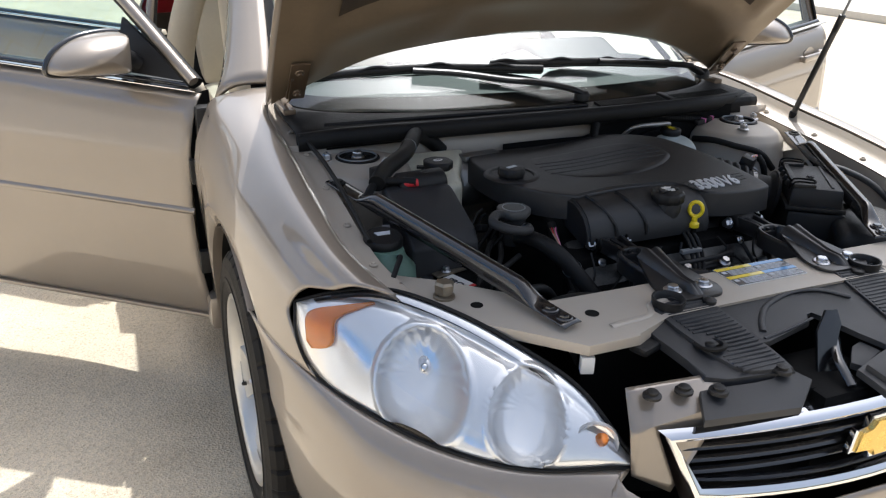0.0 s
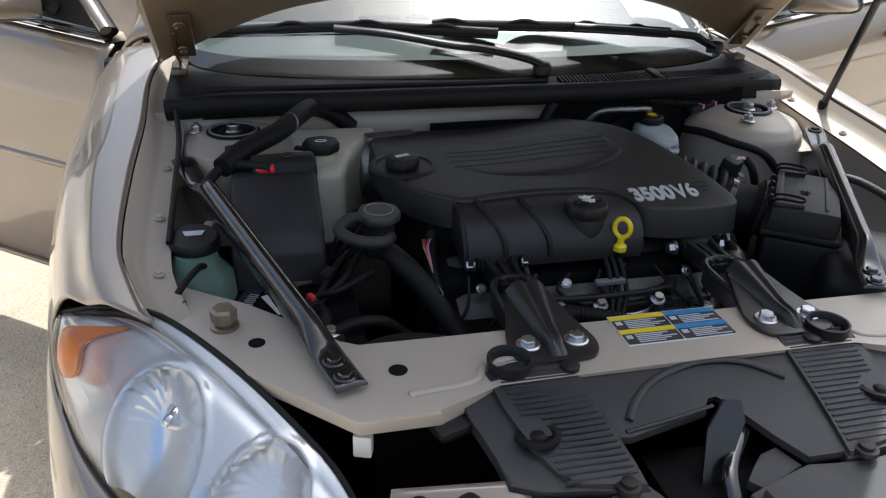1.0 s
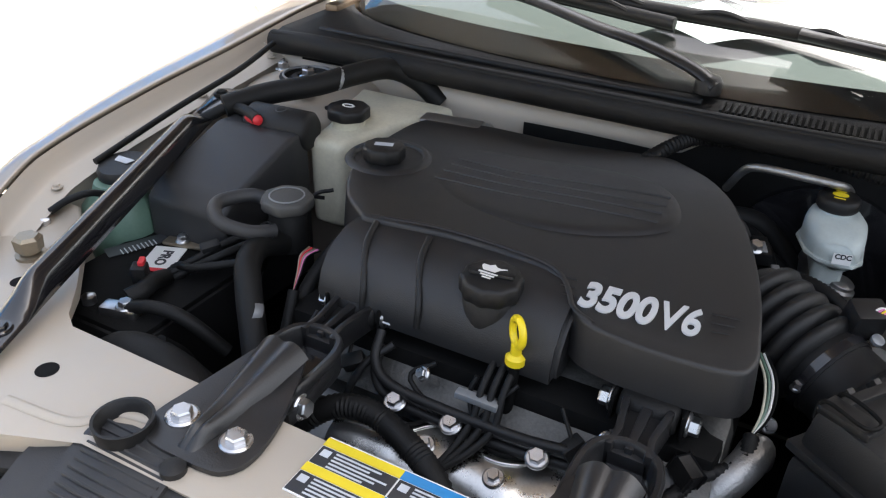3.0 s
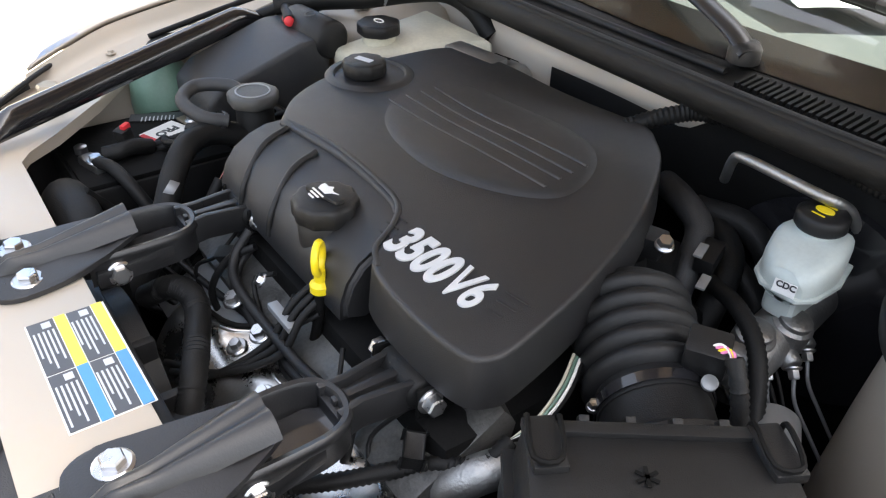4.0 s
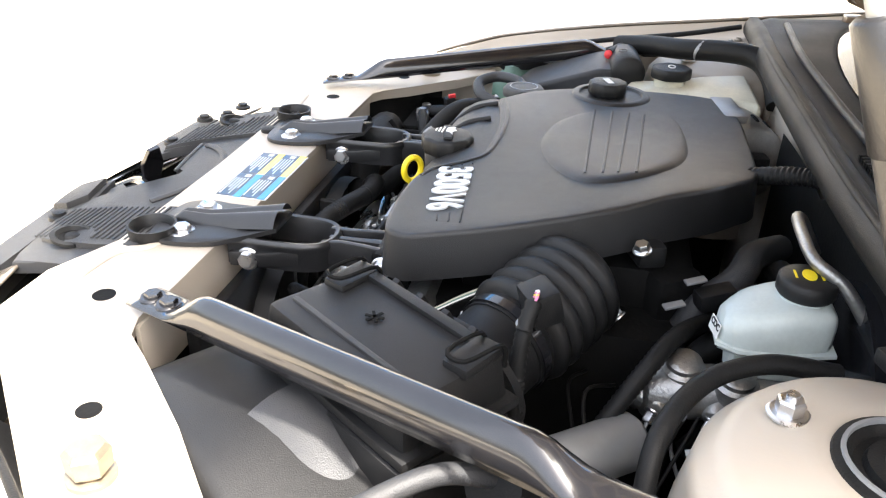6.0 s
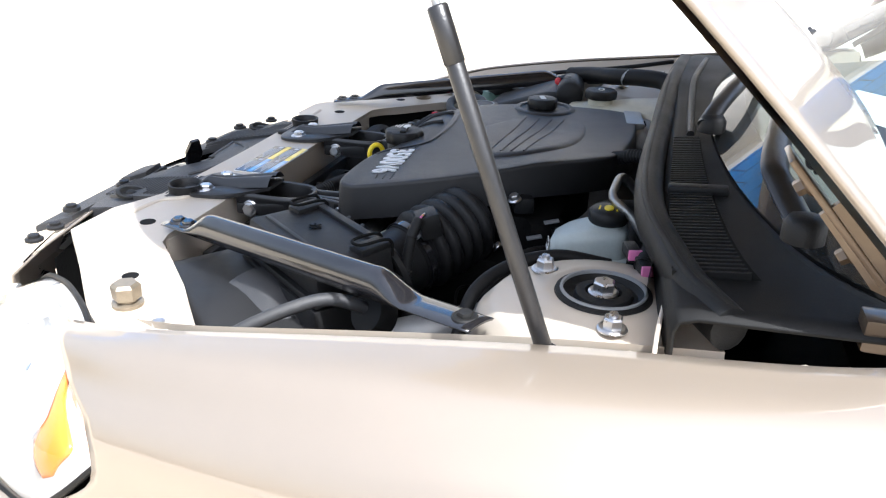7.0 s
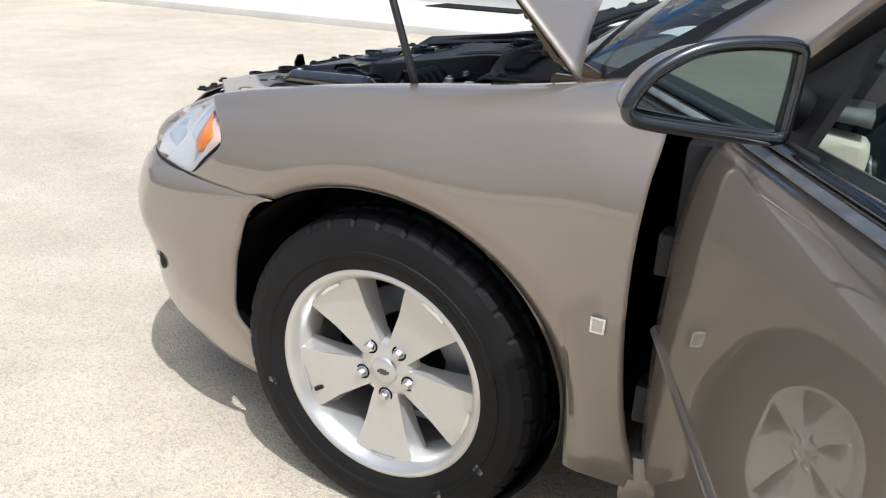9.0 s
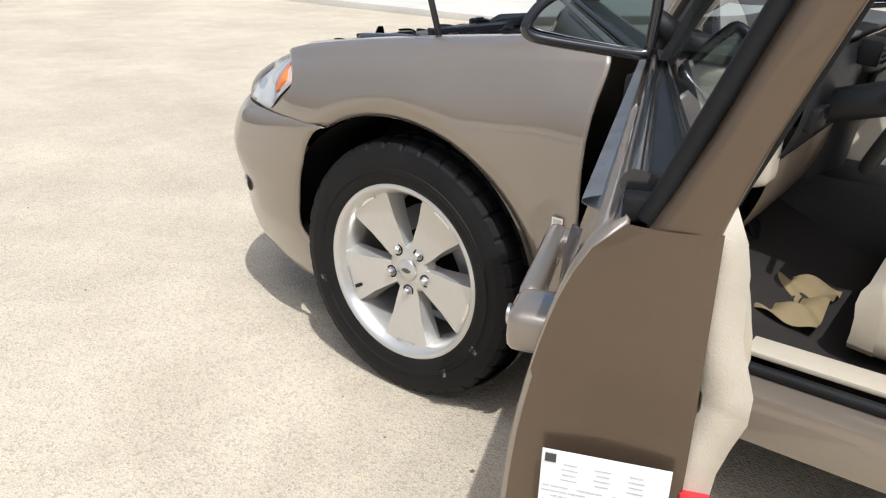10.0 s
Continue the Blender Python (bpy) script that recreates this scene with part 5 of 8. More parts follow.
def torque_strut(cx):
    t = empty_part("engine_mount_strut", car)
    half = [(0.020, -0.702), (0.044, -0.698), (0.057, -0.682), (0.059, -0.660), (0.054, -0.632), (0.045, -0.600), (0.034, -0.566), (0.025, -0.546)]
    plan = [(p.x, p.y) for p in smooth_line([(x, y, 0) for x, y in half], 3)]
    bm = slab([(cx + x, y) for x, y in plan] + [(cx - x, y) for x, y in reversed(plan)], 0.7862, 0.7918, 0.002)
    for v in bm.verts:
        v.co.z += max(0, v.co.y + 0.64) * 0.16 - 0.20 * max(0, abs(v.co.x - cx) - 0.030) * min(1, max(0, (v.co.y + 0.64) / 0.03))
    part("bracket_plate", bm, STRUTBLACK, t, "satin black steel bracket", smooth=30)

    def ridge(u, v):
        y = -0.694 + 0.146 * u
        w = 0.010 + 0.020 * u
        a = 2 * v - 1
        h = 0.0155 * (1 - abs(a) ** 3) * min(1, u * 7) * (1 - 0.30 * math.exp(-(a / 0.22) ** 2))
        return (cx + w * a, y, 0.7912 + h + max(0, y + 0.64) * 0.18)
    part("bracket_ridge", sheet(ridge, 20, 20), STRUTBLACK, t, smooth=50)
    line = [(-0.028, -0.604), (-0.031, -0.575), (-0.0315, -0.535), (-0.0295, -0.510), (-0.021, -0.493), (0.0, -0.486), (0.021, -0.493), (0.0295, -0.510), (0.0315, -0.535), (0.031, -0.575), (0.028, -0.604)]
    bm = bmesh.new()
    inner = smooth_line([(cx + x, y, 0) for x, y in line], 5)
    rings = []
    for i, p in enumerate(inner):
        d = (inner[min(i + 1, len(inner) - 1)] - inner[max(i - 1, 0)]).normalized()
        out = Vector((-d.y, d.x, 0))
        rings.append([bm.verts.new(p + out * o + Vector((0, 0, z))) for o, z in ((-0.001, 0.760), (0.0, 0.792), (0.002, 0.7955), (0.0065, 0.7965), (0.009, 0.794), (0.010, 0.789), (0.007, 0.783), (0.007, 0.760))])
    for a, b in zip(rings, rings[1:]):
        for k in range(7):
            bm.faces.new((a[k], b[k], b[k + 1], a[k + 1]))
        bm.faces.new((a[7], b[7], b[0], a[0]))
    bm.faces.new(rings[0])
    bm.faces.new(rings[-1])
    part("mount_loop", bm, STRUTBLACK, t, "black forged loop", smooth=40)
    part("loop_rubber", box((cx, -0.592, 0.777), (0.050, 0.040, 0.034), bevel=0.010), RUBBER, t)
    part("loop_floor", tapered_bar([(-0.575, cx - 0.028, cx + 0.028, 0), (-0.505, cx - 0.026, cx + 0.026, 0.004), (-0.490, cx - 0.014, cx + 0.014, 0.008)], 0.758, 0.764, 0), GLOSS, t)
    rows = [(-0.494, cx - 0.022, cx + 0.022, 0), (-0.470, cx - 0.019, cx + 0.019, 0.001), (-0.440, cx - 0.023, cx + 0.023, 0.001), (-0.412, cx - 0.027, cx + 0.027, 0)]
    part("mount_arm", tapered_bar(rows, 0.764, 0.786), STRUTBLACK, t, smooth=40)
    for side in (-1, 1):
        part("arm_rib", tapered_bar([(y, cx + side * (abs(x1 - cx) - 0.007), cx + side * (abs(x1 - cx) + 0.001), h) for y, x0, x1, h in rows], 0.764, 0.7955, 0.0025), STRUTBLACK, t, smooth=40)
    part("arm_spine", tapered_bar([(-0.490, cx - 0.004, cx + 0.004, 0), (-0.418, cx - 0.006, cx + 0.006, 0)], 0.784, 0.793, 0.002), STRUTBLACK, t, smooth=40)
    part("bushing", rod((cx - 0.030, -0.415, 0.781), (cx + 0.030, -0.415, 0.781), 0.0165, n=24, bevel=0.004), RUBBER, t)
    for side in (-1, 1):
        part("fork", tapered_bar([(-0.428, cx + side * 0.033, cx + side * 0.038, 0), (-0.385, cx + side * 0.033, cx + side * 0.038, -0.006)], 0.764, 0.797, 0.003), DARK, t)
        hex_bolt("through_bolt", t, (cx + side * 0.038, -0.415, 0.781), (side, 0, 0), 0.010, 0.013, height=0.013)
    part("side_arm", tapered_bar([(-0.600, cx + 0.030, cx + 0.043, -0.002), (-0.560, cx + 0.032, cx + 0.043, 0), (-0.515, cx + 0.030, cx + 0.038, 0.006)], 0.762, 0.781, 0.003), STRUTBLACK, t)
    hex_bolt("side_bolt", t, (cx + 0.040, -0.577, 0.771), (1, 0, 0.15), 0.010, 0.014)
    for dx in (-0.033, 0.033):
        hex_bolt("plate_bolt", t, (cx + dx, -0.661, 0.7915), (0, 0, 1), 0.0105, 0.0165)
    part("bracket_clip", lathe([(0.012, 0), (0.012, 0.006), (0.008, 0.008)], pose(cx + 0.005, -0.712, 0.785), 18), PLASTIC, t)
    return t


torque_strut(-0.158)
torque_strut(0.190)

# ---- things in the engine bay ----
block = empty_part("engine_block", car)
part("valve_cover", box((0.02, -0.39, 0.700), (0.50, 0.13, 0.10), (28, 0, 0), 0.02), CASTDARK, block, "dull cast aluminium valve cover")
part("cylinder_head", box((0.02, -0.44, 0.610), (0.52, 0.13, 0.13), (28, 0, 0), 0.015), GREYMETAL, block)
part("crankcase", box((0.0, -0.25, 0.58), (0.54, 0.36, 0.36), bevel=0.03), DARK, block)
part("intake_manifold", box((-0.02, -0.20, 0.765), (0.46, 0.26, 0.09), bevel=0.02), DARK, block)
PLATE = smooth_line([(-0.125, -0.505, 0), (-0.085, -0.500, 0), (-0.048, -0.489, 0), (-0.029, -0.463, 0), (-0.010, -0.449, 0), (0.012, -0.456, 0), (0.030, -0.468, 0), (0.057, -0.475, 0), (0.082, -0.467, 0), (0.098, -0.450, 0), (0.120, -0.446, 0), (0.165, -0.446, 0), (0.21, -0.450, 0), (0.248, -0.462, 0)], 6)


def plate_point(u, v, up=0.0):
    """A pressed plate that rolls down towards the radiator from a scalloped back edge."""
    e = PLATE[min(int(u * (len(PLATE) - 1)), len(PLATE) - 1)]
    y = e.y + (-0.575 - e.y) * v
    dome = 0.010 * math.exp(-(((e.x + 0.02) / 0.035) ** 2 + ((y + 0.525) / 0.03) ** 2)) + 0.008 * math.exp(-(((e.x - 0.09) / 0.03) ** 2 + ((y + 0.52) / 0.03) ** 2))
    return (e.x, y, 0.704 + up - 0.085 * v ** 2.2 + dome + 0.004 * math.sin(14 * e.x) * v)


plate = part("heat_shield", sheet(plate_point, len(PLATE) - 1, 14), STAMPED, block, "bright stamped metal heat shield", smooth=60)
part("shield_gasket", hose([plate_point(k / 36, 0.0, 0.003) for k in range(37)], 0.0032, 8, 2), DARK, plate, "dark gasket edge")
part("shield_bead", hose([plate_point(k / 36, 0.10, 0.0005) for k in range(37)], 0.0022, 8, 2), STAMPED, plate)
for u, v in ((0.28, 0.35), (0.57, 0.30), (0.96, 0.4)):
    hex_bolt("shield_bolt", plate, plate_point(u, v), (0, -0.3, 1), 0.007, 0.012)
for x in (-0.07, 0.0, 0.10):
    hex_bolt("head_bolt", block, (x, -0.475, 0.722), (0, -0.4, 1), 0.009, 0.013)
for k, x in enumerate((0.028, 0.040, 0.052)):
    part("plug_wire", hose([(x - 0.005, -0.40, 0.79), (x - 0.006, -0.445, 0.765), (x - 0.008, -0.475, 0.725), (x - 0.03 - 0.012 * k, -0.525, 0.69), (x - 0.07 - 0.03 * k, -0.56, 0.665)], 0.0042, 8, 6), RUBBER, block)
part("wire_comb", box((0.021, -0.457, 0.752), (0.050, 0.012, 0.008), bevel=0.002), GREYMETAL, block)
for dz in (0.0, 0.020):
    part("fuel_pipe", hose([(-0.115, -0.43, 0.775 - dz), (-0.108, -0.455, 0.75 - dz), (-0.07, -0.468, 0.735 - dz), (0.06, -0.468, 0.732 - dz), (0.13, -0.462, 0.735 - dz)], 0.006, 10, 6), PLASTIC, block)
part("front_harness", hose([(-0.16, -0.55, 0.70), (-0.125, -0.528, 0.728), (-0.094, -0.518, 0.737), (-0.059, -0.520, 0.737), (-0.009, -0.540, 0.735), (0.030, -0.560, 0.725), (0.056, -0.58, 0.69), (0.065, -0.59, 0.62)], 0.0135, 14, 6, rib=0.05, pitch=0.006), RUBBER, block)
for s, x in ((-1, -0.13), (1, 0.10)):
    part("fan_shroud", sheet(lambda u, v, x=x: (x + 0.125 * math.cos(math.pi * u), -0.60 + 0.03 * v, 0.60 + 0.12 * math.sin(math.pi * u)), 16, 2), PLASTIC, block, "black fan shroud arc")
part("fan_shroud_panel", box((0.0, -0.602, 0.60), (0.66, 0.016, 0.26), bevel=0.004), PLASTIC, block)
for x in (-0.06, 0.03, 0.11):
    part("shroud_rib", box((x, -0.585, 0.66), (0.012, 0.03, 0.12), bevel=0.003), PLASTIC, block)

# hoses and radiator neck, passenger side
neck = part("radiator_neck", lathe([(0.026, 0.0), (0.026, 0.05), (0.022, 0.055), (0.022, 0.062)], pose(-0.330, -0.322, 0.768), 26), RUBBER, car, "black coolant neck with a pressure cap")
part("neck_cap", knurled((-0.330, -0.322, 0.828), 0.034, 0.016, 14), GREYPLASTIC, neck, "worn grey pressure cap")
part("cap_marking", lathe([(0.024, 0.0), (0.024, 0.0012), (0.022, 0.0012), (0.022, 0.0)], pose(-0.330, -0.322, 0.8440), 24, cap=False), GREYMETAL, neck)
part("overflow_hose", hose([(-0.318, -0.365, 0.815), (-0.335, -0.395, 0.822), (-0.375, -0.405, 0.832), (-0.400, -0.375, 0.838), (-0.375, -0.335, 0.838), (-0.345, -0.33, 0.83)], 0.0095, 12, 6), SOFT, neck, "looped grey rubber hose")
part("hose_clip", lathe([(0.012, -0.004), (0.013, 0.0), (0.012, 0.004)], pose(-0.325, -0.372, 0.815, 60, 0, 10), 16, cap=False), STEEL, neck)
upper = part("upper_hose", hose([(-0.325, -0.345, 0.785), (-0.326, -0.385, 0.800), (-0.312, -0.425, 0.800), (-0.288, -0.455, 0.780), (-0.262, -0.482, 0.745), (-0.235, -0.512, 0.705), (-0.21, -0.56, 0.665)], 0.0165, 16, 8), RUBBER, car, "thick black radiator hose")
part("hose_clamp", lathe([(0.0180, -0.006), (0.0190, 0), (0.0180, 0.006)], pose(-0.275, -0.469, 0.763, 55, 0, -35), 20, cap=False), GREYMETAL, upper)
part("lower_hose", hose([(-0.42, -0.58, 0.70), (-0.37, -0.575, 0.735), (-0.30, -0.575, 0.735), (-0.23, -0.58, 0.70), (-0.20, -0.58, 0.64)], 0.028, 16, 8), RUBBER, car, "black radiator duct")
part("side_hose", hose([(-0.245, -0.33, 0.80), (-0.255, -0.385, 0.76), (-0.25, -0.45, 0.70), (-0.26, -0.50, 0.62)], 0.010, 12, 6), RUBBER, car)
part("bracket_web", hose([(-0.345, -0.50, 0.66), (-0.33, -0.53, 0.72), (-0.33, -0.56, 0.76)], 0.008, 8, 4), DARK, car)
wires = empty_part("sensor_wires", car)
for k, (mat_, dx) in enumerate(((RED, 0.0), (BRONZE, 0.005), (PINK, 0.009), (BRONZE, -0.004), (DARK, 0.013))):
    part("wire", hose([(-0.262 + dx, -0.362, 0.805), (-0.266 + dx * 0.6, -0.378, 0.80), (-0.262 + dx * 0.3, -0.392, 0.785), (-0.258, -0.41, 0.765)], 0.0013, 6, 5), mat_, wires)
part("wire_loom", hose([(-0.258, -0.408, 0.768), (-0.252, -0.43, 0.74), (-0.245, -0.46, 0.70), (-0.235, -0.50, 0.66)], 0.0075, 10, 5), RUBBER, wires)

# fuse and relay box
fuse = empty_part("fuse_box", car)


def wedge(rows, name, mat, parent, label="", bevel=0.008):
    """A body from rows of (y, x0, x1, z0, z1), skinned front to back."""
    bm = bmesh.new()
    loops = [[bm.verts.new(p) for p in ((x0, y, z0), (x1, y, z0), (x1, y, z1), (x0, y, z1))] for y, x0, x1, z0, z1 in rows]
    for a, b in zip(loops, loops[1:]):
        for k in range(4):
            bm.faces.new((a[k], a[(k + 1) % 4], b[(k + 1) % 4], b[k]))
    bm.faces.new(loops[0])
    bm.faces.new(loops[-1])
    bmesh.ops.recalc_face_normals(bm, faces=bm.faces)
    bmesh.ops.bevel(bm, geom=list(bm.edges), offset=bevel, segments=3, affect="EDGES", profile=0.6)
    return part(name, bm, mat, parent, label, smooth=35)


wedge([(-0.355, -0.560, -0.420, 0.62, 0.795), (-0.33, -0.562, -0.418, 0.62, 0.818), (-0.20, -0.560, -0.415, 0.62, 0.862), (-0.155, -0.555, -0.420, 0.62, 0.862)], "fuse_cover", SOFT, fuse, "dark grey sloping plastic cover")
part("terminal_cover", rod((-0.525, -0.160, 0.856), (-0.415, -0.150, 0.856), 0.030, n=28, bevel=0.006), PLASTIC, fuse, "rounded black terminal cover")
part("cover_ring", lathe([(0.009, 0.0), (0.009, 0.001), (0.007, 0.001), (0.007, 0.0)], pose(-0.462, -0.163, 0.8865, 10, 0, 0), 20, cap=False), SOFT, fuse)
part("positive_sleeve", rod((-0.515, -0.178, 0.868), (-0.485, -0.188, 0.872), 0.008, n=14, bevel=0.002), RED, fuse, "red cable sleeve")
part("positive_cable", hose([(-0.49, -0.186, 0.872), (-0.53, -0.17, 0.874), (-0.57, -0.16, 0.868), (-0.60, -0.19, 0.85)], 0.009, 12, 6), RUBBER, fuse)
part("harness_main", hose([(-0.57, -0.17, 0.872), (-0.53, -0.115, 0.884), (-0.47, -0.06, 0.895), (-0.43, 0.0, 0.905), (-0.40, 0.05, 0.905), (-0.36, 0.075, 0.885), (-0.32, 0.085, 0.85)], 0.018, 14, 7), RUBBER, fuse, "taped black wiring harness")
part("harness_tie", lathe([(0.0195, -0.003), (0.0205, 0), (0.0195, 0.003)], pose(-0.45, -0.03, 0.9, 70, 0, -38), 18, cap=False), GREYMETAL, fuse)
part("harness_clip", box((-0.548, -0.115, 0.875), (0.030, 0.03, 0.028), (0, 0, 20), 0.004), PLASTIC, fuse)

# coolant tank
tank = empty_part("coolant_tank", car)
wedge([(-0.150, -0.425, -0.365, 0.70, 0.845), (-0.075, -0.435, -0.340, 0.70, 0.850), (-0.02, -0.45, -0.31, 0.72, 0.858), (0.055, -0.47, -0.275, 0.74, 0.862)], "tank_body", CREAM, tank, "yellowed translucent coolant tank", 0.016)
part("tank_neck", lathe([(0.026, 0), (0.026, 0.022), (0.023, 0.024)], pose(-0.397, -0.080, 0.845), 24), CREAM, tank)
part("tank_cap", knurled((-0.397, -0.080, 0.862), 0.033, 0.018, 14), PLASTIC, tank, "black tank cap")
part("cap_tab", box((-0.43, -0.075, 0.866), (0.03, 0.014, 0.006), (0, 0, -20), 0.002), PLASTIC, tank)
part("cap_symbol", lathe([(0.011, 0), (0.011, 0.001), (0.008, 0.001), (0.008, 0)], pose(-0.397, -0.080, 0.8803) @ Matrix.Diagonal((1, 0.6, 1, 1)), 20, cap=False), WHITE, tank)

# washer bottle
wash = empty_part("washer_bottle", car)
part("bottle_body", lathe([(0.050, 0.0), (0.055, 0.05), (0.052, 0.09), (0.035, 0.11), (0.030, 0.125)], pose(-0.612, -0.360, 0.685), 24), GREEN, wash, "green translucent washer bottle")
part("bottle_cap", lathe([(0.036, 0), (0.038, 0.004), (0.038, 0.016), (0.034, 0.022), (0.004, 0.024)], pose(-0.614, -0.338, 0.808, 8, 0, 0), 28), PLASTIC, wash, "dark blue-black snap cap")
part("cap_symbol", slab([(-0.012, -0.006), (0.012, -0.006), (0.016, 0.006), (-0.016, 0.006)], 0.0, 0.001, matrix=pose(-0.614, -0.338, 0.8325, 8, 0, 0)), PALEINK, wash, smooth=0)
part("cap_strap", box((-0.595, -0.302, 0.825), (0.016, 0.035, 0.006), (0, 0, -15), 0.002), GREYMETAL, wash)
part("washer_hose", hose([(-0.600, -0.385, 0.80), (-0.605, -0.41, 0.812), (-0.62, -0.435, 0.808), (-0.635, -0.455, 0.795)], 0.005, 10, 5), RUBBER, wash)

# battery
batt = part("battery", box((-0.478, -0.445, 0.655), (0.20, 0.22, 0.15), bevel=0.006), PLASTIC, car, "black battery with a white and red label")
part("battery_lid", box((-0.478, -0.445, 0.732), (0.19, 0.21, 0.010), bevel=0.003), DARK, batt)
part("battery_label", box((-0.490, -0.403, 0.7385), (0.062, 0.046, 0.001), (0, 0, -68), 0), PAPER, batt, "white label with red stripe", smooth=0)
part("label_stripe", box((-0.4775, -0.4305, 0.7393), (0.008, 0.040, 0.001), (0, 0, -68), 0), RED, batt, smooth=0)
lettering("label_letters", "PRO", 0.020, INK, batt, pose(-0.503, -0.386, 0.7392, 0, 0, -68), 0.0003)
part("terminal_clamp", box((-0.438, -0.522, 0.742), (0.05, 0.022, 0.014), (0, 0, 15), 0.004), STEEL, batt)
hex_bolt("terminal_bolt", batt, (-0.430, -0.520, 0.748), (0, 0, 1), 0.009, 0.013)
part("clamp_bar", box((-0.482, -0.358, 0.742), (0.078, 0.020, 0.005), (0, 0, 14), 0.002), BRONZE, batt)
hex_bolt("bar_bolt", batt, (-0.493, -0.361, 0.745), (0, 0, 1), 0.007, 0.010)
part("battery_cable", hose([(-0.428, -0.52, 0.748), (-0.39, -0.51, 0.755), (-0.35, -0.50, 0.745), (-0.31, -0.48, 0.70)], 0.009, 10, 6), RUBBER, batt)
part("battery_connector", box((-0.454, -0.471, 0.757), (0.020, 0.020, 0.040), (8, 0, 30), 0.004), PLASTIC, batt)
part("connector_tip", box((-0.452, -0.468, 0.778), (0.008, 0.014, 0.010), (8, 0, 30), 0.002), RED, batt, "small red tab")
part("terminal_boot", hose([(-0.443, -0.505, 0.748), (-0.436, -0.486, 0.752), (-0.440, -0.466, 0.752), (-0.446, -0.440, 0.742)], 0.012, 14, 6), RUBBER, batt, "black rubber terminal boot")
part("lid_sticker", box((-0.548, -0.395, 0.7385), (0.026, 0.085, 0.001), (0, 0, -24), 0), INK, batt, "dark printed sticker", smooth=0)
bm = bmesh.new()
for k in range(9):
    add_box(bm, (-0.550 + 0.0022 * k, -0.420 + 0.0055 * k, 0.7393), (0.014 + 0.003 * (k % 2), 0.0016, 0.0006), (0, 0, -24))
part("sticker_lines", bm, PALEINK, batt, smooth=0)
part("battery_post", lathe([(0.009, 0.0), (0.009, 0.012), (0.006, 0.014)], pose(-0.490, -0.526, 0.735), 16), STEEL, batt)
part("battery_tray", box((-0.47, -0.45, 0.57), (0.24, 0.26, 0.02), bevel=0.004), DARK, batt)

# alternator and rear of the engine
alt = part("alternator", rod((-0.33, 0.01, 0.79), (-0.20, 0.03, 0.79), 0.062, n=32, bevel=0.008), ALU, car, "cast aluminium alternator with cooling slots")
for k in range(9):
    a = radians(20 + 18 * k)
    part("cooling_slot", box((-0.24, 0.022 + 0.061 * math.cos(a), 0.79 + 0.061 * math.sin(a)), (0.030, 0.008, 0.006), (math.degrees(a), 0, 8), 0.002), DARK, alt)
part("alternator_bracket", box((-0.255, 0.0, 0.855), (0.10, 0.035, 0.014), (0, 0, 8), 0.004), ALU, alt)
part("alternator_plug", box((-0.19, 0.045, 0.80), (0.03, 0.03, 0.02), (0, 0, 10), 0.004), PLASTIC, alt)

# cowl harness
part("cowl_conduit", hose([(0.055, -0.012, 0.868), (0.085, 0.03, 0.885), (0.118, 0.062, 0.892), (0.20, 0.075, 0.893), (0.30, 0.072, 0.89), (0.40, 0.07, 0.88), (0.47, 0.06, 0.87)], 0.0105, 12, 8, rib=0.08, pitch=0.006), RUBBER, car, "corrugated black conduit")
part("conduit_tag", box((0.114, 0.060, 0.904), (0.022, 0.010, 0.002), (0, 0, 10), 0.0005), PAPER, car, "small white cable tag")
part("conduit_tag", box((0.125, 0.075, 0.872), (0.020, 0.006, 0.008), (0, 0, 10), 0.0005), YELLOW, car, "small yellow cable tag")
part("conduit_sleeve", rod((0.048, -0.018, 0.866), (0.066, 0.002, 0.874), 0.007, n=14, bevel=0.002), STEEL, car)
part("vacuum_pipe", hose([(0.165, 0.05, 0.83), (0.185, 0.025, 0.872), (0.205, 0.012, 0.886), (0.255, 0.008, 0.888), (0.30, 0.010, 0.886), (0.318, 0.035, 0.872), (0.325, 0.06, 0.84)], 0.006, 10, 8), ALU, car, "bent metal pipe")
part("heater_hose", hose([(0.10, 0.03, 0.80), (0.16, -0.01, 0.815), (0.20, -0.03, 0.805), (0.22, -0.07, 0.77), (0.23, -0.10, 0.70)], 0.016, 14, 7), SOFT, car, "grey rubber heater hose")
part("heater_hose", hose([(0.13, 0.05, 0.77), (0.19, 0.02, 0.785), (0.235, -0.01, 0.775), (0.255, -0.06, 0.74), (0.26, -0.10, 0.67)], 0.016, 14, 7), RUBBER, car, "black heater hose")
part("tower_cable", hose([(0.40, 0.02, 0.835), (0.415, -0.04, 0.845), (0.445, -0.09, 0.84), (0.50, -0.125, 0.825), (0.545, -0.135, 0.78)], 0.0085, 12, 8), RUBBER, car)
conn = empty_part("wiring_connector", car)
for x, y in ((0.435, 0.045), (0.475, 0.062)):
    part("connector_body", box((x, y, 0.872), (0.036, 0.016, 0.014), (0, 0, 18), 0.003), PLASTIC, conn)
    part("connector_lock", box((x + 0.016, y + 0.005, 0.875), (0.006, 0.017, 0.012), (0, 0, 18), 0.002), PINK, conn, "pink lock tab")
for s in (-1,):
    part("fender_cable", hose([(s * 0.648, -0.36, 0.83), (s * 0.645, -0.2, 0.862), (s * 0.645, -0.05, 0.885), (s * 0.655, 0.06, 0.905)], 0.005, 8, 6), RUBBER, car)

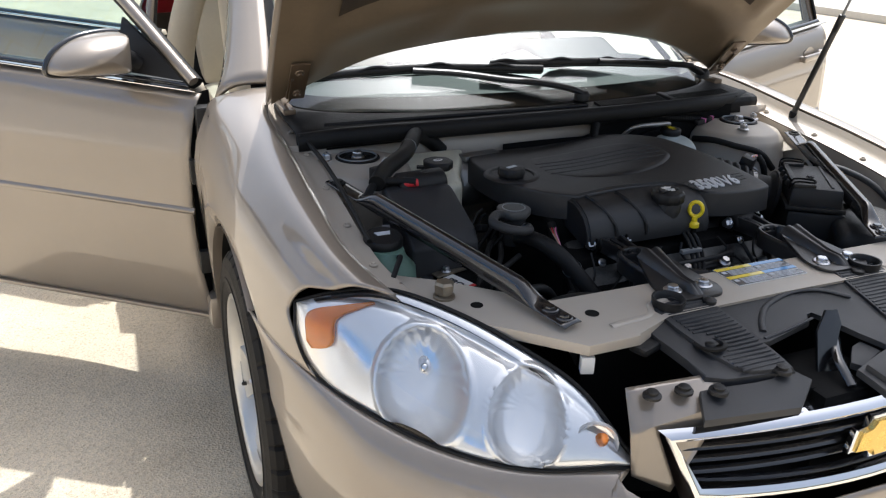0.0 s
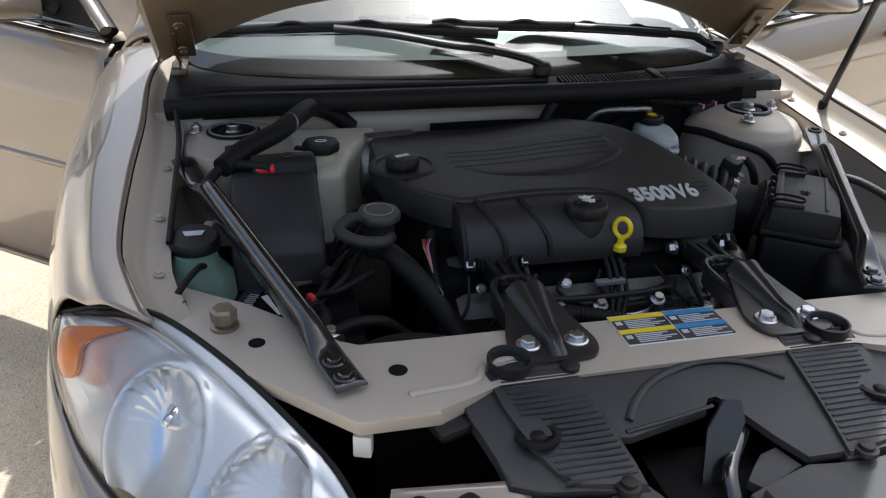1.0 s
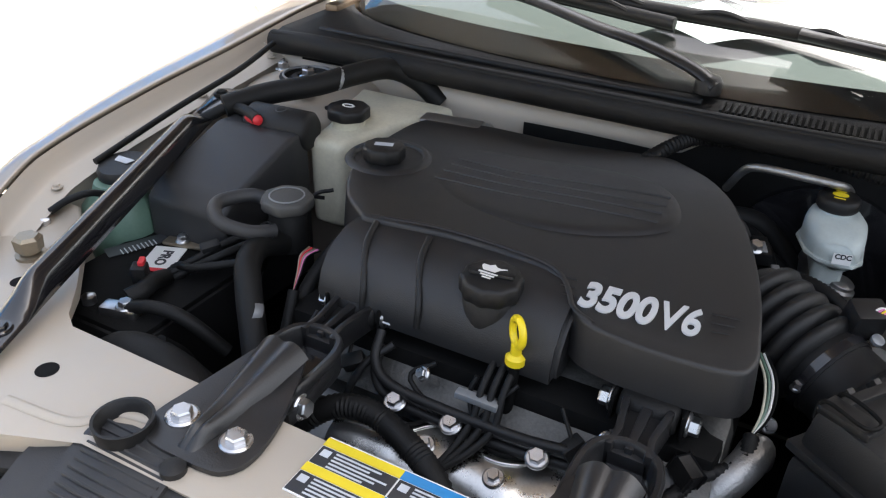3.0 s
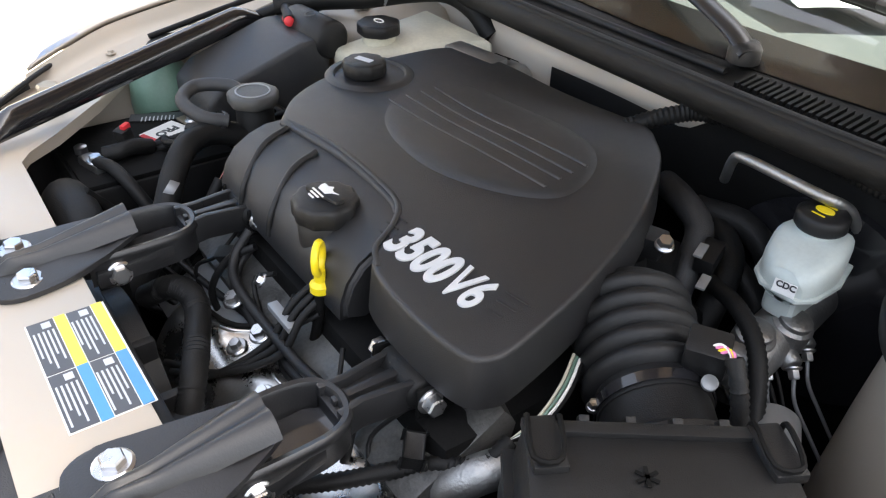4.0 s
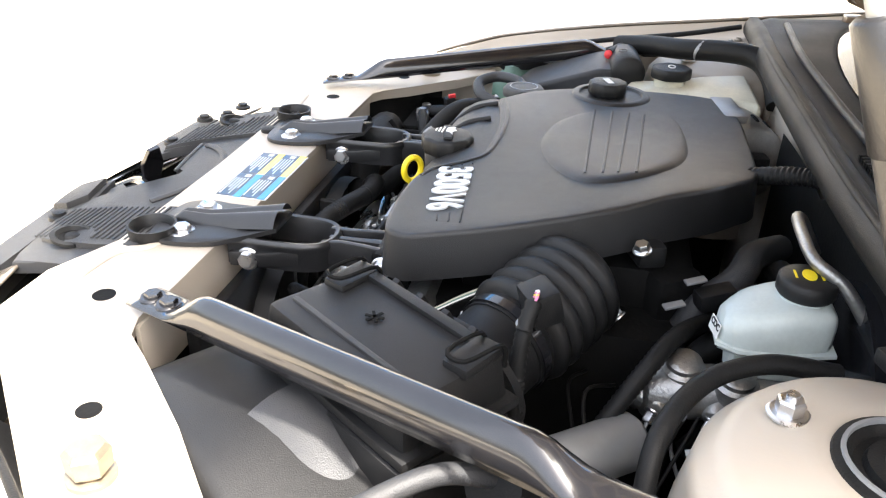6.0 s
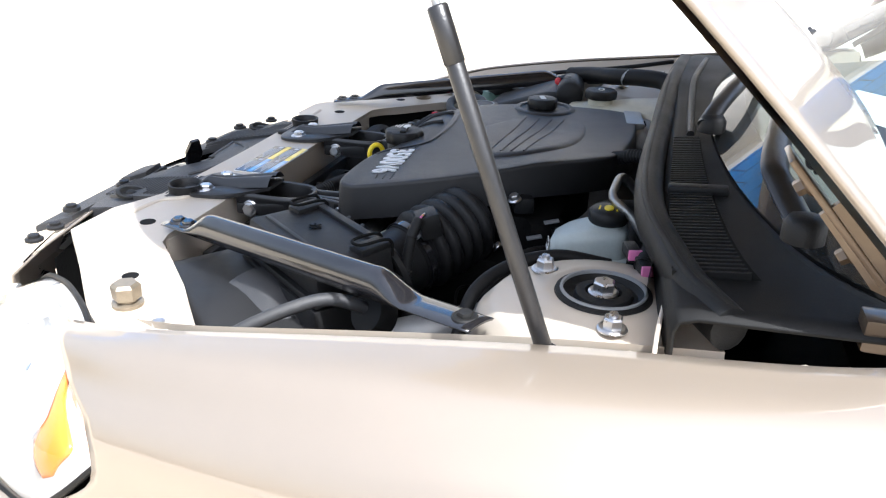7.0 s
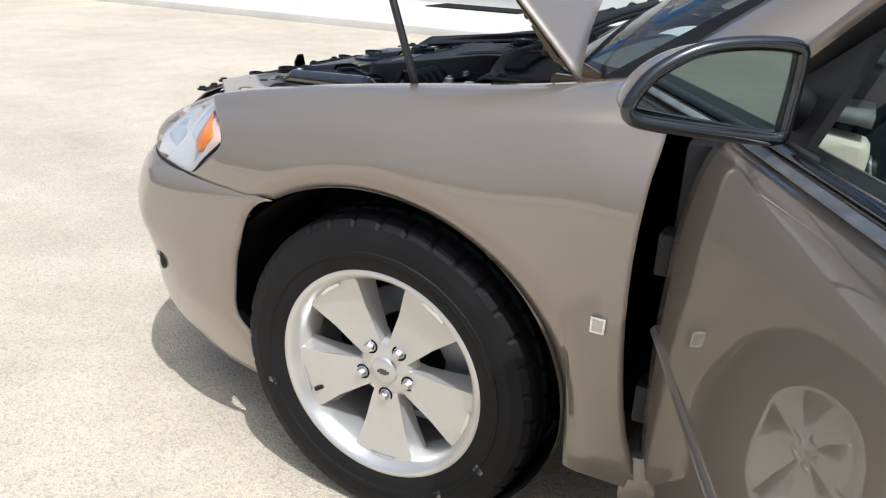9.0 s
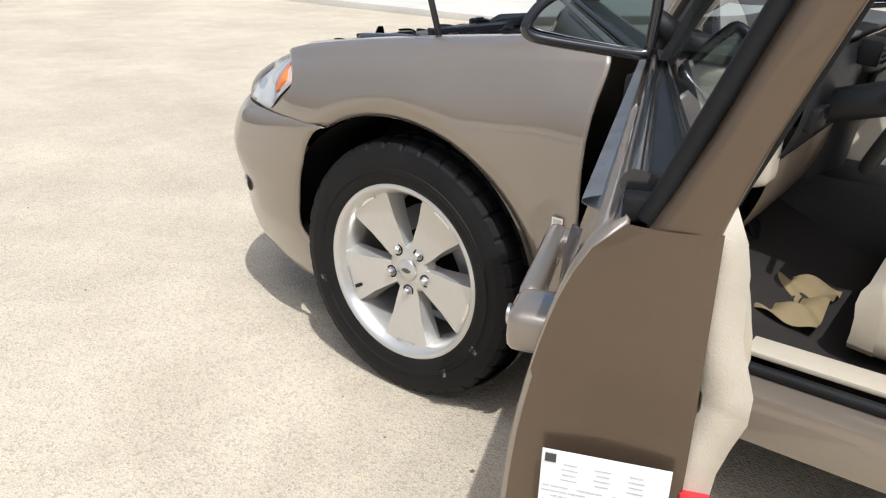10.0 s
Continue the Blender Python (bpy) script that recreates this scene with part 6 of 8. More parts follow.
# brake fluid reservoir and master cylinder
brake = empty_part("brake_reservoir", car, pose(0.0, 0.0, 0.013))
wedge([(-0.066, 0.306, 0.342, 0.790, 0.822), (-0.050, 0.288, 0.352, 0.790, 0.832), (-0.010, 0.274, 0.352, 0.790, 0.842), (0.034, 0.282, 0.338, 0.792, 0.840)], "reservoir_body", MILKY, brake, "milky white fluid reservoir", 0.013)
wedge([(-0.052, 0.302, 0.338, 0.758, 0.794), (0.022, 0.290, 0.332, 0.758, 0.796)], "reservoir_base", MILKY, brake, "", 0.010)
RIM = [(0.304, -0.068), (0.344, -0.068), (0.355, -0.050), (0.355, -0.006), (0.342, 0.037), (0.280, 0.037), (0.271, -0.008), (0.286, -0.052)]
part("reservoir_seam", slab(RIM, 0.799, 0.803, 0.0015), MILKY, brake)
part("reservoir_neck", lathe([(0.022, 0), (0.022, 0.012), (0.019, 0.014)], pose(0.309, 0.006, 0.836), 24), MILKY, brake)
part("reservoir_cap", lathe([(0.024, 0.0), (0.0262, 0.003), (0.0262, 0.015), (0.023, 0.018), (0.004, 0.0185)], pose(0.309, 0.006, 0.844), 32), PLASTIC, brake, "black cap with yellow warning mark")
part("cap_mark", lathe([(0.009, 0), (0.009, 0.0012), (0.004, 0.0014)], pose(0.309, 0.006, 0.8625) @ Matrix.Diagonal((1.1, 0.7, 1, 1)), 24), YELLOW, brake)
for y, w in ((0.017, 0.013), (-0.006, 0.014)):
    part("cap_text", box((0.309, y, 0.8627), (w, 0.002, 0.0006), bevel=0), YELLOW, brake, smooth=0)
part("reservoir_sticker", box((0.330, -0.0685, 0.810), (0.022, 0.001, 0.014), (-8, 0, 12), 0), PAPER, brake, "white sticker reading CDC", smooth=0)
lettering("sticker_letters", "CDC", 0.009, INK, brake, pose(0.3215, -0.0712, 0.8105, 82, 0, 12), 0.0002)
bm = bmesh.new()
add_box(bm, (0.3302, -0.0690, 0.8065), (0.018, 0.0006, 0.003), (-8, 0, 12))
part("sticker_bars", bm, INK, brake, smooth=0)
master = part("master_cylinder", rod((0.302, 0.10, 0.752), (0.334, -0.125, 0.742), 0.027, n=28, bevel=0.005), ALU, car, "cast grey master cylinder")
for x, y, z in ((0.327, -0.088, 0.772), (0.338, -0.040, 0.770)):
    part("port_boss", lathe([(0.021, -0.04), (0.021, 0.0), (0.017, 0.003), (0.017, 0.008), (0.013, 0.011), (0.002, 0.011)], pose(x, y, z, 0, 12, 0), 22), ALU, master)
part("end_plug", lathe([(0.018, 0.0), (0.018, 0.010), (0.013, 0.014), (0.002, 0.014)], frame_of(Vector((0.334, -0.122, 0.742)), Vector((0.340, -0.16, 0.740)))[0], 6), ALU, master)
for x, y in ((0.358, -0.112), (0.346, -0.082), (0.360, -0.058), (0.352, -0.022)):
    part("outlet_boss", rod((x - 0.03, y + 0.012, 0.748), (x, y, 0.738), 0.011, n=16, bevel=0.002), ALU, master)
    hex_bolt("line_nut", master, (x, y, 0.737), (0.6, -0.4, -0.6), 0.006, 0.009, STEEL, 0.012)
    part("brake_line", hose([(x + 0.006, y - 0.004, 0.730), (x + 0.018, y - 0.010, 0.708), (x + 0.035, y + 0.005, 0.67), (x + 0.06, y + 0.04, 0.60)], 0.0022, 8, 6), GREYMETAL, master)
part("brake_booster", lathe([(0.03, 0.0), (0.10, 0.01), (0.125, 0.03), (0.125, 0.05)], pose(0.305, 0.058, 0.735, 90, 0, 0) @ pose(0, 0, -0.045), 36), GLOSS, car, "black brake booster drum")
part("sensor_plug", box((0.235, -0.055, 0.80), (0.022, 0.040, 0.02), (10, 0, 20), 0.003), PLASTIC, car)
part("metal_clip", box((0.238, -0.078, 0.818), (0.010, 0.022, 0.003), (10, 0, 20), 0.001), GREYMETAL, car, "bright spring clip")
part("metal_clip", box((0.262, -0.098, 0.80), (0.010, 0.022, 0.003), (10, 0, 20), 0.001), GREYMETAL, car, "bright spring clip")

# intake duct, flow meter and air box
duct = empty_part("intake_duct", car)
C0, C1 = Vector((0.238, -0.192, 0.809)), Vector((0.402, -0.296, 0.766))
m, length = frame_of(C0, C1)
prof = [(0.040, 0.0), (0.044, 0.004)]
for k in range(5):
    z = 0.014 + 0.020 * k
    prof += [(0.046, z), (0.056, z + 0.004), (0.058, z + 0.010), (0.056, z + 0.015), (0.047, z + 0.019)]
prof += [(0.049, 0.118), (0.049, 0.135)]
m = m @ Matrix.Diagonal((1.03, 1.03, 1, 1))
part("bellows", lathe(prof, m, 44), PLASTIC, duct, "black ribbed intake bellows")
part("duct_clamp", lathe([(0.050, 0.122), (0.0515, 0.122), (0.0515, 0.132), (0.050, 0.132)], m, 44, cap=False), GLOSS, duct)
hex_bolt("clamp_screw", duct, m @ Vector((-0.052, 0.0, 0.127)), (m.to_3x3() @ Vector((0, 1, 0))), 0.005, 0.006)
part("flow_meter", lathe([(0.047, 0.130), (0.047, 0.165), (0.052, 0.170), (0.060, 0.176), (0.062, 0.186)], m, 44), PLASTIC, duct, "black air flow meter body")
part("meter_rib", lathe([(0.053, 0.172), (0.064, 0.178), (0.064, 0.186), (0.058, 0.188)], m, 44, cap=False), PLASTIC, duct)
part("meter_plug", box((0.360, -0.228, 0.842), (0.036, 0.030, 0.034), (15, 0, 30), 0.004), PLASTIC, duct, "black sensor plug")
for k, (mat_, dx) in enumerate(((PINK, 0.0), (YELLOW, 0.006), (PINK, 0.011), (WHITE, -0.005))):
    part("plug_wire", hose([(0.368 + dx * 0.6, -0.234, 0.855), (0.374 + dx * 0.6, -0.230, 0.860), (0.382 + dx * 0.3, -0.231, 0.859), (0.387, -0.233, 0.852)], 0.0013, 6, 5), mat_, duct)
part("meter_loom", hose([(0.386, -0.232, 0.858), (0.402, -0.238, 0.835), (0.416, -0.240, 0.79), (0.425, -0.235, 0.73), (0.43, -0.225, 0.66)], 0.0075, 12, 7, rib=0.09, pitch=0.006), RUBBER, duct)
part("meter_nut", lathe([(0.007, 0), (0.007, 0.004), (0.004, 0.005)], pose(0.376, -0.240, 0.826, 20, 20, 0), 14), GREYMETAL, duct)
throttle = part("throttle_body", box((0.190, -0.10, 0.775), (0.066, 0.06, 0.065), (0, 0, 30), 0.014), DARK, car, "dark cast throttle body")
hex_bolt("throttle_bolt", throttle, (0.232, -0.135, 0.842), (0.2, -0.2, 1), 0.008, 0.010)
part("throttle_plug", box((0.20, -0.13, 0.83), (0.05, 0.03, 0.025), (0, 0, 20), 0.005), PLASTIC, throttle)
part("crossover_pipe", hose([(0.22, -0.40, 0.68), (0.262, -0.425, 0.708), (0.288, -0.395, 0.735), (0.296, -0.355, 0.728), (0.30, -0.31, 0.68)], 0.018, 16, 7), ALU, car, "bright metal exhaust crossover")
loom = empty_part("valve_wires", car)
for k, mat_ in enumerate((CREAM, GREEN, WHITE, DARK)):
    part("wire", hose([(0.268 + 0.004 * k, -0.285, 0.800), (0.284 + 0.004 * k, -0.315, 0.790), (0.290 + 0.003 * k, -0.345, 0.772), (0.286, -0.375, 0.755)], 0.0015, 6, 5), mat_, loom)
part("loom_sleeve", hose([(0.287, -0.37, 0.757), (0.285, -0.40, 0.742), (0.25, -0.43, 0.73), (0.21, -0.50, 0.715), (0.17, -0.55, 0.70)], 0.008, 12, 6, rib=0.08), RUBBER, loom)

airbox = empty_part("air_box", car, pose(0.4315, -0.359, 0.808, 0, 0, -36.7))
part("airbox_lid", box((0, 0, 0.010), (0.115, 0.205, 0.045), bevel=0.008, taper=0.94), PLASTIC, airbox, "dark grey plastic air box lid")
part("airbox_body", box((0.005, 0, -0.12), (0.125, 0.22, 0.20), bevel=0.012), PLASTIC, airbox)
part("lid_rim", box((0, 0, -0.014), (0.128, 0.218, 0.010), bevel=0.003), PLASTIC, airbox)
part("lid_rail", box((-0.046, 0.0, 0.0335), (0.012, 0.19, 0.008), bevel=0.002), PLASTIC, airbox)
part("lid_ridge", box((0.032, 0.0, 0.033), (0.006, 0.17, 0.005), bevel=0.002), SOFT, airbox)
for y in (-0.082, 0.085):
    part("lid_latch", box((-0.030, y, 0.034), (0.050, 0.026, 0.010), (0, 0, 8), 0.003), PLASTIC, airbox, "black snap latch")
    part("latch_wire", hose([(-0.055, y - 0.012, 0.02), (-0.05, y - 0.012, 0.043), (-0.01, y - 0.010, 0.044), (-0.01, y + 0.010, 0.044), (-0.05, y + 0.012, 0.043), (-0.055, y + 0.012, 0.02)], 0.0022, 6, 4), DARK, airbox)
for k in range(4):
    part("lid_tooth", box((-0.057, -0.05 + 0.035 * k, 0.028), (0.012, 0.008, 0.012), (0, 30, 0), 0.001), PLASTIC, airbox)
bm = bmesh.new()
for a in (0, 60, 120):
    add_box(bm, (-0.004, -0.013, 0.0345), (0.018, 0.003, 0.001), (0, 0, a))
part("lid_mark", bm, DARK, airbox, smooth=0)
snorkel = empty_part("intake_snorkel", car)
snorkel.matrix_basis = pose(0.497, -0.452, 0.0, 0, 0, -38)
wedge([(-0.145, -0.055, 0.060, 0.62, 0.755), (-0.11, -0.068, 0.072, 0.62, 0.782), (0.03, -0.070, 0.075, 0.62, 0.782), (0.14, -0.065, 0.075, 0.62, 0.750)], "snorkel_body", PLASTIC, snorkel, "black moulded intake snorkel", 0.024)
part("snorkel_panel", sheet(lambda u, v: (-0.060 + 0.085 * u - 0.02 * v, 0.0 + 0.12 * v * (0.6 + 0.4 * u), 0.790 - 0.020 * u * u - 0.028 * v * v + 0.006 * math.sin(math.pi * u)), 10, 10), SOFT, snorkel, "lighter grey moulded panel")
part("snorkel_tab", box((-0.055, -0.03, 0.79), (0.014, 0.016, 0.045), (0, 0, 10), 0.003), PLASTIC, snorkel)
part("vent_hose", hose([(0.668, -0.43, 0.745), (0.640, -0.37, 0.795), (0.605, -0.315, 0.820), (0.576, -0.275, 0.825), (0.55, -0.235, 0.805)], 0.008, 14, 8), SOFT, car, "curved grey rubber hose")
part("hose_boss", lathe([(0.026, -0.015), (0.028, 0.0), (0.024, 0.012), (0.012, 0.014)], pose(0.550, -0.235, 0.800, 60, 0, 60), 24), RUBBER, car)
part("steel_canister", rod((0.470, -0.250, 0.715), (0.385, -0.125, 0.725), 0.027, n=28, bevel=0.006), GREYMETAL, car, "dull steel canister")

# ---- loose wiring and small hoses ----
part("heat_shield", sheet(lambda u, v: (-0.10 + 0.31 * u, -0.425 - 0.115 * v, 0.672 - 0.10 * v ** 2 + 0.016 * noise.noise((u * 9, v * 5, 1.7)) + 0.007 * noise.noise((u * 24, v * 12, 4.2))), 48, 24), FOIL, car, "crumpled bright metal heat shield", smooth=35)
rng = random.Random(7)
harness = empty_part("wiring_harness", car)


def run(points, r, mat=RUBBER, rib=0.0, jitter=0.008):
    pts = [Vector(p) + Vector([rng.uniform(-jitter, jitter) for _ in range(3)]) for p in points]
    return part("conduit" if r > 0.004 else "wire", hose(pts, r, 8 if r < 0.004 else 12, 5, rib=rib) if rib else hose(pts, r, 8 if r < 0.004 else 12, 5), mat, harness)


for k in range(9):
    x = -0.20 + 0.052 * k
    run([(x, -0.43, 0.762), (x + rng.uniform(-0.03, 0.03), -0.455, 0.735), (x + rng.uniform(-0.05, 0.05), -0.475, 0.69), (x + rng.uniform(-0.07, 0.07), -0.47, 0.62)], rng.choice((0.0025, 0.003, 0.0045)), rng.choice((RUBBER, DARK, PLASTIC)))
for k in range(4):
    run([(-0.24, -0.50 - 0.012 * k, 0.70 - 0.02 * k), (-0.14, -0.475, 0.68 - 0.02 * k), (0.05, -0.44, 0.685 - 0.015 * k), (0.22, -0.44, 0.69 - 0.02 * k)], 0.0045, rng.choice((RUBBER, PLASTIC)), 0.06)
for k in range(6):
    run([(0.29, -0.02 - 0.03 * k, 0.72), (0.33, -0.05 - 0.03 * k, 0.735), (0.38, -0.09 - 0.02 * k, 0.70), (0.43, -0.12 - 0.01 * k, 0.64)], rng.choice((0.002, 0.003, 0.0025)), rng.choice((RUBBER, DARK)))
run([(0.15, 0.02, 0.80), (0.22, 0.035, 0.785), (0.27, 0.03, 0.74), (0.29, 0.0, 0.68)], 0.016, RUBBER)
run([(0.19, -0.02, 0.79), (0.25, 0.0, 0.77), (0.285, -0.02, 0.72), (0.30, -0.06, 0.65)], 0.013, RUBBER)
run([(0.24, -0.06, 0.78), (0.30, -0.09, 0.79), (0.36, -0.13, 0.77), (0.40, -0.17, 0.72)], 0.009, RUBBER, 0.06)
for k in range(5):
    run([(-0.34, -0.20 - 0.03 * k, 0.80), (-0.37, -0.22 - 0.03 * k, 0.79), (-0.40, -0.26 - 0.02 * k, 0.74), (-0.42, -0.30, 0.66)], rng.choice((0.003, 0.0045)), rng.choice((RUBBER, DARK, PLASTIC)))
for k in range(3):
    run([(-0.36, -0.30 - 0.05 * k, 0.77), (-0.40, -0.36 - 0.03 * k, 0.765), (-0.44, -0.42, 0.75), (-0.47, -0.47, 0.72)], 0.0055, RUBBER, 0.06)
for x, y, z in ((-0.14, -0.452, 0.735), (0.13, -0.455, 0.735), (0.24, -0.44, 0.745), (-0.375, -0.27, 0.785), (-0.42, -0.38, 0.765)):
    part("connector", box((x, y, z), (0.026, 0.018, 0.016), (rng.uniform(-30, 30), rng.uniform(-30, 30), rng.uniform(0, 180)), 0.003), PLASTIC, harness)
for x, y, z in ((-0.19, -0.445, 0.752), (-0.05, -0.447, 0.750), (0.16, -0.445, 0.752), (0.30, -0.33, 0.745), (0.26, -0.15, 0.775), (0.33, -0.01, 0.75)):
    hex_bolt("bracket_bolt", harness, (x, y, z), (rng.uniform(-0.4, 0.4), -0.7, 0.6), 0.007, 0.009, STEEL, 0.008)

# ---- cowl, wipers, windscreen ----
def glass_base(s):
    return Vector((0.665 * s, 0.130 + 0.130 * abs(s) ** 2.2 + 0.10 * abs(s) ** 12, 0.932 + 0.003 * abs(s) ** 8))


def glass_point(u, v, grow=1.0):
    s = (2 * u - 1) * grow
    a = glass_base(s)
    b = Vector((0.560 * s, 1.010 + 0.07 * s * s, 1.405 - 0.035 * s * s))
    p = a.lerp(b, v)
    p.z += 0.035 * math.sin(math.pi * v) * (1 - 0.3 * s * s)
    return p


screen = part("windscreen", sheet(lambda u, v: glass_point(u, v), 32, 24), DUSTY, car, "dusty clear windscreen reflecting the bright sky", smooth=60)
screen.visible_shadow = False
part("screen_band", sheet(lambda u, v: glass_point(u, 0.0 + 0.055 * v) + Vector((0, 0, -0.004)), 32, 2), DARK, screen, "black printed border")
for s in (0, 1):
    part("screen_edge", sheet(lambda u, v, s=s: glass_point((0.985 + 0.02 * u) if s else (-0.005 + 0.02 * u), v) + Vector((0, 0, 0.002)), 2, 24), RUBBER, screen)


def cowl_point(u, v):
    s = 2 * u - 1
    end = glass_base(s)
    prof = [(0.062, 0.890), (0.067, 0.918), (0.078, 0.926), (0.100, 0.928), (0.100 + 0.6 * (end.y - 0.100), 0.930), (end.y, end.z - 0.002)]
    k = v * (len(prof) - 1)
    i = min(int(k), len(prof) - 2)
    y = prof[i][0] + (prof[i + 1][0] - prof[i][0]) * (k - i)
    z = prof[i][1] + (prof[i + 1][1] - prof[i][1]) * (k - i) - 0.016 * abs(s) ** 3 * (1 - v)
    return Vector((0.675 * s, y + 0.03 * abs(s) ** 4 * (1 - v), z))


cowl = part("cowl_panel", sheet(cowl_point, 48, 20), COWLBLACK, car, "black plastic cowl panel with vent slats", smooth=45)
solid(cowl, 0.004)
part("cowl_seal", hose([(-0.675, 0.085, 0.900), (-0.55, 0.076, 0.908), (-0.30, 0.062, 0.911), (0.0, 0.056, 0.913), (0.20, 0.052, 0.915), (0.35, 0.054, 0.917), (0.45, 0.064, 0.917), (0.53, 0.085, 0.914), (0.60, 0.108, 0.911), (0.66, 0.14, 0.908)], 0.018, 14, 8, flat=1.2), RUBBER, car, "thick black rubber hood seal")
part("seal_groove", hose([(-0.67, 0.078, 0.918), (-0.30, 0.056, 0.928), (0.0, 0.050, 0.930), (0.20, 0.046, 0.932), (0.35, 0.048, 0.934), (0.45, 0.058, 0.934), (0.53, 0.079, 0.931), (0.60, 0.102, 0.928), (0.655, 0.135, 0.925)], 0.005, 8, 8), RUBBER, car)
part("cowl_ledge", hose([(-0.60, 0.130, 0.924), (-0.335, 0.105, 0.930), (-0.1, 0.100, 0.930), (0.10, 0.100, 0.930)], 0.006, 8, 6), PLASTIC, cowl)
part("vent_bed", sheet(lambda u, v: cowl_point(0.595 + 0.345 * u, 0.36 + 0.38 * v) + Vector((0, 0, 0.0015)), 20, 6), DARK, cowl, "dark air intake")
for k in range(54):
    u = 0.597 + 0.341 * k / 53
    if 0.755 < u < 0.78:
        continue
    a, b = cowl_point(u, 0.38), cowl_point(u, 0.72)
    o = part("slat", box((0, 0, 0), (0.0042, (b - a).length, 0.009), bevel=0), COWLBLACK, cowl, smooth=0)
    m, _ = frame_of((a + b) / 2 + Vector((0, 0, 0.003)), b + Vector((0, 0, 0.003)))
    o.matrix_basis = m @ pose(0, 0, 0, -90, 0, 0)
part("vent_post", box((0.362, 0.110, 0.932), (0.018, 0.07, 0.012), (4, 0, 0), 0.004), PLASTIC, cowl)

WIPERS = [
    ((0.100, 0.128, 0.930), [(0.112, 0.120, 0.942), (0.071, 0.134, 0.960), (-0.010, 0.160, 0.976), (-0.097, 0.186, 0.984), (-0.22, 0.225, 1.000), (-0.33, 0.258, 1.006)], [(0.02, 0.205, 1.002), (-0.30, 0.268, 1.010), (-0.62, 0.345, 0.985)]),
    ((0.555, 0.200, 0.950), [(0.555, 0.200, 0.960), (0.50, 0.180, 0.985), (0.47, 0.175, 0.995), (0.35, 0.190, 1.004), (0.20, 0.215, 1.012)], [(0.44, 0.215, 0.995), (0.20, 0.225, 1.010), (-0.12, 0.238, 1.016)]),
]
for pivot, arm, blade in WIPERS:
    w = empty_part("wiper", car, pose(0, 0, 0.008))
    part("wiper_cap", lathe([(0.020, 0.0), (0.020, 0.016), (0.015, 0.024), (0.004, 0.026)], pose(*pivot), 20), PLASTIC, w)
    part("wiper_arm", hose(arm, 0.0145, 10, 6, flat=0.6), STRUTBLACK, w, "black wiper arm")
    part("wiper_blade", hose(blade, 0.008, 8, 8, flat=1.3), PLASTIC, w, "black wiper blade")
    part("blade_rubber", hose([Vector(b) + Vector((0, 0.006, -0.011)) for b in blade], 0.004, 6, 8), RUBBER, w)
    line = smooth_line(blade, 4)
    for k in range(1, 8, 2):
        p, q = line[k], line[min(k + 1, len(line) - 1)]
        part("blade_claw", hose([p + Vector((0, -0.004, 0.004)), (p + q) / 2 + Vector((0, -0.006, 0.012)), q + Vector((0, -0.004, 0.004))], 0.004, 6, 4), PLASTIC, w)

# ---- body shell behind the engine ----
def pillar_line(s, t):
    """The outer edge of the cabin, from the screen's foot over the roof to the boot; t from 0 to 1."""
    x, y, z = table([(0.0, 0.715, 0.42, 0.955), (0.16, 0.655, 0.80, 1.19), (0.30, 0.600, 1.10, 1.375), (0.40, 0.575, 1.35, 1.425), (0.60, 0.565, 1.95, 1.44), (0.75, 0.580, 2.45, 1.385), (0.88, 0.62, 2.85, 1.21), (1.0, 0.67, 3.20, 1.03)], t)
    return Vector((s * x, y, z))


RAIL_IN = [(0, 0.660, 0.432, 0.972), (0.05, 0.645, 0.525, 1.052), (0.16, 0.605, 0.79, 1.238), (0.30, 0.553, 1.09, 1.41), (0.40, 0.530, 1.35, 1.45), (0.60, 0.520, 1.95, 1.465), (0.75, 0.535, 2.45, 1.41), (0.88, 0.575, 2.85, 1.235), (1.0, 0.620, 3.20, 1.05)]
RAIL_OUT = [(0, 0.800, 0.494, 0.927), (0.05, 0.762, 0.585, 0.985), (0.16, 0.695, 0.84, 1.155), (0.30, 0.635, 1.13, 1.345), (0.40, 0.610, 1.37, 1.395), (0.60, 0.600, 1.95, 1.41), (0.75, 0.615, 2.45, 1.355), (0.88, 0.655, 2.87, 1.18), (1.0, 0.700, 3.22, 1.0)]
